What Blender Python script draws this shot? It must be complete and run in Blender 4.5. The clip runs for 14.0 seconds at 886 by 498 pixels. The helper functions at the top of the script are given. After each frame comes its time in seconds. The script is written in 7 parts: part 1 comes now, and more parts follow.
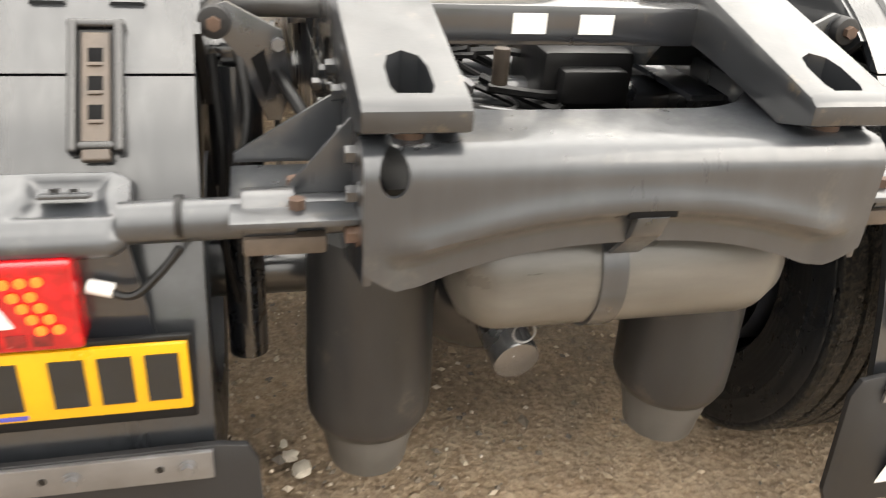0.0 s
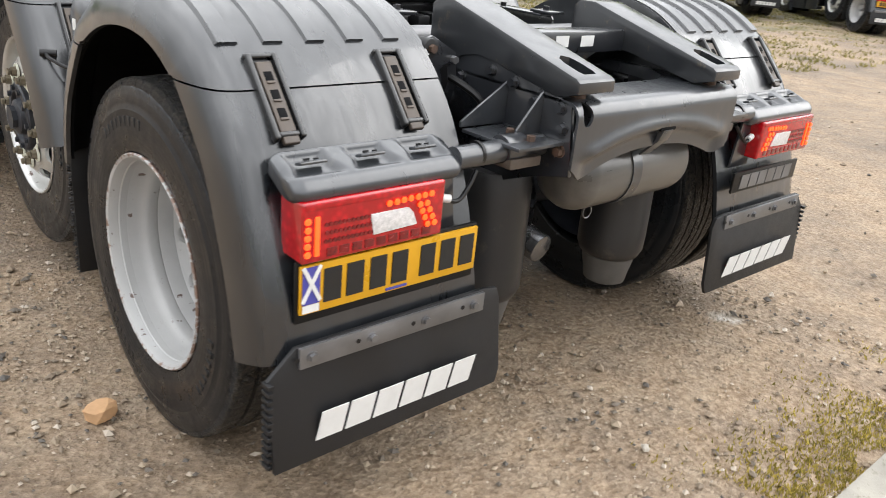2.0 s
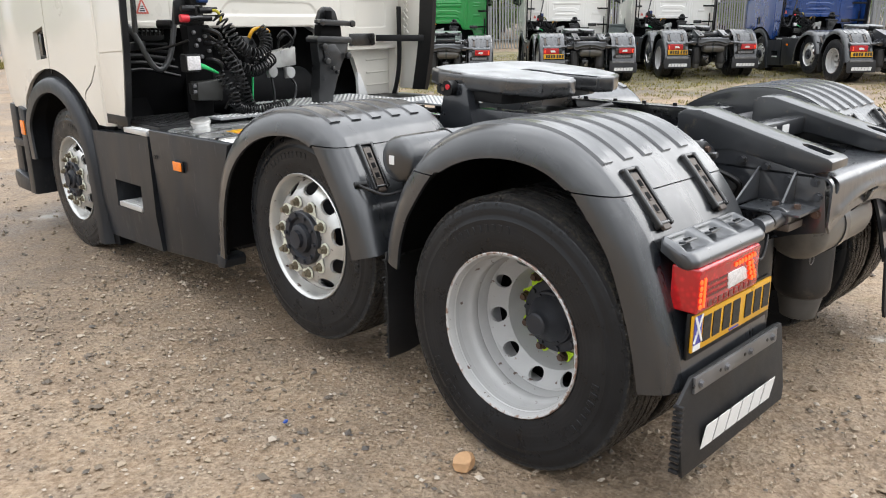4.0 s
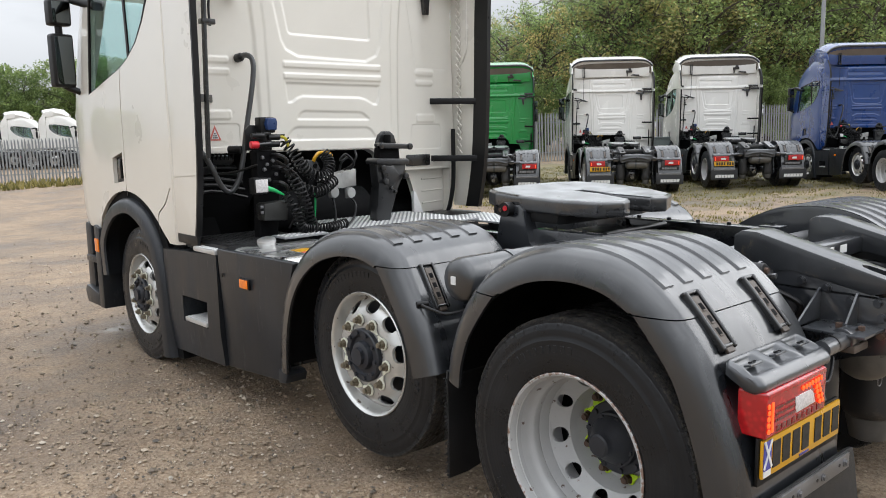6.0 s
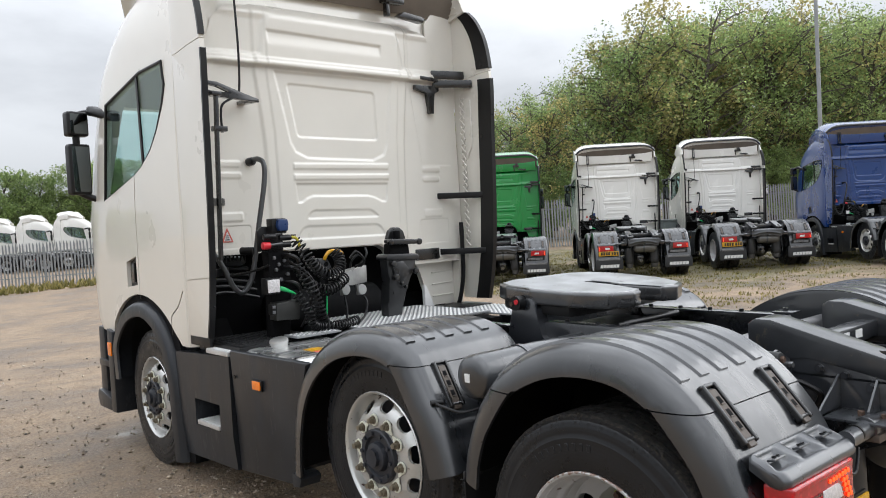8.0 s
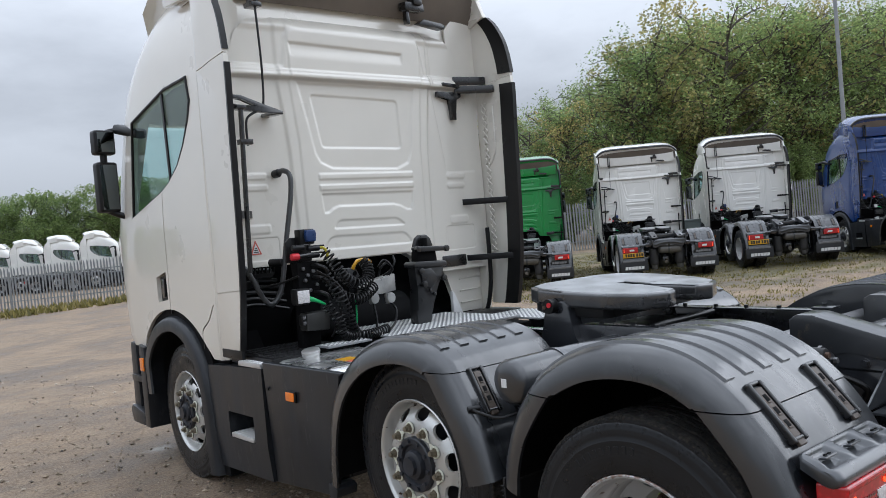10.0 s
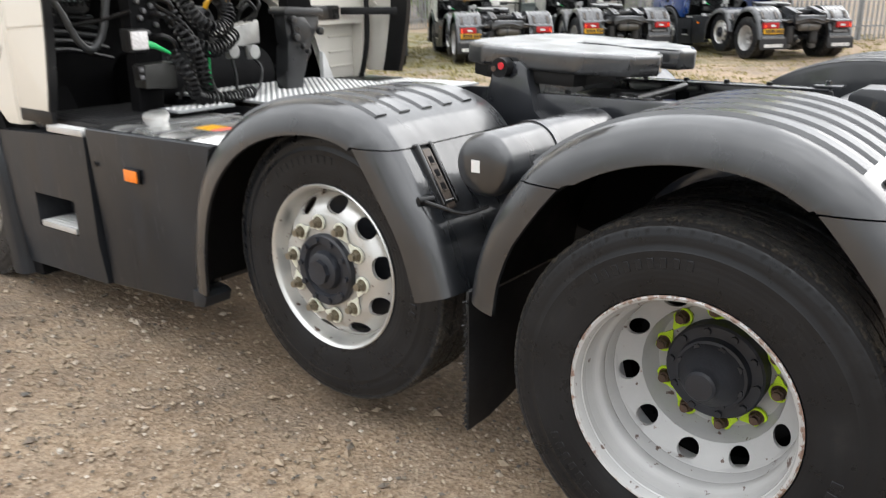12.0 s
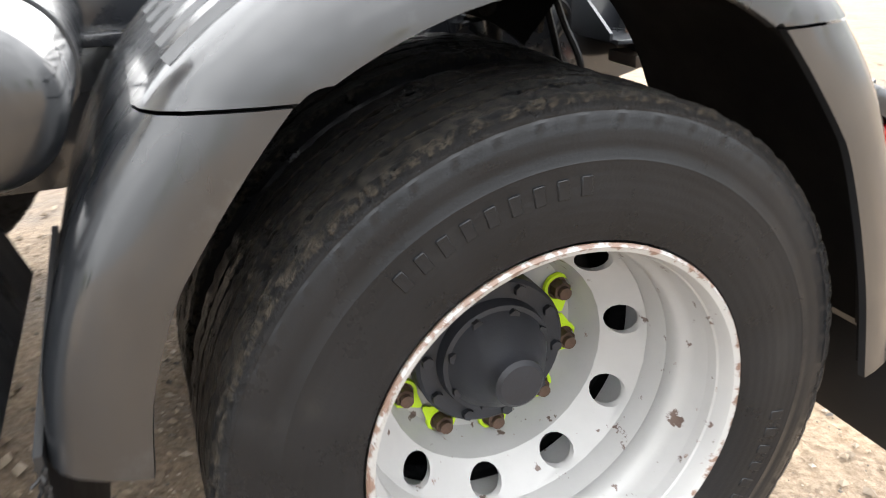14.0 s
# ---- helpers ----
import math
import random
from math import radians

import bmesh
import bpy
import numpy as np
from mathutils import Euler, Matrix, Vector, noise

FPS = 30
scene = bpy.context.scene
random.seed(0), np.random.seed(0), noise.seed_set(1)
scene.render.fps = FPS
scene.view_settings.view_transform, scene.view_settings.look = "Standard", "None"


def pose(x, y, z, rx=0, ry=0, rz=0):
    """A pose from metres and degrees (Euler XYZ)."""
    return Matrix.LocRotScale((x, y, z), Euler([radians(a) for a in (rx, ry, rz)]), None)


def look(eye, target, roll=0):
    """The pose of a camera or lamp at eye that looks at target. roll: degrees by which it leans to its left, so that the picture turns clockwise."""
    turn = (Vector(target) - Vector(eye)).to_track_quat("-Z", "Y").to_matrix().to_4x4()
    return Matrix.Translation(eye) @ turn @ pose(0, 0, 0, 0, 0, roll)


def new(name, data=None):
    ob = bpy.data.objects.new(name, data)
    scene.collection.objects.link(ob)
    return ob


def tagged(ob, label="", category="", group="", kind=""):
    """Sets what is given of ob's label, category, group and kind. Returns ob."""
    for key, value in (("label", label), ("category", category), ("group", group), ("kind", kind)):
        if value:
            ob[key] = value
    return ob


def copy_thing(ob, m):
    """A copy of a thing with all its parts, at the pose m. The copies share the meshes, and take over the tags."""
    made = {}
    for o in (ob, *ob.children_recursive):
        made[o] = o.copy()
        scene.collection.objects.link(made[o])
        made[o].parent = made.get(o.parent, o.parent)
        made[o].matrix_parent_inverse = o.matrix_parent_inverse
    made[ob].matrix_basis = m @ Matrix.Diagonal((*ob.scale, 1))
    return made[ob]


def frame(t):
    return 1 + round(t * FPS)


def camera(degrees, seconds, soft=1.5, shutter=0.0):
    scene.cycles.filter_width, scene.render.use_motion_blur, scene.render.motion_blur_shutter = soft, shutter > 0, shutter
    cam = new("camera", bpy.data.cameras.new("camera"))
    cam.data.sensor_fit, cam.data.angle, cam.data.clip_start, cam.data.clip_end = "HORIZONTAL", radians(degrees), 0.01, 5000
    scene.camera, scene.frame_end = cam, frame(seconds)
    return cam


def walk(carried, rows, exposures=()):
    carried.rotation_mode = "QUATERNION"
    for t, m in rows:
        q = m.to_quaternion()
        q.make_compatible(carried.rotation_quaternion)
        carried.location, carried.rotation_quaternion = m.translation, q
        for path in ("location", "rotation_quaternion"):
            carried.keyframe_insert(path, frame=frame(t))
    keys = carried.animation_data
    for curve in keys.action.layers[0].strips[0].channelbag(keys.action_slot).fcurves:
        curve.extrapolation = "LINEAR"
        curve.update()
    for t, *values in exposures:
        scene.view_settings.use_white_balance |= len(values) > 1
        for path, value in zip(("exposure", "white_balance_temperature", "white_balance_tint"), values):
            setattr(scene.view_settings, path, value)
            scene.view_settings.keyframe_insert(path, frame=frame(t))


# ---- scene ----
# camera and its way round the tractor unit
cam = camera(58.85, 14.0, soft=0.8, shutter=0.3)
PATH = [
    (0, (-0.521, -1.639, 1.384), (-0.07, 0.081, 0.468), 3.9),
    (0.5, (-0.899, -1.805, 1.403), (-0.309, -0.134, 0.476), 5.3),
    (1, (-1.258, -1.983, 1.43), (-0.423, -0.392, 0.55), 7.4),
    (1.5, (-1.588, -1.985, 1.437), (-0.517, -0.51, 0.612), 7.7),
    (2, (-1.969, -1.945, 1.427), (-0.7, -0.603, 0.66), 5.8),
    (2.5, (-2.344, -1.823, 1.402), (-0.974, -0.554, 0.683), 4.2),
    (3, (-2.659, -1.658, 1.463), (-1.283, -0.371, 0.795), 1.5),
    (3.5, (-3.016, -1.64, 1.52), (-1.656, -0.313, 0.898), -0.3),
    (3.7, (-3.103, -1.659, 1.54), (-1.751, -0.314, 0.938), -0.5),
    (5.8, (-3.239, -1.672, 1.624), (-1.942, -0.184, 1.303), -1.0),
    (6, (-3.241, -1.675, 1.627), (-1.944, -0.182, 1.332), -1.2),
    (6.5, (-3.244, -1.673, 1.639), (-1.944, -0.172, 1.402), -1.7),
    (7, (-3.24, -1.672, 1.648), (-1.939, -0.165, 1.467), -2.2),
    (7.5, (-3.241, -1.677, 1.656), (-1.941, -0.163, 1.53), -2.6),
    (8, (-3.252, -1.684, 1.667), (-1.955, -0.164, 1.596), -3.1),
    (8.2, (-3.253, -1.684, 1.67), (-1.958, -0.16, 1.622), -3.4),
    (10.3, (-3.275, -1.617, 1.654), (-2.024, -0.058, 1.603), -5.2),
    (10.5, (-3.244, -1.553, 1.637), (-1.989, 0.002, 1.543), -5.2),
    (11, (-3.122, -1.3, 1.606), (-1.841, 0.217, 1.367), -4.7),
    (11.5, (-3.034, -0.989, 1.534), (-1.671, 0.414, 1.113), -3.5),
    (12, (-2.963, -0.615, 1.489), (-1.458, 0.554, 0.88), -0.6),
    (12.5, (-2.814, -0.284, 1.407), (-1.187, 0.579, 0.627), 4.1),
    (13, (-2.66, 0.029, 1.33), (-0.933, 0.529, 0.454), 6.3),
    (13.5, (-2.431, 0.273, 1.31), (-0.613, 0.207, 0.479), 2.3),
    (14, (-2.02, 0.491, 1.201), (-0.308, -0.164, 0.402), -1.5),
]
EXPOSURES = [(0.0, 1.5, 7250, 10), (1.0, 0.95, 6850, 10), (2.0, 0.7, 6450, 10), (3.5, 0.68, 6350, 10), (6.0, 0.3, 6250, 10), (8.0, 0.2, 6200, 10), (10.5, -0.2, 5750, 10), (11.0, 0.15, 6350, 10),
             (11.5, 0.4, 6350, 10), (12.0, 0.78, 6450, 10), (12.5, 1.0, 6750, 10), (13.0, 1.35, 6700, 10), (13.5, 1.55, 6500, 10), (14.0, 1.62, 6500, 10)]
walk(cam, [(t, look(eye, target, roll)) for t, eye, target, roll in PATH], EXPOSURES)

# overcast daylight: a cloudy sky and a weak, very wide sun
SUN_UP, SUN_TURN = 34.0, 117.0
world = bpy.data.worlds.new("overcast_sky")
scene.world = world
world.use_nodes = True
wn, wl = world.node_tree.nodes, world.node_tree.links
wn.clear()
w_out = wn.new("ShaderNodeOutputWorld")
w_bg = wn.new("ShaderNodeBackground")
w_sky = wn.new("ShaderNodeTexSky")
w_sky.sky_type = 'NISHITA'
w_sky.sun_disc = False
w_sky.sun_elevation, w_sky.sun_rotation = radians(SUN_UP), radians(SUN_TURN)
w_tc = wn.new("ShaderNodeTexCoord")
w_map = wn.new("ShaderNodeMapping")
w_map.inputs["Scale"].default_value = (1.0, 1.0, 2.6)
w_map.inputs["Location"].default_value = (2.3, 0.7, 0.4)
w_noise = wn.new("ShaderNodeTexNoise")
w_noise.inputs["Scale"].default_value = 1.9
w_noise.inputs["Detail"].default_value = 7.0
w_noise.inputs["Roughness"].default_value = 0.55
w_ramp = wn.new("ShaderNodeValToRGB")
w_ramp.color_ramp.elements[0].position, w_ramp.color_ramp.elements[0].color = 0.36, (6.6, 6.7, 6.85, 1)
w_ramp.color_ramp.elements[1].position, w_ramp.color_ramp.elements[1].color = 0.60, (9.6, 9.7, 9.8, 1)
w_mix = wn.new("ShaderNodeMix")
w_mix.data_type = 'RGBA'
w_mix.inputs[0].default_value = 0.95
wl.new(w_tc.outputs["Generated"], w_map.inputs["Vector"])
wl.new(w_map.outputs["Vector"], w_noise.inputs["Vector"])
wl.new(w_noise.outputs["Fac"], w_ramp.inputs["Fac"])
wl.new(w_sky.outputs["Color"], w_mix.inputs[6])
wl.new(w_ramp.outputs["Color"], w_mix.inputs[7])
# an overcast sky is brightest overhead
w_sep = wn.new("ShaderNodeSeparateXYZ")
wl.new(w_tc.outputs["Generated"], w_sep.inputs[0])
w_up = wn.new("ShaderNodeMapRange")
w_up.inputs["From Min"].default_value, w_up.inputs["From Max"].default_value = 0.0, 1.0
w_up.inputs["To Min"].default_value, w_up.inputs["To Max"].default_value = 0.52, 2.6
wl.new(w_sep.outputs["Z"], w_up.inputs["Value"])
w_mul = wn.new("ShaderNodeVectorMath")
w_mul.operation = 'SCALE'
wl.new(w_mix.outputs[2], w_mul.inputs[0])
wl.new(w_up.outputs[0], w_mul.inputs["Scale"])
wl.new(w_mul.outputs[0], w_bg.inputs["Color"])
w_bg.inputs["Strength"].default_value = 0.10
wl.new(w_bg.outputs["Background"], w_out.inputs["Surface"])
sun_data = bpy.data.lights.new("sun", 'SUN')
sun_data.energy, sun_data.angle, sun_data.color = 0.95, radians(52), (1.0, 0.98, 0.95)
sun = new("sun", sun_data)
sun.matrix_world = pose(0, 0, 30, 90 - SUN_UP, 0, 180 - SUN_TURN)

# ---- materials ----
def mat_nodes(name):
    m = bpy.data.materials.new(name)
    m.use_nodes = True
    t = m.node_tree
    return m, t.nodes, t.links, t.nodes["Principled BSDF"]


def noise_node(n, l, coord, scale, detail=4.0, rough=0.55, stretch=None):
    tex = n.new("ShaderNodeTexNoise")
    tex.inputs["Scale"].default_value = scale
    tex.inputs["Detail"].default_value = detail
    tex.inputs["Roughness"].default_value = rough
    if stretch:
        mp = n.new("ShaderNodeMapping")
        mp.inputs["Scale"].default_value = stretch
        l.new(coord, mp.inputs["Vector"])
        l.new(mp.outputs["Vector"], tex.inputs["Vector"])
    else:
        l.new(coord, tex.inputs["Vector"])
    return tex.outputs["Fac"]


def ramp(n, l, fac, stops):
    r = n.new("ShaderNodeValToRGB")
    e = r.color_ramp.elements
    while len(e) < len(stops):
        e.new(0.5)
    for k, (p, c) in enumerate(stops):
        e[k].position = p
        e[k].color = (*c, 1) if len(c) == 3 else c
    l.new(fac, r.inputs["Fac"])
    return r.outputs["Color"]


def mix_col(n, l, fac, a, b):
    m = n.new("ShaderNodeMix")
    m.data_type = 'RGBA'
    for sock, v in ((m.inputs[0], fac), (m.inputs[6], a), (m.inputs[7], b)):
        if hasattr(v, "links"):
            l.new(v, sock)
        elif isinstance(v, (tuple, list)):
            sock.default_value = (*v, 1) if len(v) == 3 else v
        else:
            sock.default_value = v
    return m.outputs[2]


def bump(n, l, height, strength, dist, bsdf, prev=None):
    b = n.new("ShaderNodeBump")
    b.inputs["Strength"].default_value = strength
    b.inputs["Distance"].default_value = dist
    l.new(height, b.inputs["Height"])
    if prev is not None:
        l.new(prev, b.inputs["Normal"])
    l.new(b.outputs["Normal"], bsdf.inputs["Normal"])
    return b.outputs["Normal"]


def surface(name, col, rough, metal=0.0, var=0.25, scale=6.0, grain=120.0, bump_s=0.08, coat=0.0, dirt=None, dirt_amt=0.0,
            rough_var=0.12, streak=None, spec=0.5, coat_rough=0.06, coat_ior=1.5, wet=0.0):
    """A painted, plastic, rubber or metal surface with large and fine variation, and dirt or wear of its own."""
    m, n, l, b = mat_nodes(name)
    tc = n.new("ShaderNodeTexCoord").outputs["Object"]
    big = noise_node(n, l, tc, scale, 5, 0.6, streak)
    fine = noise_node(n, l, tc, grain, 3, 0.6)
    lo, hi = tuple(c * (1 - var) for c in col), tuple(min(1, c * (1 + var)) for c in col)
    c = ramp(n, l, big, [(0.3, lo), (0.7, hi)])
    if dirt:
        d = noise_node(n, l, tc, scale * 2.3, 8, 0.7)
        f = ramp(n, l, d, [(0.62 - dirt_amt * 0.3, (0, 0, 0)), (0.72 - dirt_amt * 0.2, (1, 1, 1))])
        c = mix_col(n, l, f, c, dirt)
    l.new(c, b.inputs["Base Color"])
    r = ramp(n, l, big, [(0.3, (max(0.03, rough - rough_var),) * 3), (0.7, (min(1, rough + rough_var),) * 3)])
    l.new(r, b.inputs["Roughness"])
    b.inputs["Metallic"].default_value = metal
    b.inputs["Specular IOR Level"].default_value = spec
    if coat:
        b.inputs["Coat Weight"].default_value = coat
        b.inputs["Coat Roughness"].default_value = coat_rough
        b.inputs["Coat IOR"].default_value = coat_ior
    if wet:
        # a broken film of rain water: glossy runs between half-dry patches
        film = noise_node(n, l, tc, 11, 7, 0.68, streak)
        l.new(ramp(n, l, film, [(0.40, (coat_rough,) * 3), (0.50, (coat_rough + wet * 0.5,) * 3), (0.62, (coat_rough + wet,) * 3)]), b.inputs["Coat Roughness"])
        l.new(ramp(n, l, film, [(0.42, (coat,) * 3), (0.60, (coat * 0.78,) * 3)]), b.inputs["Coat Weight"])
    if bump_s:
        bump(n, l, fine, bump_s, 0.002, b)
    return m


M = {}
M["fender"] = surface("dark_grey_plastic", (0.0105, 0.0120, 0.0145), 0.34, dirt=(0.022, 0.0245, 0.028), dirt_amt=0.12, var=0.28, scale=3.5, grain=420, bump_s=0.03, streak=(3, 1, 0.5), coat=1.0, coat_rough=0.05, coat_ior=1.64, rough_var=0.14, wet=0.16)
M["skirt"] = surface("grey_panel_plastic", (0.0185, 0.0205, 0.0240), 0.42, var=0.28, scale=3.0, grain=300, bump_s=0.05, streak=(1, 2, 0.4), spec=0.22, coat=0.30, coat_rough=0.08, wet=0.2)
M["chassis"] = surface("chassis_paint", (0.014, 0.0155, 0.019), 0.32, var=0.3, scale=5, grain=160, bump_s=0.05, dirt=(0.06, 0.045, 0.035), dirt_amt=0.05, coat=0.9, coat_rough=0.12, coat_ior=1.7)
M["xmember"] = surface("crossmember_paint", (0.033, 0.036, 0.041), 0.34, metal=0.1, var=0.14, scale=4, grain=200, bump_s=0.03, streak=(6, 6, 0.6), rough_var=0.08, dirt=(0.062, 0.062, 0.060), dirt_amt=0.10, coat=1.0, coat_rough=0.07, wet=0.2)
M["ramp"] = surface("scuffed_ramp_paint", (0.014, 0.0155, 0.018), 0.36, var=0.3, scale=7, grain=120, bump_s=0.08, dirt=(0.075, 0.058, 0.038), dirt_amt=0.10, coat=0.9, coat_rough=0.08, wet=0.18)
M["black"] = surface("black_plastic", (0.0045, 0.0045, 0.005), 0.38, var=0.3, scale=8, grain=300, bump_s=0.1, spec=0.35)
# near-black: shade of arches, bay and gaps put into colour; also black parts
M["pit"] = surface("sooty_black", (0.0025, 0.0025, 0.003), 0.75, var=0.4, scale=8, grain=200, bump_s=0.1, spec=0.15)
M["latch"] = surface("glossy_black_plastic", (0.008, 0.008, 0.0085), 0.28, var=0.2, scale=8, grain=300, bump_s=0.02, coat=0.6, coat_rough=0.12)
M["brown_plastic"] = surface("weathered_underside", (0.16, 0.135, 0.11), 0.6, var=0.2, scale=3, grain=60, bump_s=0.1)
M["rubber"] = surface("mudflap_rubber", (0.008, 0.008, 0.009), 0.55, var=0.25, scale=5, grain=500, bump_s=0.2)
M["bag"] = surface("airbag_rubber", (0.020, 0.020, 0.021), 0.42, var=0.35, scale=4, grain=200, bump_s=0.1, dirt=(0.07, 0.06, 0.05), dirt_amt=0.1, streak=(2, 2, 0.6))
M["steel"] = surface("galvanised_strip", (0.20, 0.20, 0.205), 0.42, metal=0.7, var=0.2, scale=9, grain=300, bump_s=0.1)
M["tank_alu"] = surface("dull_aluminium_tank", (0.55, 0.55, 0.54), 0.30, metal=0.9, var=0.2, scale=6, grain=150, bump_s=0.1)
M["alu"] = surface("bare_aluminium", (0.62, 0.62, 0.61), 0.40, metal=0.6, var=0.12, scale=8, grain=200, bump_s=0.1)
M["rust"] = surface("rusty_bolt", (0.105, 0.066, 0.048), 0.65, metal=0.35, var=0.4, scale=30, grain=500, bump_s=0.3)
M["strap"] = surface("brown_strap", (0.075, 0.058, 0.046), 0.5, var=0.3, scale=20, grain=300, bump_s=0.15)
M["cream"] = surface("cream_cab_paint", (0.72, 0.69, 0.62), 0.30, var=0.03, scale=1.5, grain=500, bump_s=0.0, coat=1.0, rough_var=0.04, coat_rough=0.03)
M["lime"] = surface("lime_nut_pointer", (0.55, 0.80, 0.02), 0.45, var=0.1, scale=20, grain=400, bump_s=0.05)
M["lime_old"] = surface("faded_nut_pointer", (0.62, 0.62, 0.52), 0.5, var=0.15, scale=30, grain=400, bump_s=0.05)
M["white_text"] = surface("white_print", (0.66, 0.66, 0.65), 0.5, var=0.05, scale=30, grain=300, bump_s=0.0)
M["yellow"] = surface("yellow_plate", (0.58, 0.300, 0.006), 0.35, var=0.06, scale=12, grain=300, bump_s=0.0, coat=0.2)
M["blue_flag"] = surface("blue_panel", (0.06, 0.06, 0.30), 0.4, var=0.1, scale=20, grain=300, bump_s=0.0)
M["amber"] = surface("amber_lens", (0.85, 0.20, 0.005), 0.15, var=0.1, scale=60, grain=300, bump_s=0.0, coat=0.5)
M["red_cap"] = surface("red_plastic", (0.55, 0.02, 0.03), 0.35, var=0.1, scale=20, grain=300, bump_s=0.0)
M["green_cap"] = surface("green_plastic", (0.02, 0.42, 0.12), 0.35, var=0.1, scale=20, grain=300, bump_s=0.0)
M["blue_cap"] = surface("blue_plastic", (0.03, 0.08, 0.35), 0.35, var=0.1, scale=20, grain=300, bump_s=0.0)
M["sign_red"] = surface("red_print", (0.55, 0.12, 0.09), 0.5, var=0.05, scale=30, grain=300, bump_s=0.0)
M["dark_print"] = surface("dark_print", (0.012, 0.012, 0.012), 0.5, var=0.1, scale=30, grain=300, bump_s=0.0)
M["mirror"] = surface("mirror_glass", (0.12, 0.135, 0.14), 0.03, metal=1.0, var=0.02, bump_s=0.0, rough_var=0.0)


def tyre_mat():
    m, n, l, b = mat_nodes("tyre_rubber")
    tc = n.new("ShaderNodeTexCoord").outputs["Object"]
    big = noise_node(n, l, tc, 5, 6, 0.65)
    blot = noise_node(n, l, tc, 9, 8, 0.7)
    c = ramp(n, l, big, [(0.3, (0.0062, 0.0072, 0.0088)), (0.7, (0.0120, 0.0132, 0.0155))])
    f = ramp(n, l, blot, [(0.58, (0, 0, 0)), (0.72, (0.7, 0.7, 0.7))])
    c = mix_col(n, l, f, c, (0.020, 0.020, 0.020))
    # grit caught in the tread
    sep = n.new("ShaderNodeSeparateXYZ")
    l.new(tc, sep.inputs[0])
    com = n.new("ShaderNodeCombineXYZ")
    l.new(sep.outputs["Y"], com.inputs["Y"])
    l.new(sep.outputs["Z"], com.inputs["Z"])
    rad = n.new("ShaderNodeVectorMath")
    rad.operation = 'LENGTH'
    l.new(com.outputs[0], rad.inputs[0])
    tread = n.new("ShaderNodeMapRange")
    tread.inputs["From Min"].default_value, tread.inputs["From Max"].default_value = 0.474, 0.486
    l.new(rad.outputs["Value"], tread.inputs["Value"])
    grit = n.new("ShaderNodeMath")
    grit.operation = 'MULTIPLY'
    l.new(noise_node(n, l, tc, 85, 6, 0.75), grit.inputs[0])
    l.new(tread.outputs[0], grit.inputs[1])
    c = mix_col(n, l, ramp(n, l, grit.outputs[0], [(0.46, (0, 0, 0)), (0.58, (0.9, 0.9, 0.9))]), c, (0.075, 0.064, 0.050))
    l.new(c, b.inputs["Base Color"])
    l.new(ramp(n, l, blot, [(0.35, (0.20,) * 3), (0.65, (0.48,) * 3)]), b.inputs["Roughness"])
    b.inputs["Specular IOR Level"].default_value = 0.32
    # moulded rings on the sidewall
    ring = n.new("ShaderNodeMath")
    ring.operation = 'MULTIPLY'
    ring.inputs[1].default_value = 420
    l.new(rad.outputs["Value"], ring.inputs[0])
    wave = n.new("ShaderNodeMath")
    wave.operation = 'SINE'
    l.new(ring.outputs[0], wave.inputs[0])
    first = bump(n, l, noise_node(n, l, tc, 260, 3, 0.6), 0.2, 0.002, b)
    first = bump(n, l, wave.outputs[0], 0.10, 0.0010, b, first)
    bump(n, l, grit.outputs[0], 1.0, 0.016, b, first)
    return m


def rim_mat(name, base, chip):
    """White wheel enamel with rust chips, thick along the flange."""
    m, n, l, b = mat_nodes(name)
    tcn = n.new("ShaderNodeTexCoord")
    tc = tcn.outputs["Object"]
    big = noise_node(n, l, tc, 7, 5, 0.6)
    c = ramp(n, l, big, [(0.3, tuple(v * 0.88 for v in base)), (0.7, base)])
    spots = noise_node(n, l, tc, 26, 4, 0.6)
    fl = ramp(n, l, spots, [(0.65, (0, 0, 0)), (0.68, (1, 1, 1))])
    sep = n.new("ShaderNodeSeparateXYZ")
    l.new(tc, sep.inputs[0])
    rad = n.new("ShaderNodeVectorMath")
    rad.operation = 'LENGTH'
    com = n.new("ShaderNodeCombineXYZ")
    l.new(sep.outputs["Y"], com.inputs["Y"])
    l.new(sep.outputs["Z"], com.inputs["Z"])
    l.new(com.outputs[0], rad.inputs[0])
    edge = n.new("ShaderNodeMapRange")
    edge.inputs["From Min"].default_value, edge.inputs["From Max"].default_value = 0.285, 0.306
    l.new(rad.outputs["Value"], edge.inputs["Value"])
    wear = n.new("ShaderNodeMath")
    wear.operation = 'MULTIPLY_ADD'
    l.new(edge.outputs[0], wear.inputs[0])
    wear.inputs[1].default_value = chip
    l.new(noise_node(n, l, tc, 40, 6, 0.7), wear.inputs[2])
    fe = ramp(n, l, wear.outputs[0], [(0.66, (0, 0, 0)), (0.72, (1, 1, 1))])
    c = mix_col(n, l, fe, c, (0.20, 0.13, 0.10))
    c = mix_col(n, l, fl, c, (0.11, 0.075, 0.06))
    l.new(c, b.inputs["Base Color"])
    b.inputs["Roughness"].default_value = 0.38
    bump(n, l, noise_node(n, l, tc, 90, 4, 0.6), 0.12, 0.002, b)
    return m


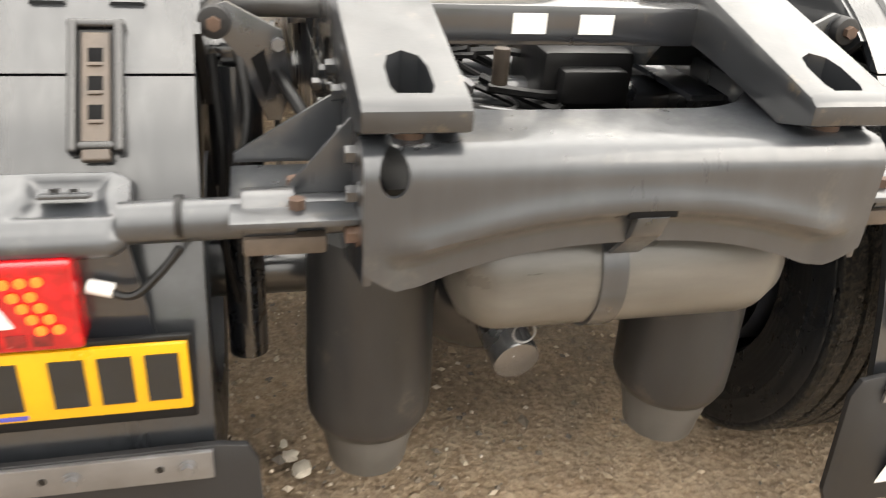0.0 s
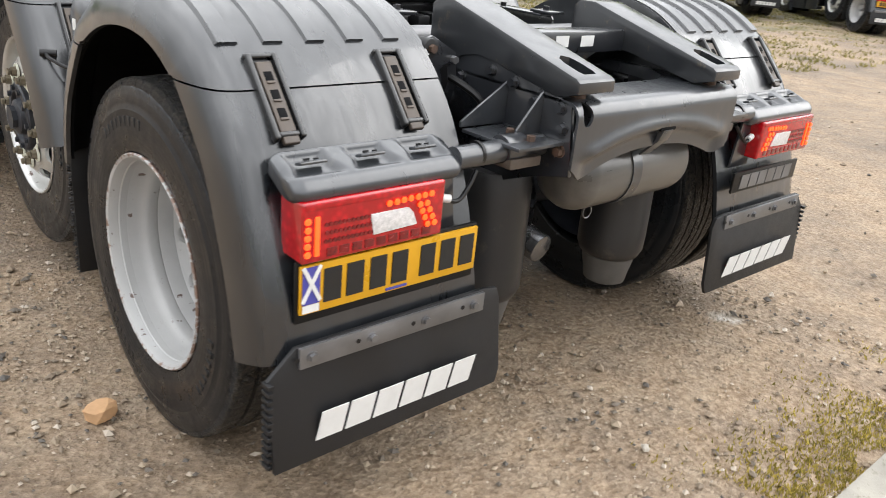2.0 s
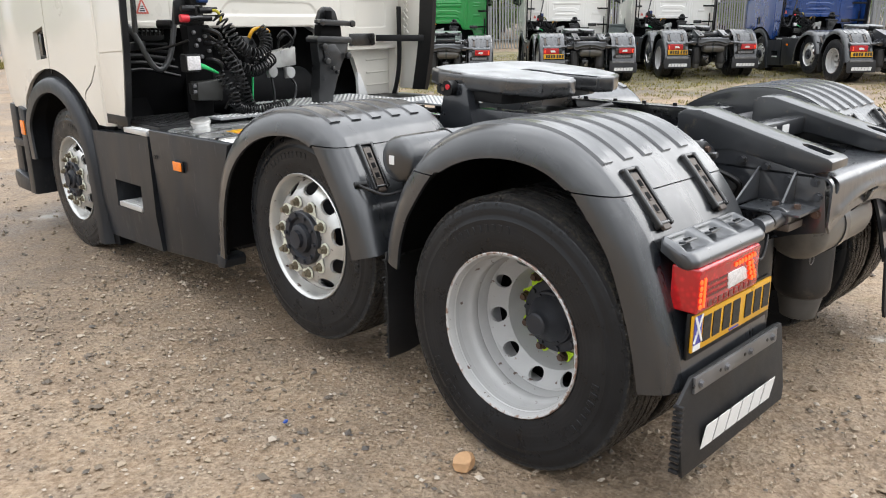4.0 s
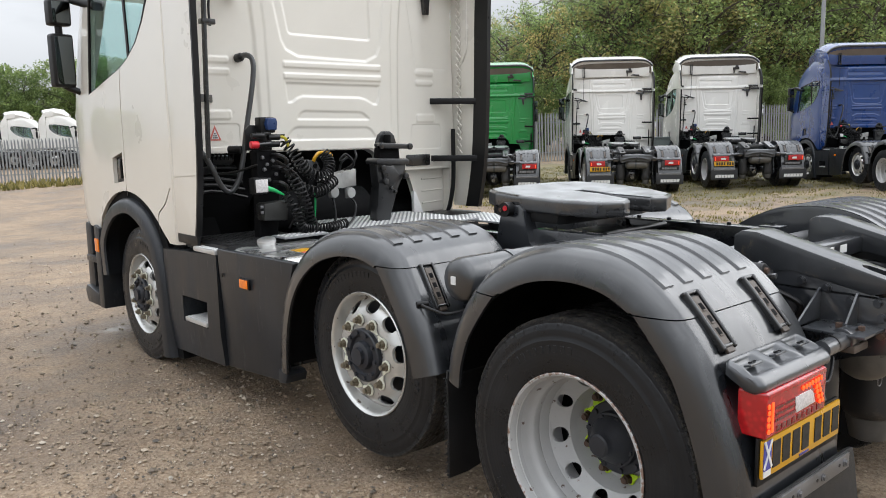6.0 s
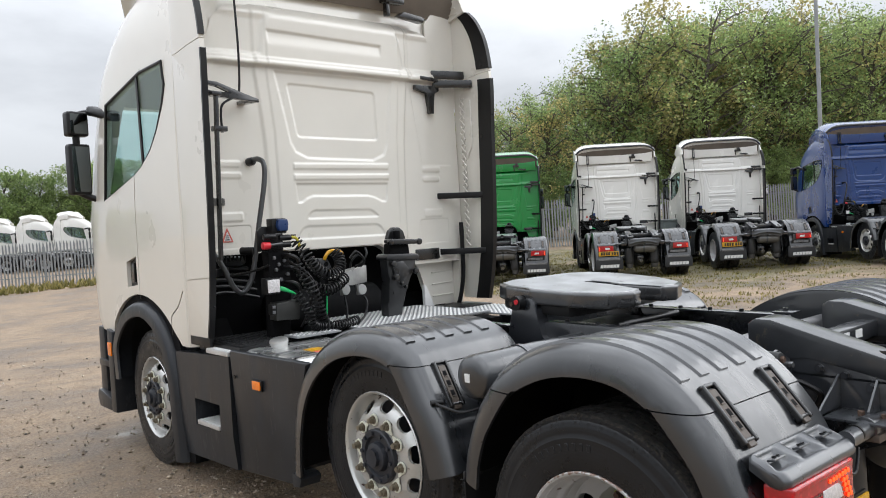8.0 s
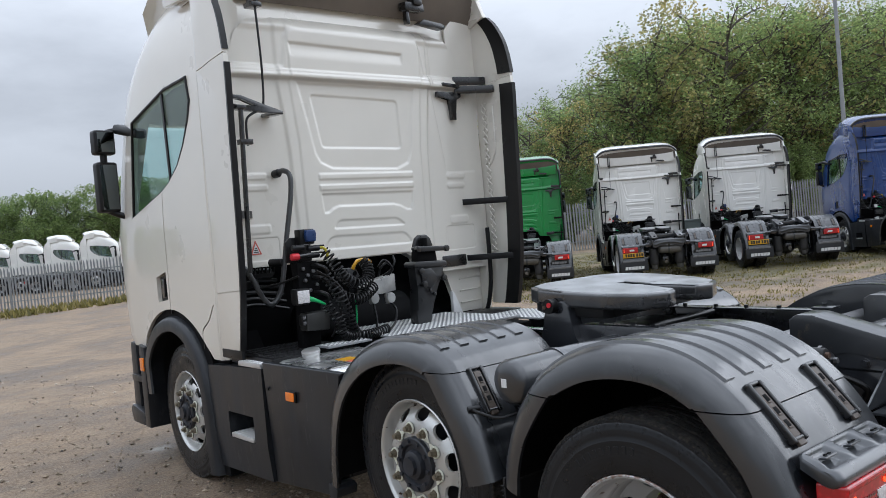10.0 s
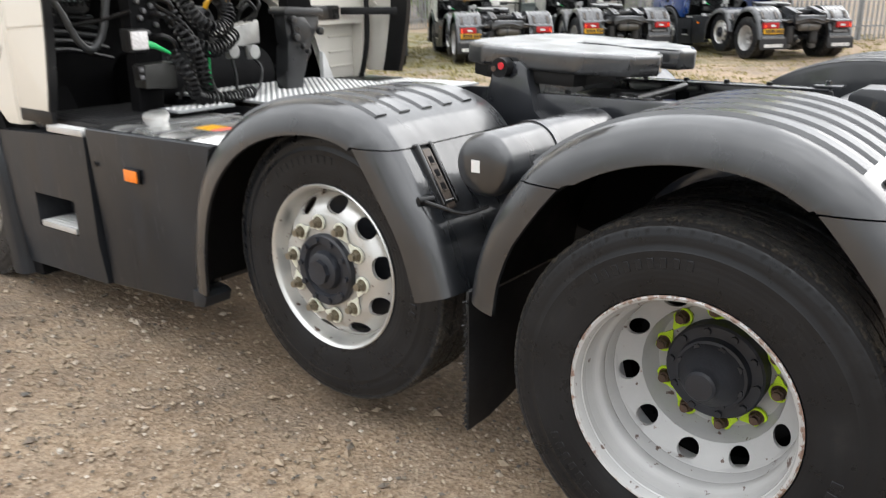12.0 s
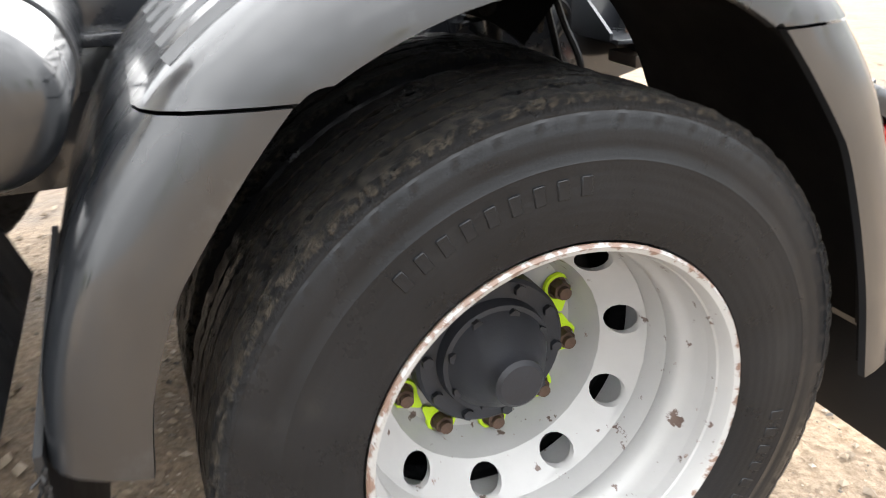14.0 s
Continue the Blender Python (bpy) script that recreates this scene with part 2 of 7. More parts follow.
M["tyre"] = tyre_mat()
M["tank"] = surface("dusty_tank_paint", (0.095, 0.090, 0.082), 0.38, var=0.3, scale=5, grain=120, bump_s=0.08, streak=(0.6, 3, 3), coat=0.4, coat_rough=0.2)
M["nut_old"] = surface("dull_wheel_nut", (0.20, 0.17, 0.12), 0.6, metal=0.4, var=0.3, scale=40)
M["rim_white"] = rim_mat("white_wheel_enamel", (0.44, 0.44, 0.435), 0.31)
M["rim_silver"] = rim_mat("pale_wheel_enamel", (0.60, 0.60, 0.58), 0.03)
M["rim_silver"].node_tree.nodes["Principled BSDF"].inputs["Metallic"].default_value = 0.55
M["rim_silver"].node_tree.nodes["Principled BSDF"].inputs["Roughness"].default_value = 0.27
M["hub"] = surface("hub_paint", (0.018, 0.020, 0.026), 0.5, var=0.3, scale=14, grain=150, bump_s=0.25)


def red_lens():
    m, n, l, b = mat_nodes("red_lens")
    tc = n.new("ShaderNodeTexCoord").outputs["Object"]
    v = n.new("ShaderNodeTexVoronoi")
    v.inputs["Scale"].default_value = 55
    l.new(tc, v.inputs["Vector"])
    l.new(ramp(n, l, v.outputs["Distance"], [(0.1, (0.52, 0.004, 0.010)), (0.6, (0.33, 0.002, 0.005))]), b.inputs["Base Color"])
    b.inputs["Roughness"].default_value = 0.22
    b.inputs["Coat Weight"].default_value = 0.8
    b.inputs["Coat Roughness"].default_value = 0.05
    return m


def lit(name, col, strength):
    m, n, l, b = mat_nodes(name)
    b.inputs["Base Color"].default_value = (*col, 1)
    b.inputs["Emission Color"].default_value = (*col, 1)
    b.inputs["Emission Strength"].default_value = strength
    return m


M["red_lens"] = red_lens()
M["red_dark"] = surface("dark_red_diode", (0.16, 0.004, 0.006), 0.2, var=0.5, scale=60, grain=300, bump_s=0.0, coat=0.6)
M["led"] = lit("lit_led", (1.0, 0.075, 0.010), 1.25)
M["clear_lens"] = surface("clear_lens", (0.62, 0.60, 0.60), 0.12, var=0.25, scale=90, grain=300, bump_s=0.4, coat=0.6)


def glass_mat(name, tint):
    m, n, l, b = mat_nodes(name)
    n.remove(b)
    out = n["Material Output"]
    g = n.new("ShaderNodeBsdfGlossy")
    g.inputs["Roughness"].default_value = 0.02
    tr = n.new("ShaderNodeBsdfTransparent")
    tr.inputs["Color"].default_value = (*tint, 1)
    mx = n.new("ShaderNodeMixShader")
    mx.inputs[0].default_value = 0.10
    l.new(tr.outputs[0], mx.inputs[1])
    l.new(g.outputs[0], mx.inputs[2])
    l.new(mx.outputs[0], out.inputs["Surface"])
    return m


M["glass"] = glass_mat("cab_glass", (0.86, 0.95, 0.94))


PUDDLES = ((0.97, -0.60, 0.13), (-1.06, 5.2, 0.22))


def ground_mat():
    m, n, l, b = mat_nodes("packed_gravel")
    tc = n.new("ShaderNodeTexCoord").outputs["Object"]
    big = noise_node(n, l, tc, 0.42, 8, 0.68)
    mid = noise_node(n, l, tc, 3.0, 6, 0.65)
    fine = noise_node(n, l, tc, 38, 5, 0.7)
    vor = n.new("ShaderNodeTexVoronoi")
    vor.inputs["Scale"].default_value = 55
    l.new(tc, vor.inputs["Vector"])
    c1 = ramp(n, l, mid, [(0.32, (0.190, 0.118, 0.064)), (0.52, (0.355, 0.235, 0.132)), (0.70, (0.450, 0.325, 0.200))])
    c2 = ramp(n, l, fine, [(0.38, (0.085, 0.064, 0.048)), (0.66, (0.44, 0.36, 0.27))])
    c = mix_col(n, l, 0.55, c1, c2)
    stones = n.new("ShaderNodeTexVoronoi")
    stones.inputs["Scale"].default_value = 90
    l.new(tc, stones.inputs["Vector"])
    st = ramp(n, l, stones.outputs["Color"], [(0.2, (0.13, 0.100, 0.075)), (0.8, (0.40, 0.325, 0.24))])
    sf = ramp(n, l, noise_node(n, l, tc, 5, 5, 0.7), [(0.42, (0, 0, 0)), (0.65, (0.5, 0.5, 0.5))])
    c = mix_col(n, l, sf, c, st)
    dist = n.new("ShaderNodeVectorMath")
    dist.operation = 'DISTANCE'
    dist.inputs[1].default_value = (18.5, 14.6, -0.1)
    l.new(tc, dist.inputs[0])
    near_verge = n.new("ShaderNodeMapRange")
    near_verge.inputs["From Min"].default_value, near_verge.inputs["From Max"].default_value = 12.5, 7.0
    l.new(dist.outputs["Value"], near_verge.inputs["Value"])
    gsum = n.new("ShaderNodeMath")
    gsum.operation = 'MULTIPLY_ADD'
    l.new(near_verge.outputs[0], gsum.inputs[0])
    gsum.inputs[1].default_value = 0.34
    l.new(noise_node(n, l, tc, 0.9, 7, 0.7), gsum.inputs[2])
    grass = ramp(n, l, noise_node(n, l, tc, 9, 5, 0.7), [(0.3, (0.085, 0.085, 0.030)), (0.7, (0.20, 0.175, 0.085))])
    c = mix_col(n, l, ramp(n, l, gsum.outputs[0], [(0.66, (0, 0, 0)), (0.84, (0.9, 0.9, 0.9))]), c, grass)
    # pale dried puddles
    for px, py, size in PUDDLES:
        dv = n.new("ShaderNodeVectorMath")
        dv.operation = 'DISTANCE'
        dv.inputs[1].default_value = (px, py, 0)
        l.new(tc, dv.inputs[0])
        edge = n.new("ShaderNodeMath")
        edge.operation = 'MULTIPLY_ADD'
        l.new(noise_node(n, l, tc, 6, 7, 0.75), edge.inputs[0])
        edge.inputs[1].default_value = size * 1.6
        l.new(dv.outputs["Value"], edge.inputs[2])
        f = n.new("ShaderNodeMapRange")
        f.inputs["From Min"].default_value, f.inputs["From Max"].default_value = size * 1.45, size * 0.95
        f.inputs["To Max"].default_value = 0.95
        l.new(edge.outputs[0], f.inputs["Value"])
        c = mix_col(n, l, f.outputs[0], c, (0.58, 0.54, 0.48))
    damp = ramp(n, l, big, [(0.38, (0.50, 0.48, 0.46)), (0.56, (1, 1, 1))])
    mul = n.new("ShaderNodeMix")
    mul.data_type, mul.blend_type = 'RGBA', 'MULTIPLY'
    mul.inputs[0].default_value = 1.0
    l.new(c, mul.inputs[6])
    l.new(damp, mul.inputs[7])
    l.new(mul.outputs[2], b.inputs["Base Color"])
    l.new(ramp(n, l, big, [(0.36, (0.42,) * 3), (0.56, (0.88,) * 3)]), b.inputs["Roughness"])
    p = bump(n, l, vor.outputs["Distance"], 0.7, 0.008, b)
    bump(n, l, fine, 0.8, 0.016, b, p)
    return m


M["ground"] = ground_mat()


def leaf_mat(name, a, c):
    m, n, l, b = mat_nodes(name)
    geo = n.new("ShaderNodeNewGeometry")
    info = n.new("ShaderNodeObjectInfo")
    col = ramp(n, l, geo.outputs["Random Per Island"], [(0.0, a), (0.7, c), (1.0, tuple(v * 1.5 for v in c))])
    tint = ramp(n, l, info.outputs["Random"], [(0.0, (0.80, 0.85, 0.75)), (1.0, (1.15, 1.08, 1.0))])
    mul = n.new("ShaderNodeMix")
    mul.data_type, mul.blend_type = 'RGBA', 'MULTIPLY'
    mul.inputs[0].default_value = 1.0
    l.new(col, mul.inputs[6])
    l.new(tint, mul.inputs[7])
    l.new(mul.outputs[2], b.inputs["Base Color"])
    b.inputs["Roughness"].default_value = 0.55
    b.inputs["Transmission Weight"].default_value = 0.0
    tr = n.new("ShaderNodeBsdfTranslucent")
    l.new(mul.outputs[2], tr.inputs["Color"])
    mx = n.new("ShaderNodeMixShader")
    mx.inputs[0].default_value = 0.55
    out = n["Material Output"]
    l.new(b.outputs[0], mx.inputs[1])
    l.new(tr.outputs[0], mx.inputs[2])
    l.new(mx.outputs[0], out.inputs["Surface"])
    return m


M["leaf"] = leaf_mat("tree_leaves", (0.140, 0.205, 0.085), (0.32, 0.42, 0.17))
M["leaf_bush"] = leaf_mat("bush_leaves", (0.13, 0.19, 0.075), (0.28, 0.36, 0.14))
M["leaf_dry"] = leaf_mat("dry_leaves", (0.22, 0.215, 0.09), (0.46, 0.41, 0.18))
M["grass"] = leaf_mat("grass_blades", (0.10, 0.10, 0.03), (0.24, 0.21, 0.08))
M["moss"] = leaf_mat("yellow_moss", (0.16, 0.14, 0.03), (0.36, 0.29, 0.07))
M["bark"] = surface("bark", (0.085, 0.072, 0.058), 0.85, var=0.4, scale=6, grain=40, bump_s=0.5, streak=(3, 3, 0.5))
M["galv"] = surface("galvanised_steel", (0.27, 0.28, 0.285), 0.5, metal=0.4, var=0.15, scale=4, grain=60, bump_s=0.1)
M["cab_white"] = surface("white_cab_paint", (0.78, 0.765, 0.72), 0.25, var=0.04, scale=1.5, bump_s=0.0, coat=0.5, rough_var=0.04)
M["cab_green"] = surface("green_cab_paint", (0.010, 0.23, 0.040), 0.25, var=0.05, scale=1.5, bump_s=0.0, coat=0.5, rough_var=0.04)
M["cab_blue"] = surface("blue_cab_paint", (0.006, 0.038, 0.170), 0.28, var=0.05, scale=1.5, bump_s=0.0, coat=0.8, coat_rough=0.05, rough_var=0.04)
M["cab_red"] = surface("red_cab_paint", (0.42, 0.02, 0.025), 0.25, var=0.05, scale=1.5, bump_s=0.0, coat=0.5, rough_var=0.04)
M["box_grey"] = surface("cabinet_grey", (0.16, 0.19, 0.19), 0.5, var=0.1, scale=3)
M["concrete"] = surface("kerb_concrete", (0.30, 0.28, 0.24), 0.85, var=0.25, scale=6, grain=120, bump_s=0.5, dirt=(0.10, 0.09, 0.05), dirt_amt=0.2)
M["stone"] = surface("pale_stone", (0.42, 0.38, 0.32), 0.8, var=0.25, scale=12, grain=150, bump_s=0.3)
M["brick"] = surface("broken_brick", (0.50, 0.30, 0.155), 0.85, var=0.2, scale=16, grain=120, bump_s=0.4)


def pebble_mat():
    m, n, l, b = mat_nodes("gravel_stones")
    geo = n.new("ShaderNodeNewGeometry")
    col = ramp(n, l, geo.outputs["Random Per Island"], [(0.0, (0.085, 0.075, 0.065)), (0.45, (0.25, 0.190, 0.130)), (0.8, (0.37, 0.295, 0.21)), (1.0, (0.47, 0.41, 0.34))])
    l.new(col, b.inputs["Base Color"])
    b.inputs["Roughness"].default_value = 0.7
    return m


M["pebble"] = pebble_mat()

# ---- building helpers ----
X, Y, Z = Vector((1, 0, 0)), Vector((0, 1, 0)), Vector((0, 0, 1))


def part(name, bm, material, parent=None, label="", angle=38):
    """Links a bmesh as one mesh object, under a thing or a part."""
    bmesh.ops.recalc_face_normals(bm, faces=bm.faces)
    me = bpy.data.meshes.new(name)
    bm.to_mesh(me)
    bm.free()
    mats = material if isinstance(material, (list, tuple)) else [material]
    for mt in mats:
        me.materials.append(mt)
    me.polygons.foreach_set("use_smooth", [True] * len(me.polygons))
    me.set_sharp_from_angle(angle=radians(angle))
    ob = new(name, me)
    ob.parent = parent
    if label:
        ob["label"] = label
    return ob


def thing(name, label, category, group="", kind="", at=None):
    ob = new(name)
    ob.empty_display_size = 0.2
    if at is not None:
        ob.matrix_basis = at
    return tagged(ob, label, category, group, kind)


def again(ob, m, parent=None):
    """The same part once more (shared mesh, with its sub-parts) at the pose m."""
    o = bpy.data.objects.new(ob.name, ob.data)
    scene.collection.objects.link(o)
    for k in ob.keys():
        o[k] = ob[k]
    o.parent = parent if parent is not None else ob.parent
    o.matrix_basis = m
    for ch in ob.children:
        again(ch, ch.matrix_basis.copy(), o)
    return o


MIRROR = Matrix.Diagonal((-1, 1, 1, 1))


def mirrored(ob):
    return again(ob, MIRROR @ ob.matrix_basis)


def bevel(bm, geom_edges, w, seg=2):
    if w > 0 and geom_edges:
        bmesh.ops.bevel(bm, geom=geom_edges, offset=w, segments=seg, affect='EDGES', clamp_overlap=True, profile=0.6)


def add_box(bm, x0, x1, y0, y1, z0, z1, bev=0.0, seg=2, m=None):
    r = bmesh.ops.create_cube(bm, size=1.0)
    vs = r["verts"]
    for v in vs:
        v.co = Vector((x0 + (v.co.x + 0.5) * (x1 - x0), y0 + (v.co.y + 0.5) * (y1 - y0), z0 + (v.co.z + 0.5) * (z1 - z0)))
        if m is not None:
            v.co = m @ v.co
    es = list({e for v in vs for e in v.link_edges})
    bevel(bm, es, bev, seg)
    return bm


def box(x0, x1, y0, y1, z0, z1, bev=0.0, seg=2, m=None):
    return add_box(bmesh.new(), x0, x1, y0, y1, z0, z1, bev, seg, m)


def add_prism(bm, pts, axis, a, b, bev=0.0, seg=2, m=None):
    """A polygon, given in the two other axes (in the order x, y, z), carried along axis from a to b."""
    def put(p, h):
        q = {'x': (h, p[0], p[1]), 'y': (p[0], h, p[1]), 'z': (p[0], p[1], h)}[axis]
        q = Vector(q)
        return m @ q if m is not None else q
    lo = [bm.verts.new(put(p, a)) for p in pts]
    hi = [bm.verts.new(put(p, b)) for p in pts]
    n = len(pts)
    fs = [bm.faces.new(lo), bm.faces.new(hi[::-1])]
    for i in range(n):
        fs.append(bm.faces.new((lo[i], hi[i], hi[(i + 1) % n], lo[(i + 1) % n])))
    es = list({e for f in fs for e in f.edges})
    bevel(bm, es, bev, seg)
    return bm


def prism(pts, axis, a, b, bev=0.0, seg=2, m=None):
    return add_prism(bmesh.new(), pts, axis, a, b, bev, seg, m)


def add_revolve(bm, prof, segs=64, axis='x', m=None, a0=0.0, a1=2 * math.pi, closed=True, phase=0.0):
    """A profile of (along the axis, radius), turned round the axis."""
    full = abs(a1 - a0 - 2 * math.pi) < 1e-6
    cnt = segs if full else segs + 1
    rings = []
    for i in range(cnt):
        t = a0 + (a1 - a0) * i / segs + phase
        c, s = math.cos(t), math.sin(t)
        ring = []
        for h, r in prof:
            q = {'x': (h, r * c, r * s), 'y': (r * c, h, r * s), 'z': (r * c, r * s, h)}[axis]
            q = Vector(q)
            ring.append(bm.verts.new(m @ q if m is not None else q))
        rings.append(ring)
    for i in range(segs):
        p, q = rings[i], rings[(i + 1) % cnt]
        for k in range(len(prof) - 1):
            bm.faces.new((p[k], p[k + 1], q[k + 1], q[k]))
    return rings


def add_cyl(bm, p, q, r, segs=20, r2=None, bev=0.0):
    p, q = Vector(p), Vector(q)
    d = q - p
    m = Matrix.Translation((p + q) / 2) @ d.to_track_quat('Z', 'Y').to_matrix().to_4x4()
    res = bmesh.ops.create_cone(bm, cap_ends=True, segments=segs, radius1=r, radius2=r if r2 is None else r2, depth=d.length, matrix=m)
    if bev:
        es = [e for e in {e for v in res["verts"] for e in v.link_edges} if len(e.link_faces) == 2 and any(len(f.verts) > 4 for f in e.link_faces)]
        bevel(bm, es, bev, 2)
    return bm


def cyl(p, q, r, segs=20, r2=None, bev=0.0):
    return add_cyl(bmesh.new(), p, q, r, segs, r2, bev)


def smooth_path(pts, per=6, closed=False):
    """A Catmull-Rom line through the points."""
    P = [Vector(p) for p in pts]
    n = len(P)
    out = []
    for i in range(n - (0 if closed else 1)):
        a, b, c, d = (P[(i - 1) % n], P[i], P[(i + 1) % n], P[(i + 2) % n]) if closed else (P[max(i - 1, 0)], P[i], P[i + 1], P[min(i + 2, n - 1)])
        for k in range(per):
            t = k / per
            out.append(0.5 * ((2 * b) + (c - a) * t + (2 * a - 5 * b + 4 * c - d) * t * t + (3 * b - a - 3 * c + d) * t ** 3))
    if not closed:
        out.append(P[-1])
    return out


def add_tube(bm, path, r, segs=10, caps=True, taper=None):
    P = [Vector(p) for p in path]
    up = Vector((0.13, 0.21, 0.97)).normalized()
    rings = []
    for i, p in enumerate(P):
        t = (P[min(i + 1, len(P) - 1)] - P[max(i - 1, 0)]).normalized()
        s = t.cross(up)
        s = s.normalized() if s.length > 1e-4 else t.orthogonal().normalized()
        up = s.cross(t).normalized()
        rr = r if taper is None else r + (taper - r) * i / max(1, len(P) - 1)
        rings.append([bm.verts.new(p + rr * (math.cos(a) * s + math.sin(a) * up)) for a in (2 * math.pi * k / segs for k in range(segs))])
    for a, b in zip(rings, rings[1:]):
        for k in range(segs):
            bm.faces.new((a[k], a[(k + 1) % segs], b[(k + 1) % segs], b[k]))
    if caps:
        bm.faces.new(rings[0][::-1])
        bm.faces.new(rings[-1])
    return bm


def tube(path, r, segs=10, caps=True, taper=None):
    return add_tube(bmesh.new(), path, r, segs, caps, taper)


def add_sweep(bm, stations, section):
    """A closed section of (across, along the normal), carried along stations of (point, normal), across being x."""
    rings = [[bm.verts.new(p + X * u + nrm * v) for u, v in section] for p, nrm in stations]
    n = len(section)
    for a, b in zip(rings, rings[1:]):
        for k in range(n):
            bm.faces.new((a[k], a[(k + 1) % n], b[(k + 1) % n], b[k]))
    bm.faces.new(rings[0][::-1])
    bm.faces.new(rings[-1])
    return bm


def stations(ctrl, per=6):
    """Points and outward normals along a fender's outline of (y, z), from its front foot over the top to its rear foot."""
    P = smooth_path([(0, y, z) for y, z in ctrl], per)
    out = []
    for i, p in enumerate(P):
        t = (P[min(i + 1, len(P) - 1)] - P[max(i - 1, 0)]).normalized()
        out.append((p, Vector((0, t.z, -t.y))))
    return out


def add_hex(bm, c, axis, r, h, segs=6):
    c, axis = Vector(c), Vector(axis).normalized()
    return add_cyl(bm, c, c + axis * h, r, segs)


def cut(ob, cutters):
    """Takes the cutters' volumes out of a mesh for good."""
    for c in cutters:
        md = ob.modifiers.new("cut", 'BOOLEAN')
        md.operation, md.object, md.solver = 'DIFFERENCE', c, 'EXACT'
    dg = bpy.context.evaluated_depsgraph_get()
    me = bpy.data.meshes.new_from_object(ob.evaluated_get(dg))
    ob.modifiers.clear()
    old = ob.data
    ob.data = me
    me.name = ob.name
    bpy.data.meshes.remove(old)
    for c in cutters:
        d = c.data
        bpy.data.objects.remove(c)
        bpy.data.meshes.remove(d)
    me.polygons.foreach_set("use_smooth", [True] * len(me.polygons))
    me.set_sharp_from_angle(angle=radians(30))


def brand_blocks(width, height, m, material, parent, gap=0.12, slant=0.12, count=6):
    """Six slanting blocks in the place of a six-letter badge."""
    w = width / (count + (count - 1) * gap)
    for k in range(count):
        x = -width / 2 + k * w * (1 + gap)
        s = slant * height
        part("brand_block", prism([(x, 0), (x + w, 0), (x + w + s, height), (x + s, height)], 'y', 0, 0.002, m=m), material, parent)

# ---- the yard ----
def yard_z(x, y):
    """The yard lies level round the tractor unit and further off rises gently to the east."""
    r = math.hypot(x + 0.5, y - 1.5)
    t = min(1.0, max(0.0, (r - 5.0) / 15.0))
    return max(-0.8, min(1.0, 0.0216 * (x - 18.6))) * t * t * (3 - 2 * t)


def build_ground():
    bm = bmesh.new()
    radii = [0.0] + [0.4 * k for k in range(1, 22)] + [9 + 1.0 * k for k in range(0, 26)] + [40, 50, 65, 90, 130, 200, 400, 900, 2000]
    segs = 96
    prev = None
    for r in radii:
        if r == 0:
            ring = [bm.verts.new((-0.5, 1.5, 0))]
        else:
            ring = []
            for k in range(segs):
                a = 2 * math.pi * k / segs
                x, y = -0.5 + r * math.cos(a), 1.5 + r * math.sin(a)
                h = noise.noise(Vector((x * 0.8, y * 0.8, 0))) * 0.008 + noise.noise(Vector((x * 0.12, y * 0.12, 3))) * 0.05 * min(1, max(0, (r - 5) / 10))
                ring.append(bm.verts.new((x, y, yard_z(x, y) + h - 0.006)))
        if prev:
            for k in range(segs):
                if len(prev) == 1:
                    bm.faces.new((prev[0], ring[k], ring[(k + 1) % segs]))
                else:
                    bm.faces.new((prev[k], ring[k], ring[(k + 1) % segs], prev[(k + 1) % segs]))
        prev = ring
    return tagged(part("ground", bm, M["ground"], angle=80), "brown packed gravel and dirt of a vehicle yard, damp in places", "ground", kind="structure")


ground = build_ground()

# ---- the tractor unit: chassis ----
# Its forward is +y, its left side -x; the rear axle stands over the origin.
truck = thing("truck", "three-axle tractor unit, cream cab, dark grey chassis, on gravel", "truck")

REAR_ARCH = [(0.66, 0.64), (0.64, 0.76), (0.585, 0.90), (0.50, 1.025), (0.365, 1.135), (0.19, 1.21), (0.0, 1.235), (-0.17, 1.215), (-0.31, 1.15),
             (-0.42, 1.055), (-0.50, 0.95), (-0.56, 0.82), (-0.615, 0.66), (-0.652, 0.50)]
MID_ARCH = [(1.90, 0.40), (1.885, 0.60), (1.83, 0.80), (1.73, 0.96), (1.58, 1.085), (1.40, 1.16), (1.20, 1.185), (1.04, 1.16), (0.93, 1.09),
            (0.85, 0.97), (0.765, 0.82), (0.705, 0.635)]
FENDER_SECTION = [(-0.605, 0.0), (-1.165, 0.0), (-1.192, -0.005), (-1.213, -0.016), (-1.228, -0.034), (-1.238, -0.060), (-1.245, -0.088), (-1.247, -0.112), (-1.235, -0.114),
                  (-1.233, -0.090), (-1.222, -0.052), (-1.205, -0.029), (-1.16, -0.015), (-0.605, -0.014)]


def level_cut(bm, seq, section, end, reach=6):
    """Slants the last rings of a swept section, so that its cut end lies level."""
    bm.verts.ensure_lookup_table()
    n = len(section)
    k0 = 0 if end == 0 else len(seq) - 1
    t = (seq[min(k0 + 1, len(seq) - 1)][0] - seq[max(k0 - 1, 0)][0]).normalized()
    nrm = seq[k0][1]
    if abs(t.z) < 0.3:
        return bm
    for j in range(reach):
        k = j if end == 0 else len(seq) - 1 - j
        fade = 1 - j / reach
        for i, (u, v) in enumerate(section):
            bm.verts[k * n + i].co += t * (-v * nrm.z / t.z) * fade
    return bm
LATCH_X = (-1.093, -0.742)


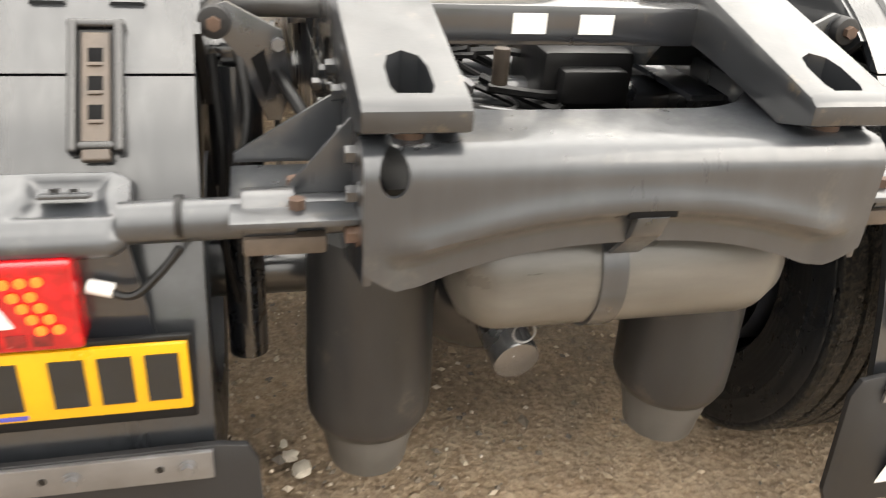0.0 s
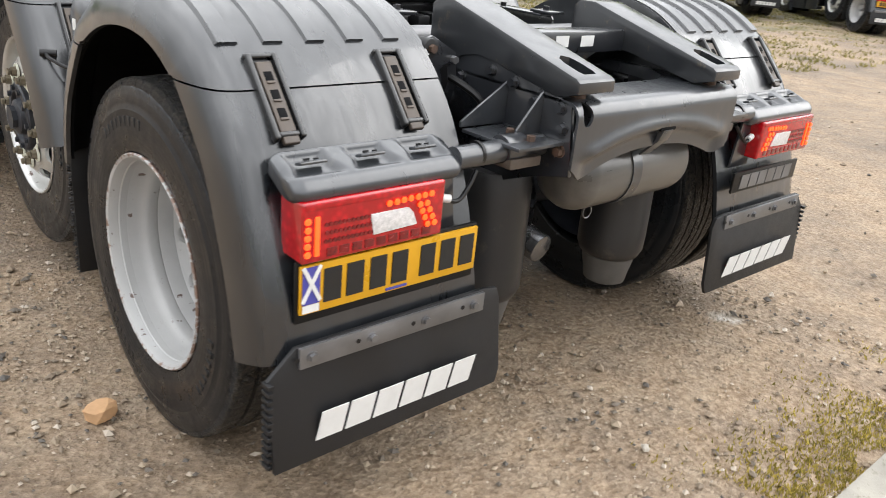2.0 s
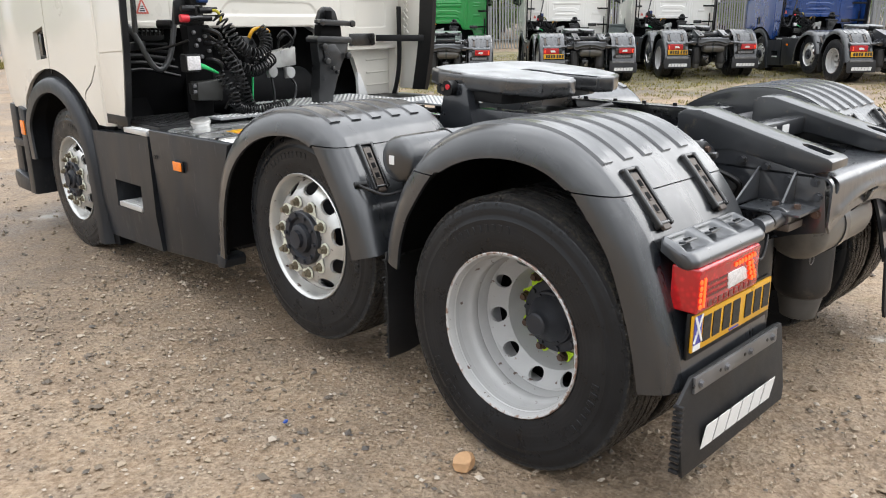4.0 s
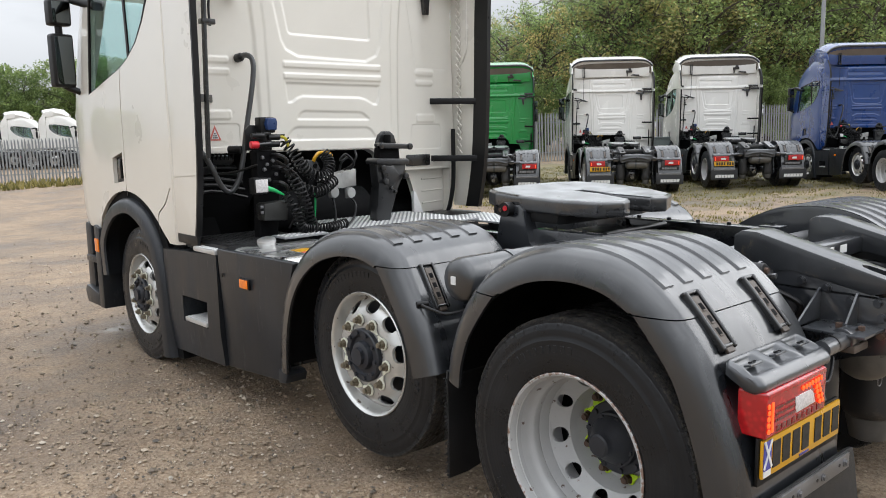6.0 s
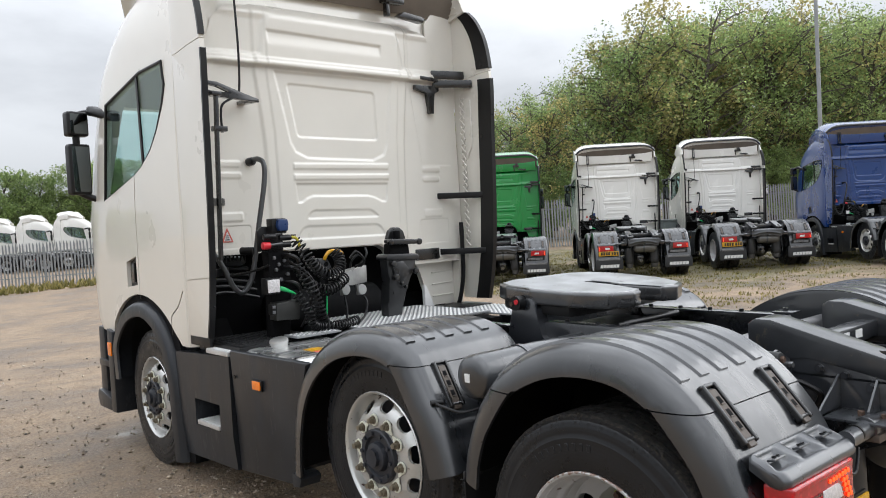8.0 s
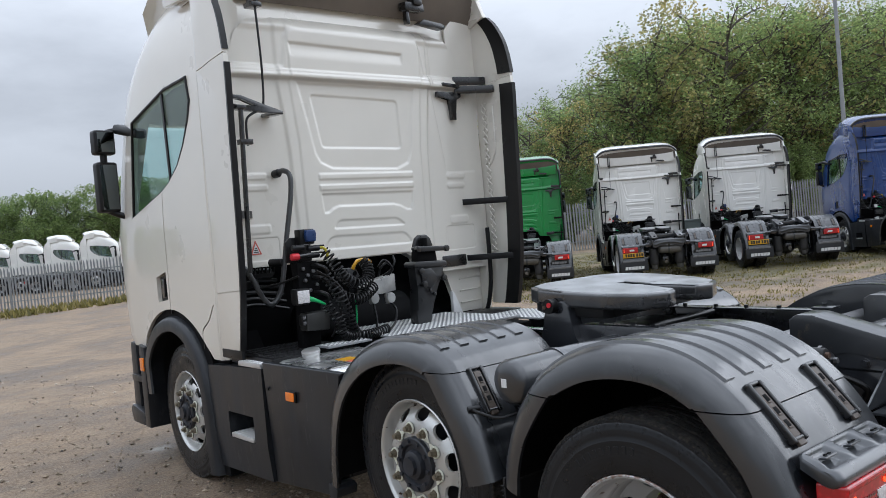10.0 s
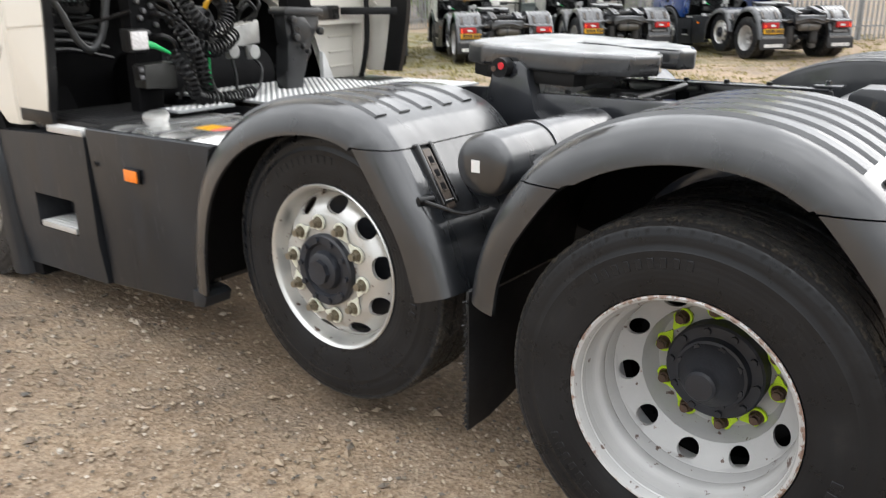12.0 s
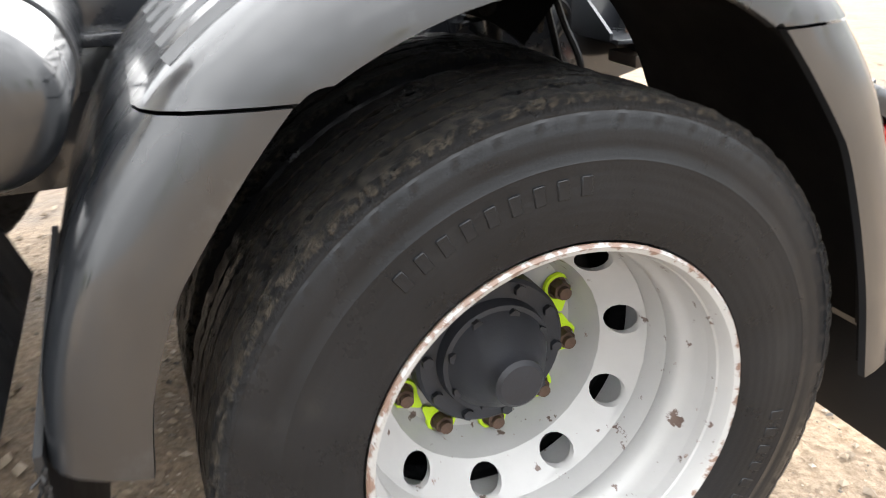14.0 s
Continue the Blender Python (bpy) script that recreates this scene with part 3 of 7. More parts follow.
def frame_at(st, k, x):
    """A pose on the fender: x across, y down the slope, z outward."""
    p, nrm = st[k]
    t = (st[min(k + 1, len(st) - 1)][0] - st[max(k - 1, 0)][0]).normalized()
    m = Matrix((X, -t, nrm)).transposed()
    return Matrix.Translation(p + X * x) @ m.to_4x4() @ pose(0, 0, 0, 0, 0, 180)


def latch(parent, m):
    bm = bmesh.new()
    for x0, x1, y0, y1, h in ((-0.045, -0.029, -0.105, 0.105, 0.015), (0.029, 0.045, -0.105, 0.105, 0.015), (-0.048, 0.048, -0.108, -0.094, 0.010), (-0.030, 0.030, 0.086, 0.100, 0.012)):
        add_box(bm, x0, x1, y0, y1, -0.01, h, 0.007, 3)
    f = part("latch_frame", bm, M["latch"], parent)
    f.matrix_basis = m
    s = part("latch_strap", box(-0.023, 0.023, -0.085, 0.116, -0.004, 0.009, 0.004, 3), M["strap"], parent)
    s.matrix_basis = m
    for y in (-0.045, 0.000, 0.045):
        h = part("strap_hole", box(-0.012, 0.012, y - 0.014, y + 0.010, 0.0075, 0.0098, 0.001), M["pit"], s)
        part("hole_lip", box(-0.012, 0.012, y + 0.010, y + 0.016, 0.0075, 0.013, 0.002), M["strap"], s)
    s = part("latch_well", box(-0.028, 0.028, -0.09, 0.09, -0.006, 0.003), M["black"], parent)
    s.matrix_basis = m


def fender(name, ctrl, split, ribs, rib_span, latch_at, label):
    """A three-piece arched mudguard with raised ribs on its crown and latches on its rear slope."""
    st = stations(ctrl, 6)
    a, b = split
    bm = add_sweep(bmesh.new(), st[a:b + 1], FENDER_SECTION)
    for end in (0, 1):
        level_cut(bm, st[a:b + 1], FENDER_SECTION, end)
    crown = part(name, bm, M["fender"], truck, label)
    for nm, s0, s1 in (("front_section", 0, a), ("rear_section", b, len(st) - 1)):
        if s1 <= s0:
            continue
        seq = [(p - nrm * 0.003, nrm) for p, nrm in st[s0:s1 + 1]]
        if nm == "front_section":
            seq[-1] = (seq[-1][0] + (seq[-2][0] - seq[-1][0]).normalized() * 0.003, seq[-1][1])
        else:
            seq[0] = (seq[0][0] + (seq[1][0] - seq[0][0]).normalized() * 0.003, seq[0][1])
        bm = add_sweep(bmesh.new(), seq, FENDER_SECTION)
        part(nm, level_cut(bm, seq, FENDER_SECTION, 1 if nm == "front_section" else 0), M["fender"], crown)
    # near-black sheets under the arch: its shade put into their colour
    shade_lining = [(-0.61, -0.017), (-1.14, -0.017), (-1.14, -0.023), (-0.61, -0.023)]
    part("inner_liner", add_sweep(bmesh.new(), st[1:-1], shade_lining), M["pit"], crown)
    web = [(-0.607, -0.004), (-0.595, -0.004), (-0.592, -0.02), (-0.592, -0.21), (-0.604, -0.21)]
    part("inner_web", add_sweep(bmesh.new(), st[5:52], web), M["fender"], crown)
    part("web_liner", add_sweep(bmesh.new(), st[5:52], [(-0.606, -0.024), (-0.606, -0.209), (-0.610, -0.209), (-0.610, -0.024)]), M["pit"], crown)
    # the same near-black inside the lip, its shade put into colour
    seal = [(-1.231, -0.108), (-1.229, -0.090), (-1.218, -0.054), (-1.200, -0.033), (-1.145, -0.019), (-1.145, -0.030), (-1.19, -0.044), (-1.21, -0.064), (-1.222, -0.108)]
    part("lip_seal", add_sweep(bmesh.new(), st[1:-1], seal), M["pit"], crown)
    for k in range(ribs):
        x = -0.700 - k * 0.452 / (ribs - 1)
        sec = [(x - 0.029, -0.004), (x - 0.023, 0.007), (x + 0.023, 0.007), (x + 0.029, -0.004)]
        part("rib", add_sweep(bmesh.new(), st[rib_span[0]:rib_span[1] + 1], sec), M["fender"], crown)
    for x in latch_at[1]:
        latch(crown, frame_at(st, latch_at[0], x) @ Matrix.Diagonal((0.86, 1, 1, 1)))
    return crown


rear_fender = fender("rear_fender", REAR_ARCH, (18, 54), 5, (20, 49), (55, LATCH_X), "dark grey ribbed plastic mudguard over the drive wheel")
mid_fender = fender("middle_fender", MID_ARCH, (0, 50), 5, (24, 44), (54, (-1.09,)), "dark grey ribbed plastic mudguard over the lifted wheel")
mirrored(rear_fender)
mirrored(mid_fender)


# ---- wheels: axis along x, outer face towards -x ----
def tyre_mesh(r, w, name, parent, off, blocks=52, bead=0.0):
    """Tread with ring grooves and notched shoulders, bulged sidewalls with fine ridges."""
    h = w / 2
    prof = [(-h * 0.80, 0.292 - bead), (-h * 0.93, 0.305 - bead), (-h * 0.985, 0.335 - bead * 0.8), (-h * 1.0, 0.375 - bead * 0.3), (-h * 0.985, 0.412), (-h * 0.99, 0.415), (-h * 0.975, 0.420),
            (-h * 0.95, r - 0.060), (-h * 0.955, r - 0.057), (-h * 0.935, r - 0.045), (-h * 0.915, r - 0.026), (-h * 0.90, r - 0.022), (-h * 0.86, r - 0.006)]
    tread = [(-0.80, 0), (-0.52, 0), (-0.50, -0.011), (-0.46, -0.011), (-0.44, 0), (-0.19, 0.002), (-0.17, -0.011), (-0.13, -0.011), (-0.11, 0.002)]
    prof += [(u * h, r + v) for u, v in tread]
    prof = prof + [(-u, v) for u, v in prof[::-1]]
    segs = blocks * 5
    bm = bmesh.new()
    rings = add_revolve(bm, prof, segs)
    for i, ring in enumerate(rings):
        for v in ring:
            rr = math.hypot(v.co.y, v.co.z)
            dip = 0.0
            if i % 5 == 0 and abs(v.co.x) > h * 0.5 and rr > r - 0.024:
                dip = 0.0035
            elif i % 5 in (1, 3) and abs(v.co.x) < h * 0.45 and rr > r - 0.004:
                dip = 0.0025 * random.random()
            elif rr > r - 0.004:
                dip = 0.0022 * random.random()
            if dip:
                v.co.y *= (rr - dip) / rr
                v.co.z *= (rr - dip) / rr
    for v in bm.verts:
        v.co.x += off
    return part(name, bm, M["tyre"], parent, angle=30)


def holed_disc(bm, xr, r1, r2, hole_r, holes, phase=0.0, oval=0.9):
    """A ring between two radii with round hand holes; xr gives its place along the axle at a radius."""
    sec = 2 * math.pi / holes
    rc = (r1 + r2) / 2
    k = 16
    for h in range(holes):
        t0 = h * sec + phase
        outer, inner, back = [], [], []
        for i in range(k):
            a = 2 * math.pi * i / k
            u, v = math.cos(a), math.sin(a)
            s = 1 / max(abs(u), abs(v))
            th, r = t0 + sec / 2 * u * s, rc + (r2 - r1) / 2 * v * s
            outer.append(bm.verts.new((xr(r), r * math.cos(th), r * math.sin(th))))
            th, r = t0 + hole_r / rc * u, rc + hole_r * oval * v
            inner.append(bm.verts.new((xr(r), r * math.cos(th), r * math.sin(th))))
            back.append(bm.verts.new((xr(r) + 0.014, r * math.cos(th), r * math.sin(th))))
        for i in range(k):
            j = (i + 1) % k
            bm.faces.new((outer[i], outer[j], inner[j], inner[i]))
            bm.faces.new((inner[i], inner[j], back[j], back[i]))


def nut_bm(long=0.0):
    bm = bmesh.new()
    add_cyl(bm, (0.0, 0, 0), (-0.007, 0, 0), 0.0215, 16)
    add_hex(bm, (-0.007, 0, 0), (-1, 0, 0), 0.0175, 0.020)
    add_cyl(bm, (-0.029, 0, 0), (-0.034 - long, 0, 0), 0.012, 10)
    return bm


def pointer_bm(ang):
    """A ring round a nut with its pointer towards the next nut."""
    bm = bmesh.new()
    c, s = math.cos(ang), math.sin(ang)
    add_revolve(bm, [(-0.004, 0.0215), (-0.011, 0.022), (-0.011, 0.0275), (-0.004, 0.029), (-0.004, 0.0215)], 24)
    pts = [(0.022 * c - 0.017 * s, 0.022 * s + 0.017 * c), (0.022 * c + 0.017 * s, 0.022 * s - 0.017 * c), (0.049 * c + 0.003 * s, 0.049 * s - 0.003 * c), (0.049 * c - 0.003 * s, 0.049 * s + 0.003 * c)]
    add_prism(bm, pts, 'x', -0.010, -0.006)
    return bm


def nuts(parent, x, mat_ptr, phase, long, mat_nut=None):
    base = part("wheel_nut", nut_bm(long), mat_nut or M["rust"], parent)
    base.matrix_basis = Matrix.Translation((x, 0.1675 * math.cos(phase), 0.1675 * math.sin(phase)))
    for k in range(10):
        a = phase + k * math.pi / 5
        if k:
            again(base, Matrix.Translation((x, 0.1675 * math.cos(a), 0.1675 * math.sin(a))))
        turn = a + (math.pi / 2 + 0.314 if k % 2 == 0 else -math.pi / 2 - 0.314)
        p = part("nut_pointer", pointer_bm(turn), mat_ptr, parent)
        p.matrix_basis = Matrix.Translation((x, 0.1675 * math.cos(a), 0.1675 * math.sin(a)))


def hub_bolts(hub, x, r, count, phase):
    b = part("hub_bolt", cyl((0, 0, 0), (-0.011, 0, 0), 0.0105, 6), M["hub"], hub)
    for k in range(count):
        a = 2 * math.pi * k / count + phase
        m = Matrix.Translation((x, r * math.cos(a), r * math.sin(a)))
        if k:
            again(b, m)
        else:
            b.matrix_basis = m


def drive_wheel(parent):
    """Deep-dished twin wheel; its own origin is the axle at the truck's left outer tyre wall."""
    bm = bmesh.new()
    prof = [(0.28, 0.285), (0.03, 0.285), (0.012, 0.300), (0.004, 0.306), (0.0, 0.306), (-0.004, 0.302), (0.000, 0.294), (0.012, 0.289), (0.05, 0.285), (0.078, 0.282),
            (0.094, 0.277), (0.100, 0.271), (0.112, 0.268), (0.132, 0.268), (0.139, 0.271), (0.149, 0.268), (0.185, 0.264)]
    add_revolve(bm, prof, 96)

    def xr(r):
        return 0.185 + 0.055 * min(1, max(0, (0.264 - r) / 0.061)) ** 0.85
    holed_disc(bm, xr, 0.203, 0.264, 0.031, 10, radians(26.5), 0.82)
    add_revolve(bm, [(xr(0.203), 0.203), (0.270, 0.197), (0.306, 0.192), (0.318, 0.184), (0.319, 0.125), (0.326, 0.11)], 96)
    bmesh.ops.remove_doubles(bm, verts=bm.verts, dist=0.0005)
    w = part("drive_wheel", bm, M["rim_white"], parent, "white steel twin wheel with rusty rim edge")
    tyre_mesh(0.497, 0.285, "tyre", w, 0.135)
    tyre_mesh(0.497, 0.285, "inner_tyre", w, 0.46)
    bm = bmesh.new()
    add_revolve(bm, [(0.32, 0.138), (0.268, 0.138), (0.262, 0.132), (0.260, 0.104), (0.238, 0.100), (0.236, 0.092), (0.200, 0.070), (0.180, 0.050), (0.168, 0.045), (0.156, 0.043), (0.150, 0.036), (0.150, 0.0001)], 48)
    hub = part("hub", bm, M["hub"], w)
    hub_bolts(hub, 0.262, 0.121, 10, 0.1)
    hub_bolts(hub, 0.238, 0.086, 8, 0.3)
    sidewall_mark(w, -0.0074, 0.385, 9, 0.9, 0.085)
    sidewall_mark(w, -0.0074, 0.385, 7, 3.3, 0.085)
    sidewall_mark(w, -0.0074, 0.385, 9, 5.1, 0.085)
    bm = bmesh.new()
    add_revolve(bm, [(0.40, 0.10), (0.37, 0.20), (0.37, 0.262), (0.60, 0.262)], 48)
    part("brake_drum", bm, M["hub"], w)
    nuts(w, 0.317, M["lime"], radians(10.5), 0.004)
    shrink_rim(w, 0.985)
    return w


def shrink_rim(w, k):
    """Sets the rim and drum a little smaller, the tyre, the hub and the nuts left as they are."""
    w.data.transform(Matrix.Diagonal((1, k, k, 1)))


def sidewall_mark(w, x, r, count, a0, step):
    """Raised blocks in the place of the maker's lettering."""
    block = part("sidewall_mark", box(-0.0015, 0.004, -0.013, 0.013, -0.008, 0.008, 0.001, 1), M["tyre"], w)
    for k in range(count):
        m = Matrix.Rotation(a0 + step * k, 4, 'X') @ Matrix.Translation((x, r, 0))
        if k:
            again(block, m)
        else:
            block.matrix_basis = m


def front_wheel(parent, name, label):
    """Outset wheel with protruding nuts."""
    bm = bmesh.new()
    prof = [(0.24, 0.285), (0.03, 0.285), (0.012, 0.300), (0.004, 0.306), (0.0, 0.306), (-0.004, 0.302), (0.000, 0.294), (0.012, 0.288), (0.035, 0.283), (0.056, 0.276), (0.062, 0.270)]
    add_revolve(bm, prof, 96)

    def xr(r):
        return 0.062 - 0.062 * math.sin(min(1, max(0, (0.270 - r) / 0.066)) * math.pi / 2)
    holed_disc(bm, xr, 0.204, 0.270, 0.042, 10, radians(260 + 18), 0.66)
    add_revolve(bm, [(xr(0.204), 0.204), (-0.003, 0.197), (-0.003, 0.125), (0.006, 0.12)], 96)
    bmesh.ops.remove_doubles(bm, verts=bm.verts, dist=0.0005)
    w = part(name, bm, M["rim_silver"], parent, label)
    tyre_mesh(0.497, 0.30, "tyre", w, 0.145, bead=0.008)
    bm = bmesh.new()
    add_revolve(bm, [(0.02, 0.128), (-0.022, 0.128), (-0.028, 0.122), (-0.028, 0.096), (-0.014, 0.090), (-0.014, 0.070), (-0.036, 0.064), (-0.042, 0.052), (-0.042, 0.0001)], 40)
    hub = part("hub", bm, M["hub"], w)
    hub_bolts(hub, -0.028, 0.109, 10, 0.1)
    part("hub_cap", cyl((-0.042, 0, 0), (-0.060, 0, 0), 0.044, 8), M["hub"], hub)
    sidewall_mark(w, -0.0049, 0.385, 11, 2.6, 0.075)
    sidewall_mark(w, -0.0049, 0.385, 10, 0.9, 0.085)
    bm = bmesh.new()
    add_revolve(bm, [(0.10, 0.10), (0.11, 0.20), (0.11, 0.255), (0.30, 0.255)], 48)
    part("brake_drum", bm, M["hub"], w)
    nuts(w, -0.004, M["lime_old"], radians(260), 0.006, M["nut_old"])
    shrink_rim(w, 0.978)
    return w


TURNED = pose(0, 0, 0, 0, 0, 180)
drive = drive_wheel(truck)
drive.matrix_basis = pose(-1.222, 0.0, 0.497)
again(drive, pose(1.222, 0.0, 0.497) @ TURNED)
middle = front_wheel(truck, "middle_wheel", "pale steel lift-axle wheel raised off the ground")
middle.matrix_basis = pose(-1.160, 1.288, 0.594)
again(middle, pose(1.160, 1.288, 0.594) @ TURNED)
front = front_wheel(truck, "front_wheel", "pale steel steering wheel with bulged tyre")
front.matrix_basis = pose(-1.168, 4.10, 0.485, 40)
again(front, pose(1.168, 4.10, 0.485) @ TURNED)
for y, z, nm in ((0.0, 0.492, "drive_axle"), (1.225, 0.612, "lift_axle"), (3.68, 0.50, "front_axle")):
    bm = cyl((-0.95, y, z), (0.95, y, z), 0.065, 20)
    if nm == "drive_axle":
        bmesh.ops.create_uvsphere(bm, u_segments=24, v_segments=16, radius=0.23, matrix=Matrix.Translation((0, y, z)))
    part(nm, bm, M["chassis"], truck)

# frame rails and cross tubes
for s in (-1, 1):
    bm = bmesh.new()
    add_box(bm, s * 0.385 - 0.005, s * 0.385 + 0.005, -0.42, 4.6, 0.72, 0.98, 0.003)
    add_box(bm, min(s * 0.385, s * 0.305), max(s * 0.385, s * 0.305), -0.30, 4.6, 0.968, 0.98, 0.003)
    add_box(bm, min(s * 0.385, s * 0.305), max(s * 0.385, s * 0.305), -0.30, 4.6, 0.72, 0.732, 0.003)
    part("frame_rail", bm, M["chassis"], truck)
for y, z, r in ((-0.05, 0.90, 0.05), (0.42, 0.85, 0.05), (1.75, 0.85, 0.05)):
    part("cross_tube", cyl((-0.38, y, z), (0.38, y, z), r, 20), M["chassis"], truck)

# rear crossmember: pressed plate with an arched foot and a cut-out top
bm = bmesh.new()
NU, rows = 64, []
for i in range(NU + 1):
    u = -1 + 2 * i / NU
    x = 0.390 * u
    arch = max(0.0, 1 - (abs(u) / 0.80) ** 2.4)
    foot = 0.828 + 0.056 * arch
    if abs(u) > 0.88:
        foot = 0.828 + 0.035 * (abs(u) - 0.88) / 0.12
    ax = abs(x)
    lip = -0.560 if ax < 0.15 else (-0.560 + 0.22 * (1 - math.sqrt(max(0.0, 1 - ((ax - 0.15) / 0.185) ** 2))) if ax < 0.335 else -0.23)
    ridge_z = 0.890 + 0.048 * max(0.0, 1 - (abs(u) / 0.78) ** 2.2)
    col = []
    for k in range(17):
        z = foot + (0.993 - foot) * k / 16
        near = math.exp(-((abs(u) - 0.80) / 0.10) ** 2) if abs(u) > 0.80 else 1.0
        ridge = math.exp(-((z - ridge_z - 0.012) / 0.024) ** 2)
        under = 1 / (1 + math.exp((z - ridge_z + 0.006) / 0.0045))
        col.append((x, -0.725 - near * (0.010 * ridge - 0.018 * under), z))
    for k in range(1, 6):
        a = k / 5 * math.pi / 2
        col.append((x, -0.725 + 0.042 * (1 - math.cos(a)), 0.993 + 0.042 * math.sin(a)))
    for k in range(1, 6):
        col.append((x, -0.683 + (lip + 0.683) * k / 5, 1.035 + 0.003 * k / 5))
    col.append((x, lip + 0.012, 1.028))
    col.append((x, lip + 0.014, 1.003))
    rows.append([bm.verts.new(c) for c in col])
for a, b in zip(rows, rows[1:]):
    for k in range(len(a) - 1):
        bm.faces.new((a[k], b[k], b[k + 1], a[k + 1]))
bmesh.ops.recalc_face_normals(bm, faces=bm.faces[:])
bmesh.ops.solidify(bm, geom=bm.faces[:], thickness=0.008)
xmember = part("crossmember", bm, M["xmember"], truck, "grey pressed-steel rear crossmember with an arched foot")
hole = bmesh.new()
add_cyl(hole, (-0.350, -0.80, 1.004), (-0.350, -0.655, 1.004), 0.020, 24)
bmesh.ops.transform(hole, matrix=Matrix.Translation((0, 0, 1.004)) @ Matrix.Diagonal((1, 1, 1.5, 1)) @ Matrix.Translation((0, 0, -1.004)), verts=hole.verts[:])
cut(xmember, [part("cutter", hole, M["xmember"])])
part("slot", box(-0.018, 0.058, -0.733, -0.713, 0.932, 0.947, 0.003), M["pit"], xmember)
part("label", box(-0.092, -0.032, -0.362, -0.36, 1.107, 1.141), M["white_text"], truck)
part("label", box(0.028, 0.090, -0.362, -0.36, 1.107, 1.140), M["white_text"], truck)
part("upper_cross_bar", box(-0.36, 0.36, -0.36, -0.28, 1.085, 1.155, 0.012), M["chassis"], truck)

# side plates with bolts
SIDE_PLATE = [(-0.72, 0.842), (-0.695, 1.028), (-0.41, 1.105), (-0.32, 1.11), (-0.26, 1.08), (-0.20, 1.00), (0.02, 0.99), (0.05, 0.73), (-0.44, 0.745), (-0.60, 0.815)]
side_plate = part("side_plate", prism(SIDE_PLATE, 'x', -0.390, -0.377, 0.003), M["chassis"], truck)
for y, z in ((-0.665, 1.013), (-0.68, 0.963), (-0.68, 0.903), (-0.49, 1.045), (-0.40, 1.06), (-0.28, 1.02), (-0.24, 0.95), (-0.11, 0.95), (-0.575, 1.01)):
    bm = bmesh.new()
    add_cyl(bm, (-0.390, y, z), (-0.394, y, z), 0.017, 14)
    add_hex(bm, (-0.394, y, z), (-1, 0, 0), 0.013, 0.014)
    part("bolt", bm, M["rust"] if z < 0.92 else M["chassis"], side_plate)
mirrored(side_plate)

# shock absorbers outside the rails, with their top brackets
for s in (-1, 1):
    bm = bmesh.new()
    add_cyl(bm, (s * 0.555, -0.20, 0.40), (s * 0.555, -0.17, 0.80), 0.040, 20)
    add_cyl(bm, (s * 0.555, -0.18, 0.78), (s * 0.555, -0.15, 1.00), 0.050, 20)
    shock = part("shock_absorber", bm, M["chassis"], truck, "dark upright shock absorber beside the frame")
    bm = cyl((s * 0.50, -0.15, 1.03), (s * 0.61, -0.15, 1.03), 0.022, 16)
    add_cyl(bm, (s * 0.535, -0.15, 1.03), (s * 0.575, -0.15, 1.03), 0.036, 16)
    part("top_bush", bm, M["chassis"], shock)
    pl = [(-0.22, 1.05), (-0.10, 1.07), (-0.13, 0.93), (-0.20, 0.82), (-0.26, 0.82)]
    part("bracket", prism(pl, 'x', min(s * 0.475, s * 0.485), max(s * 0.475, s * 0.485), 0.002), M["chassis"], shock)
# valves, boxes and cables between the rails
bm = bmesh.new()
add_box(bm, 0.05, 0.25, -0.16, 0.06, 0.90, 1.03, 0.02)
add_box(bm, 0.08, 0.22, -0.20, -0.15, 0.93, 1.00, 0.012)
part("valve_block", bm, M["black"], truck)
part("valve_cap", cyl((-0.06, -0.22, 0.98), (-0.06, -0.22, 1.05), 0.016, 14, bev=0.003), M["strap"], truck)
rng_c = random.Random(3)
for k in range(16):
    x0, y0 = rng_c.uniform(-0.28, 0.28), rng_c.uniform(-0.15, 0.2)
    pts = [(x0, y0, rng_c.uniform(0.92, 1.02))]
    for q in range(4):
        p = pts[-1]
        pts.append((min(0.33, max(-0.33, p[0] + rng_c.uniform(-0.14, 0.14))), p[1] + rng_c.uniform(-0.12, 0.08), min(1.03, max(0.84, p[2] + rng_c.uniform(-0.07, 0.06)))))
    part("cable", tube(smooth_path(pts, 5), rng_c.choice((0.005, 0.007, 0.010)), 6), M["black"] if k % 4 else M["steel"], truck)
for k in range(9):
    y = -0.38 + 0.012 * k
    part("cable", tube(smooth_path([(-0.25 + 0.01 * k, y, 0.93), (-0.18, y + rng_c.uniform(-0.02, 0.02), 0.965 + rng_c.uniform(-0.01, 0.01)), (-0.10, y, 0.955), (-0.04 + 0.01 * k, y + 0.02, 0.93)], 5), 0.0055, 6), M["steel"] if k % 2 else M["black"], truck)
part("cavity_floor", box(-0.30, 0.30, -0.36, 0.40, 0.80, 0.83, 0.01), M["black"], truck)

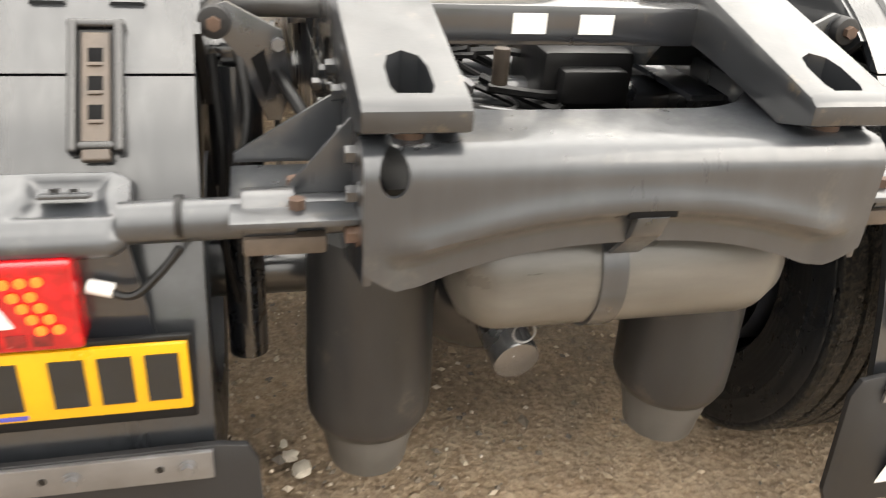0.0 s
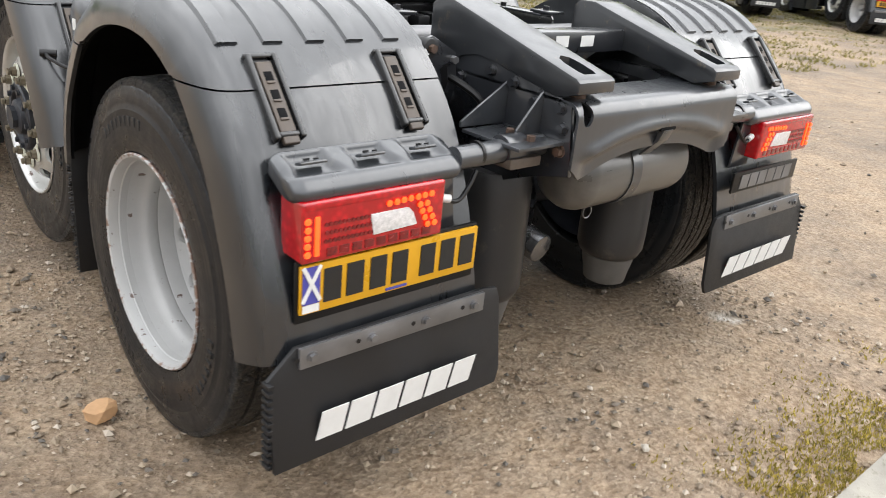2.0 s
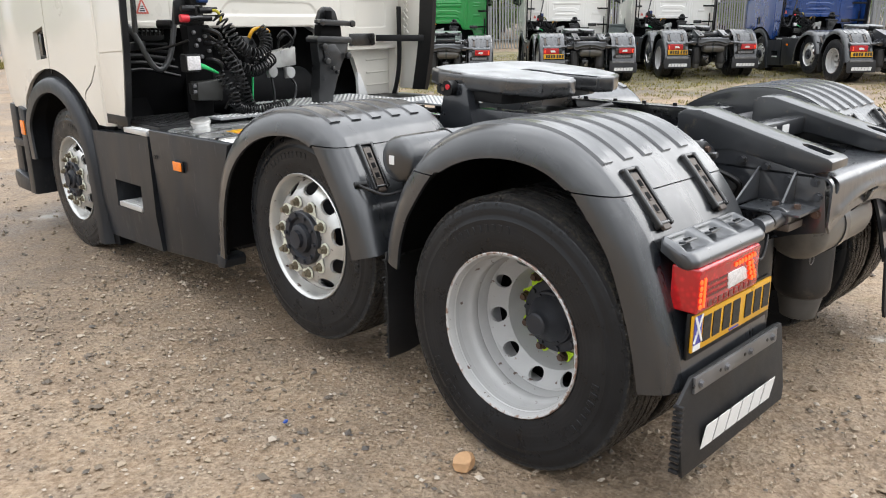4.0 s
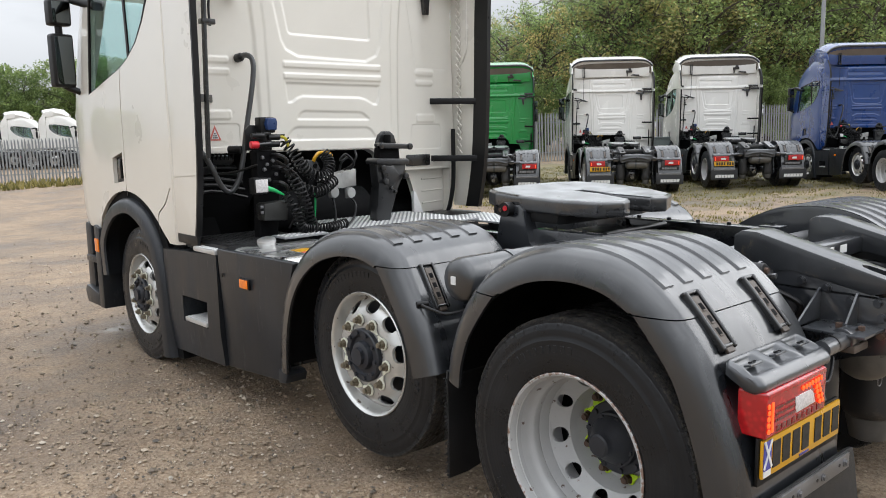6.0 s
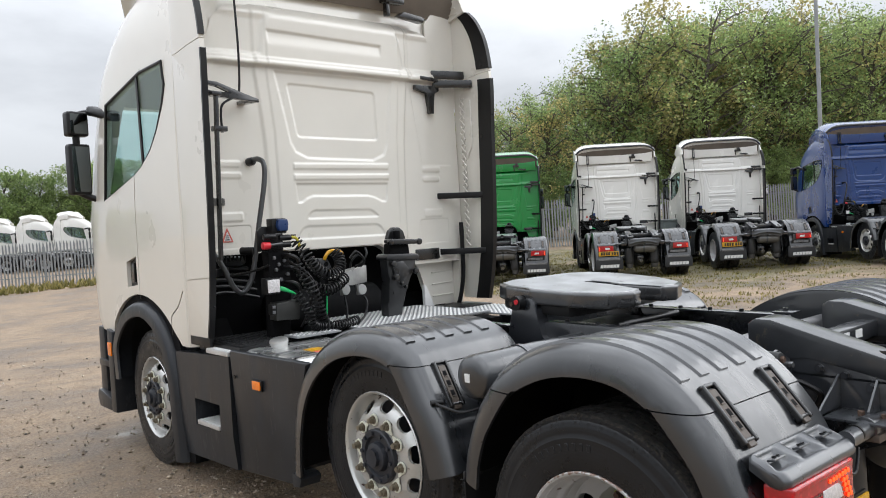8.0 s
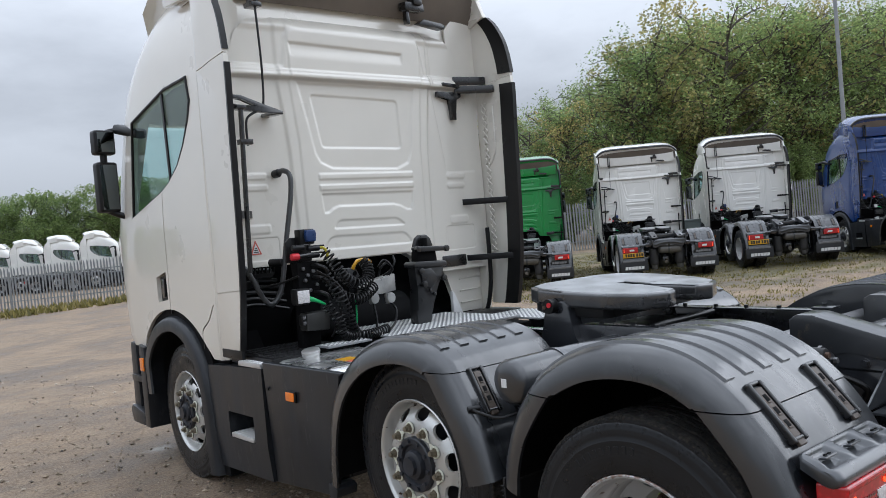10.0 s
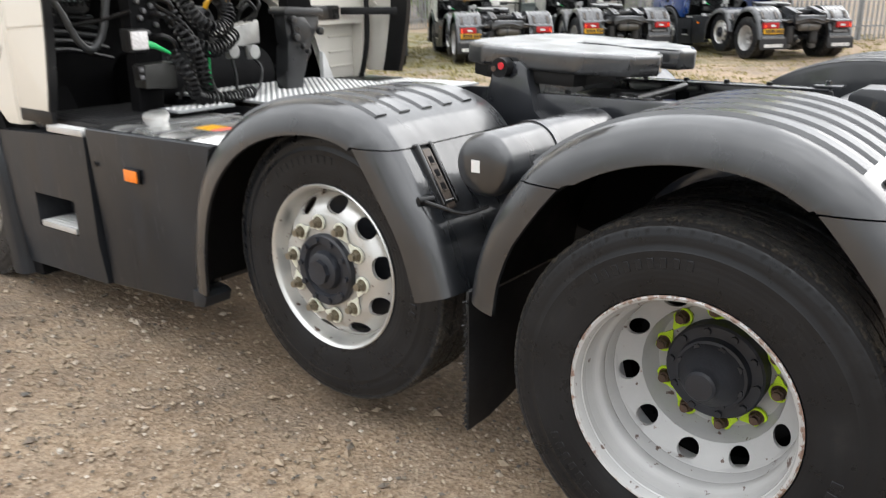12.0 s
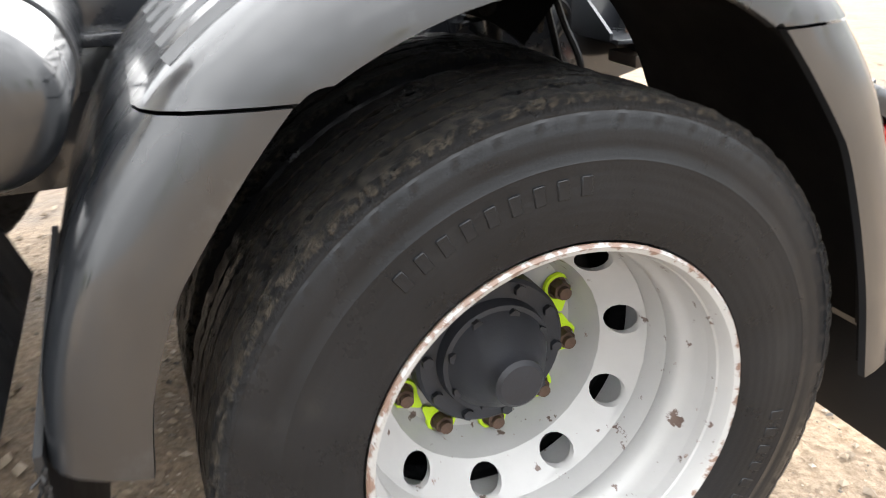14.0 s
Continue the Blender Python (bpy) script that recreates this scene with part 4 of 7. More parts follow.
# bracket, bushes and hoses between the mudguard and the frame end
arm = part("stay_bracket", prism([(-0.60, 1.13), (-0.555, 1.145), (-0.47, 1.10), (-0.455, 1.02), (-0.475, 0.95), (-0.50, 0.95), (-0.54, 1.06)], 'y', -0.33, -0.318, 0.002), M["chassis"], truck)
part("bush", cyl((-0.575, -0.35, 1.115), (-0.575, -0.29, 1.115), 0.026, 18, bev=0.005), M["rubber"], arm)
part("bush_bolt", cyl((-0.575, -0.362, 1.115), (-0.575, -0.35, 1.115), 0.012, 6), M["rust"], arm)
part("bracket_bolt", cyl((-0.478, -0.345, 1.08), (-0.478, -0.318, 1.08), 0.011, 6), M["steel"], arm)
part("bracket_slot", prism([(-0.522, 1.055), (-0.50, 1.07), (-0.49, 1.02), (-0.50, 0.99)], 'y', -0.3315, -0.329), M["pit"], arm)
for k, pts in enumerate(([(-0.55, -0.30, 1.10), (-0.53, -0.36, 0.98), (-0.55, -0.40, 0.86), (-0.53, -0.36, 0.70)], [(-0.50, -0.25, 1.05), (-0.47, -0.36, 1.02), (-0.44, -0.42, 0.98), (-0.43, -0.40, 0.93)],
                         [(-0.585, -0.28, 1.05), (-0.575, -0.33, 0.90), (-0.585, -0.35, 0.75), (-0.565, -0.33, 0.60)])):
    part("air_hose", tube(smooth_path(pts), 0.008 + 0.003 * (k % 2), 8), M["black"], arm)
mirrored(arm)

# loading ramps over the frame ends
RAMP = [(-0.13, 1.195), (-0.16, 1.215), (-0.22, 1.215), (-0.70, 1.085), (-0.715, 1.075), (-0.715, 1.045), (-0.64, 1.025), (-0.40, 1.075), (-0.34, 1.09), (-0.27, 1.075), (-0.20, 1.0), (-0.13, 0.985)]
bm = prism([(y, z + 0.012) for y, z in RAMP], 'x', -0.395, -0.248, 0.008, 2)
ramp_ob = part("loading_ramp", bm, M["ramp"], truck, "dark painted steel ramp sloping down to the rear, scuffed")
slot_cut = part("cutter", prism([(-0.345, -0.684), (-0.298, -0.684), (-0.292, -0.668), (-0.292, -0.62), (-0.300, -0.592), (-0.3215, -0.578), (-0.343, -0.592), (-0.351, -0.62), (-0.351, -0.668)], 'z', 0.9, 1.3), M["black"])
cut(ramp_ob, [slot_cut])
bm = bmesh.new()
add_cyl(bm, (-0.3215, -0.655, 1.030), (-0.3215, -0.655, 1.052), 0.022, 16)
add_hex(bm, (-0.3215, -0.655, 1.052), (0, 0, 1), 0.015, 0.018)
add_cyl(bm, (-0.3215, -0.655, 1.070), (-0.3215, -0.655, 1.084), 0.009, 10)
part("ramp_bolt", bm, M["rust"], ramp_ob)
mirrored(ramp_ob)
part("cross_pipe", cyl((-0.62, 0.02, 1.085), (0.62, 0.02, 1.085), 0.033, 20), M["steel"], truck)

# lamp carrier on each side
carrier = part("lamp_bar", cyl((-0.705, -0.613, 0.902), (-0.392, -0.610, 0.905), 0.030, 24), M["xmember"], truck, "dark tubular arm that carries the rear lamp")
part("ring", cyl((-0.632, -0.610, 0.905), (-0.622, -0.610, 0.905), 0.033, 24), M["black"], carrier)
part("collar", cyl((-0.545, -0.610, 0.905), (-0.47, -0.610, 0.905), 0.040, 24, bev=0.006), M["chassis"], carrier)
HUMP = smooth_path([(0, -0.478, 0.920), (0, -0.480, 0.952), (0, -0.487, 0.961), (0, -0.496, 0.960), (0, -0.525, 0.951), (0, -0.560, 0.940), (0, -0.588, 0.926), (0, -0.604, 0.905), (0, -0.600, 0.886), (0, -0.578, 0.873), (0, -0.545, 0.876)], 5)
HUMP = [p - Z * 0.016 - Y * 0.045 for p in HUMP]
POCKETS = (-1.085, -0.930, -0.776)
bm = bmesh.new()
grid = []
for i in range(97):
    u = i / 96
    x = -1.165 + 0.470 * u
    end = min(u, 1 - u) * 0.470
    shrink = 0.016 * max(0.0, 1 - end / 0.03) ** 2
    col = []
    for k, p in enumerate(HUMP):
        dip = 0.0
        for cx in POCKETS:
            ax, ay = abs(x - cx) / (0.046 + 0.35 * max(0.0, -0.580 - p.y)), abs(p.y + 0.580) / 0.034
            if p.z > 0.909:
                dip = max(dip, 0.017 * (1 / (1 + math.exp((max(ax, ay) - 1) * 14))))
        q = Vector((x, p.y, p.z)) - Vector((0, -0.45, 0.89)) * dip
        if shrink:
            q += (Vector((x, -0.59, 0.904)) - q).normalized() * shrink
        col.append(bm.verts.new(q))
    grid.append(col)
for a, b in zip(grid, grid[1:]):
    for k in range(len(a) - 1):
        bm.faces.new((a[k], b[k], b[k + 1], a[k + 1]))
bm.faces.new(grid[0])
bm.faces.new(grid[-1][::-1])
part("hump_plate", bm, M["xmember"], carrier, angle=60)
for x in POCKETS:
    m = pose(x, -0.578, 0.930, -17)
    part("pocket_pad", box(-0.034, 0.034, -0.013, 0.013, -0.004, 0.004, 0.004, m=m), M["xmember"], carrier)
    bm = bmesh.new()
    add_hex(bm, m @ Vector((-0.012, 0, 0.005)), m.to_3x3() @ Z, 0.007, 0.005)
    add_hex(bm, m @ Vector((0.012, 0, 0.005)), m.to_3x3() @ Z, 0.006, 0.004)
    part("pocket_bolt", bm, M["black"], carrier)
for x, y in ((-0.478, -0.60), (-0.555, -0.47)):
    part("gusset", prism([(-0.390, 0.93), (x, 0.93), (x, 0.945), (-0.390, 1.045)], 'y', y, y + 0.008, 0.001), M["xmember"], carrier)
part("foot_plate", box(-0.56, -0.390, -0.69, -0.48, 0.920, 0.930, 0.003), M["xmember"], carrier)
for y in (-0.645, -0.57):
    bm = bmesh.new()
    add_hex(bm, (-0.47, y, 0.930), (0, 0, 1), 0.012, 0.014)
    part("foot_bolt", bm, M["rust"], carrier)
part("clamp_block", box(-0.545, -0.43, -0.655, -0.54, 0.862, 0.890, 0.006), M["strap"], carrier)
part("hanger_plate", prism([(-0.80, 0.87), (-0.70, 0.87), (-0.675, 0.70), (-0.80, 0.70)], 'y', -0.610, -0.602, 0.001), M["chassis"], carrier)
part("lamp_cable", tube(smooth_path([(-0.745, -0.625, 0.815), (-0.70, -0.635, 0.80), (-0.66, -0.63, 0.83), (-0.63, -0.62, 0.865)]), 0.006, 8), M["black"], carrier)
part("cable_plug", cyl((-0.755, -0.625, 0.815), (-0.722, -0.630, 0.808), 0.011, 12), M["white_text"], carrier)
mirrored(carrier)

# rear lamps
def rear_lamp(s):
    def bx(x0, x1, *a, **k):
        return box(min(s * x0, s * x1), max(s * x0, s * x1), *a, **k)
    lamp = part("rear_lamp", bx(-1.128, -0.738, -0.640, -0.55, 0.740, 0.878, 0.008, 3), M["red_lens"], truck, "red rear lamp unit with lit diodes")
    part("top_lens", bx(-1.123, -0.743, -0.6425, -0.60, 0.860, 0.874, 0.004), M["red_lens"], lamp)
    part("reversing_lens", prism([(s * -0.945, 0.778), (s * -0.955, 0.828), (s * -0.85, 0.828), (s * -0.835, 0.815), (s * -0.82, 0.782)], 'y', -0.6435, -0.636, 0.001), M["clear_lens"], lamp)
    # outer light bar and the running lights round the inner end
    part("light_bar", bx(-1.098, -1.086, -0.6437, -0.638, 0.756, 0.846, 0.004), M["led"], lamp)
    led = part("diode", cyl((0, 0, 0), (0, -0.004, 0), 0.0078, 12, bev=0.002), M["led"], lamp)
    spots = [(-1.116, 0.764 + 0.0185 * k) for k in range(5)] + [(-0.905 + 0.0205 * k, 0.846 + 0.0008 * k) for k in range(7)]
    spots += [(-0.815 + 0.009 * k, 0.829 - 0.0175 * k) for k in range(4)] + [(-0.793 + 0.009 * k, 0.829 - 0.0175 * k) for k in range(4)]
    for k, (x, z) in enumerate(spots):
        o = again(led, Matrix()) if k else led
        o.matrix_basis = Matrix.Translation((s * x, -0.6405 if k % 3 else -0.6415, z))
    bm = bmesh.new()
    for k in range(13):
        for j in range(3):
            x = -1.070 + 0.0115 * k + 0.003 * (j % 2)
            add_cyl(bm, (s * x, -0.6395, 0.786 + 0.019 * j), (s * x, -0.6425, 0.786 + 0.019 * j), 0.0054, 6)
    for k in range(9):
        x = -1.066 + 0.033 * k
        add_box(bm, min(s * x, s * (x + 0.026)), max(s * x, s * (x + 0.026)), -0.6415, -0.6395, 0.750, 0.770, 0.002)
    part("lens_pattern", bm, M["red_dark"], lamp)
    return lamp


for s in (1, -1):
    rear_lamp(s).matrix_basis = Matrix.Translation((-0.026 * s, -0.019, -0.006))

# number plate on the left
plate = part("number_plate", box(-1.122, -0.625, -0.622, -0.612, 0.615, 0.732, 0.004), M["yellow"], truck, "yellow number plate under the left lamp")
plate.matrix_basis = Matrix.Translation((0, -0.030, -0.004)) @ Matrix.Diagonal((1.045, 1, 1, 1)) @ Matrix.Translation((0.021, 0, 0))
part("plate_back", box(-1.127, -0.62, -0.611, -0.60, 0.590, 0.738, 0.004), M["black"], plate)
part("flag_panel", box(-1.118, -1.076, -0.6245, -0.621, 0.640, 0.728), M["blue_flag"], plate)
bm = bmesh.new()
for s in (-1, 1):
    add_box(bm, -0.0045, 0.0045, -0.0012 + 0.0004 * s, 0.0008, -0.047, 0.047, m=Matrix.Translation((-1.097, -0.6255, 0.688)) @ pose(0, 0, 0, 0, s * 26.5, 0))
part("flag_cross", bm, M["white_text"], plate)
part("flag_caption", box(-1.117, -1.077, -0.6245, -0.621, 0.620, 0.638), M["white_text"], plate)
for k, x in enumerate((-1.044, -0.986, -0.924, -0.864, -0.782, -0.721, -0.660)):
    bm = bmesh.new()
    add_box(bm, x - 0.022, x + 0.022, -0.6245, -0.621, 0.636, 0.716)
    part("plate_bar", bm, M["dark_print"], plate)
part("plate_maker_bar", box(-0.90, -0.84, -0.6245, -0.621, 0.621, 0.627), M["blue_flag"], plate)

# badge board on the right in the plate's place
badge = part("badge_plate", box(0.62, 1.10, -0.632, -0.622, 0.628, 0.705, 0.004), M["black"], truck, "dark board with a pale brand mark")
badge.matrix_basis = Matrix.Translation((0.02, -0.025, -0.008))
brand_blocks(0.38, 0.052, pose(0.855, -0.635, 0.640), M["steel"], badge)

# rear mudflaps with steel strips
def rear_flap(s):
    pts = [(-1.235, 0.255), (-1.24, 0.485), (-1.17, 0.548), (-0.60, 0.551), (-0.555, 0.545), (-0.54, 0.51), (-0.53, 0.30), (-0.545, 0.262)]
    bm = prism([(s * -x, z) for x, z in pts], 'y', -0.672, -0.660, 0.002)
    for v in bm.verts:
        v.co.y -= 0.03 * max(0.0, (0.50 - v.co.z)) / 0.26
    flap = part("mudflap", bm, M["rubber"], truck, "black rubber mudflap with a white brand mark")
    strip = part("fixing_strip", box(min(s * 1.166, s * 0.608), max(s * 1.166, s * 0.608), -0.682, -0.673, 0.496, 0.548, 0.002), M["steel"], flap)
    for k in range(4):
        x = s * (0.645 + 0.163 * k)
        bm = bmesh.new()
        add_cyl(bm, (x, -0.682, 0.522), (x, -0.685, 0.522), 0.014, 14)
        add_hex(bm, (x, -0.685, 0.522), (0, -1, 0), 0.010, 0.008)
        part("strip_bolt", bm, M["steel"], flap)
        part("strip_hole", cyl((x - 0.04, -0.6815, 0.524), (x - 0.04, -0.6835, 0.524), 0.006, 10), M["black"], flap)
    lean = math.degrees(math.atan2(0.03, 0.26))
    brand_blocks(0.478, 0.080, pose(s * 0.887, -0.696, 0.303, lean), M["white_text"], flap)
    for k in range(12):
        z = 0.265 + 0.019 * k
        part("edge_lug", box(min(s * 1.233, s * 1.247), max(s * 1.233, s * 1.247), -0.689, -0.659, z, z + 0.010, 0.002), M["rubber"], flap)


rear_flap(1)
rear_flap(-1)

# small flap between the wheels, with a bristled edge
bm = prism([(-1.205, 0.20), (-1.205, 0.66), (-0.62, 0.72), (-0.62, 0.34), (-0.70, 0.27), (-1.10, 0.20)], 'y', 0.655, 0.665, 0.002)
flap = part("inner_mudflap", bm, M["rubber"], truck, "black rubber flap with a bristled outer edge")
random.seed(4)
bm = bmesh.new()
for k in range(90):
    z = 0.205 + 0.44 * k / 90
    y = 0.66 + random.uniform(-0.004, 0.006)
    add_cyl(bm, (-1.203, y, z), (-1.203 - random.uniform(0.006, 0.014), y + random.uniform(-0.006, 0.01), z + random.uniform(-0.006, 0.004)), 0.0022, 5)
part("bristles", bm, M["rubber"], flap)
mirrored(flap)

# air springs
for s in (-1, 1):
    bm = bmesh.new()
    c = Matrix.Translation((s * 0.328, -0.40, 0)) @ Matrix.Diagonal((0.88, 0.88, 1, 1))
    add_revolve(bm, [(0.78, 0.001), (0.78, 0.120), (0.765, 0.128), (0.70, 0.132), (0.46, 0.138), (0.40, 0.136), (0.372, 0.122), (0.362, 0.106), (0.36, 0.001)], 40, 'z', c)
    bag = part("air_spring", bm, M["bag"], truck, "black rubber air spring on a tapered piston")
    bm = bmesh.new()
    add_revolve(bm, [(0.38, 0.108), (0.345, 0.106), (0.30, 0.094), (0.275, 0.090), (0.262, 0.086), (0.255, 0.07), (0.255, 0.001)], 40, 'z', c)
    part("piston", bm, surface("dusty_piston", (0.075, 0.072, 0.068), 0.5, var=0.3, scale=6), bag)

# small air tank across the frame's end, with its strap
bm = bmesh.new()
c = Matrix.Translation((0.07, -0.54, 0.775))
add_revolve(bm, [(-0.30, 0.001), (-0.295, 0.05), (-0.275, 0.09), (-0.24, 0.112), (-0.22, 0.116), (0.22, 0.116), (0.24, 0.112), (0.275, 0.09), (0.295, 0.05), (0.30, 0.001)], 40, 'x', c)
rear_tank = part("rear_air_tank", bm, M["tank"], truck, "dark round air tank under the crossmember")
bm = bmesh.new()
add_revolve(bm, [(-0.022, 0.117), (-0.022, 0.121), (0.022, 0.121), (0.022, 0.117)], 40, 'x', Matrix.Translation((0.02, -0.54, 0.775)))
part("strap", bm, M["xmember"], rear_tank)
part("strap_end", prism([(-0.718, 0.938), (-0.735, 0.934), (-0.722, 0.900), (-0.670, 0.845), (-0.664, 0.848), (-0.711, 0.898)], 'x', -0.004, 0.044, 0.001), M["xmember"], rear_tank)
part("drain_ring", tube([(-0.09 + 0.020 * math.cos(a), -0.58, 0.650 + 0.020 * math.sin(a)) for a in [k * math.pi / 8 for k in range(17)]], 0.002, 6, False), M["steel"], rear_tank)
bm = cyl((-0.03, -0.10, 0.485), (-0.008, -0.36, 0.425), 0.052, 24, bev=0.008)
part("damper", bm, surface("wet_chrome", (0.22, 0.22, 0.225), 0.2, metal=0.8, var=0.25, scale=9), truck, "short dark cylinder under the axle")
part("damper_block", box(-0.085, 0.075, -0.24, -0.06, 0.44, 0.56, 0.014), M["chassis"], truck)

# side air tank between the left fenders
bm = bmesh.new()
c = Matrix.Translation((-0.80, 0.655, 1.027))
add_revolve(bm, [(-0.352, 0.001), (-0.350, 0.04), (-0.342, 0.075), (-0.33, 0.088), (-0.315, 0.094), (0.34, 0.094), (0.35, 0.08), (0.355, 0.001)], 40, 'x', c)
side_tank = part("side_air_tank", bm, M["fender"], truck, "dark grey round air tank between the mudguards")
part("sticker", box(-1.1535, -1.1515, 0.655, 0.682, 1.010, 1.045), M["white_text"], side_tank)
bm = bmesh.new()
add_revolve(bm, [(-0.015, 0.095), (-0.015, 0.099), (0.015, 0.099), (0.015, 0.095)], 40, 'x', Matrix.Translation((-0.86, 0.655, 1.027)))
part("strap", bm, M["xmember"], side_tank)
bm = bmesh.new()
add_cyl(bm, (-1.215, 0.82, 0.915), (-1.17, 0.80, 0.915), 0.012, 12)
add_tube(bm, smooth_path([(-1.20, 0.82, 0.915), (-1.20, 0.76, 0.905), (-1.16, 0.70, 0.885), (-1.10, 0.66, 0.90)]), 0.006, 8)
part("valve_pipe", bm, M["black"], truck)

# fifth wheel
outline = [(-0.10, 0.40), (-0.20, 0.375), (-0.34, 0.43), (-0.44, 0.60), (-0.475, 0.82), (-0.46, 1.00), (-0.40, 1.10), (-0.25, 1.15), (0.25, 1.15), (0.40, 1.10), (0.46, 1.00), (0.475, 0.82), (0.44, 0.60), (0.34, 0.43),
           (0.20, 0.375), (0.10, 0.40), (0.035, 0.62), (0.045, 0.80), (-0.045, 0.80), (-0.035, 0.62)]
FIFTH_Y = 0.17
tilt = pose(0, 0.86 + FIFTH_Y, 1.262, 3.2) @ Matrix.Translation((0, -0.86, 0))
fifth = part("fifth_wheel", prism([(x * 0.90, y) for x, y in outline], 'z', -0.028, 0.05, 0.016, 3, m=tilt), surface("greased_steel", (0.050, 0.051, 0.053), 0.30, metal=0.5, rough_var=0.15, var=0.35, scale=5, grain=60, bump_s=0.12, dirt=(0.012, 0.012, 0.012), dirt_amt=0.05, coat=1.0, coat_rough=0.06, coat_ior=1.7, wet=0.15), truck,
              "greasy black steel coupling plate, tilted to the rear")
part("skirt_web", prism([(p[0] * 0.84, 0.83 + (p[1] - 0.83) * 0.93) for p in outline[3:13]] + [(0.3, 0.60), (-0.3, 0.60)], 'z', -0.075, -0.02, 0.004, m=tilt), M["black"], fifth)
# paler steel sheet on the top: the sky's sheen put into its colour
sheen_mat = surface("wet_worn_steel", (0.38, 0.385, 0.39), 0.40, metal=0.85, rough_var=0.12, var=0.30, scale=7, grain=50, bump_s=0.10, dirt=(0.020, 0.020, 0.020), dirt_amt=0.08)
part("wear_plate", prism([(x * 0.90 * 0.955, 0.80 + (y - 0.80) * 0.955) for x, y in outline], 'z', 0.046, 0.0525, 0.002, 1, m=tilt), sheen_mat, fifth, "wet bare steel bearing face")
for s in (-1, 1):
    # raised channel on the frame, from under the plate to the ramp's head
    bm = prism([(0.07, 0.985), (0.07, 1.125), (0.09, 1.145), (0.90, 1.145), (1.05, 1.03), (1.05, 0.985)], 'x', s * 0.385 - 0.005, s * 0.385 + 0.005, 0.002)
    add_box(bm, min(s * 0.31, s * 0.385), max(s * 0.31, s * 0.385), 0.07, 0.90, 1.137, 1.1455, 0.002)
    channel = part("mounting_channel", bm, M["chassis"], truck, "dark steel channel between coupling plate and ramp")
    bm = box(s * 0.355 - 0.04, s * 0.355 + 0.04, 0.03, 0.13, 1.1475, 1.158, 0.003)
    add_hex(bm, (s * 0.355, 0.085, 1.158), (0, 0, 1), 0.013, 0.014)
    part("end_plate", bm, M["chassis"], channel)
    for k in range(4):
        bm = bmesh.new()
        add_hex(bm, (s * 0.345, 0.30 + 0.17 * k, 1.1455), (0, 0, 1), 0.012, 0.013)
        part("bolt", bm, M["black"], channel)
    ped = prism([(y + FIFTH_Y, z) for y, z in ((0.62, 0.985), (1.06, 0.985), (0.96, 1.08), (0.93, 1.24), (0.89, 1.262), (0.81, 1.262), (0.78, 1.24), (0.75, 1.08))], 'x', s * 0.40 - 0.035, s * 0.40 + 0.035, 0.008)
    part("pedestal", ped, M["chassis"], fifth)
    bm = bmesh.new()
    add_cyl(bm, (s * 0.43, 1.045, 1.240), (s * 0.475, 1.045, 1.240), 0.036, 18)
    part("pivot_cap", bm, M["black"], fifth)
    part("pivot_bolt", cyl((s * 0.475, 1.035, 1.247), (s * 0.481, 1.035, 1.247), 0.013, 10), M["red_cap"], fifth)
    part("pivot_bolt", cyl((s * 0.475, 1.068, 1.236), (s * 0.481, 1.068, 1.236), 0.010, 10), M["rust"], fifth)
    part("slide_rail", box(s * 0.385 - 0.045, s * 0.385 + 0.045, 0.30, 1.45, 0.982, 1.005, 0.003), M["chassis"], truck)
bm = bmesh.new()
add_box(bm, -0.30, 0.30, 0.66, 1.02, 1.02, 1.10, 0.01)
add_tube(bm, [(-0.25, 0.60, 1.13), (0.28, 0.62, 1.13)], 0.015)
add_tube(bm, [(-0.52, 0.30, 1.02), (-0.1, 0.55, 1.10)], 0.012)
for k in range(5):
    add_box(bm, -0.26 + 0.11 * k, -0.20 + 0.11 * k, 0.48, 0.62, 1.02, 1.08, 0.008)
part("lock_gear", bm, M["black"], fifth)

# catwalk plates behind the cab
def chequer(x0, x1, y0, y1, z, name, label):
    p = part(name, box(x0, x1, y0, y1, z - 0.012, z, 0.002), M["galv"], truck, label)
    bm = bmesh.new()
    nx, ny = int((x1 - x0) / 0.038), int((y1 - y0) / 0.038)
    for i in range(nx):
        for j in range(ny):
            cx, cy = x0 + 0.019 + i * 0.038, y0 + 0.019 + j * 0.038
            a = b = 0.0125
            vs = [bm.verts.new((cx + dx, cy + dy, z + dz)) for dx, dy, dz in ((-a, 0, 0), (0, -b, 0), (a, 0, 0), (0, b, 0), (0, 0, 0.008))]
            for k in range(4):
                bm.faces.new((vs[k], vs[(k + 1) % 4], vs[4]))
    part("studs", bm, M["alu"], p)["kind"] = "stuff"
    return p


chequer(-0.40, 0.66, 2.23, 2.95, 1.012, "catwalk", "bright studded aluminium catwalk behind the cab")
chequer(0.70, 1.12, 2.10, 2.62, 0.99, "side_catwalk", "grey studded aluminium plate beside the catwalk")
chequer(-0.84, -0.52, 2.36, 2.50, 1.012, "catwalk_step", "narrow studded aluminium step")
part("battery_cover", box(-1.17, -0.60, 2.45, 2.95, 0.93, 0.985, 0.01), M["black"], truck)
mat_ob = part("grid_mat", box(-1.15, -0.62, 2.47, 2.93, 0.985, 0.9885, 0.001), M["rubber"], truck)
bar = part("long_bar", box(-0.006, 0.006, 2.48, 2.92, 0.9885, 0.9945), M["rubber"], mat_ob)
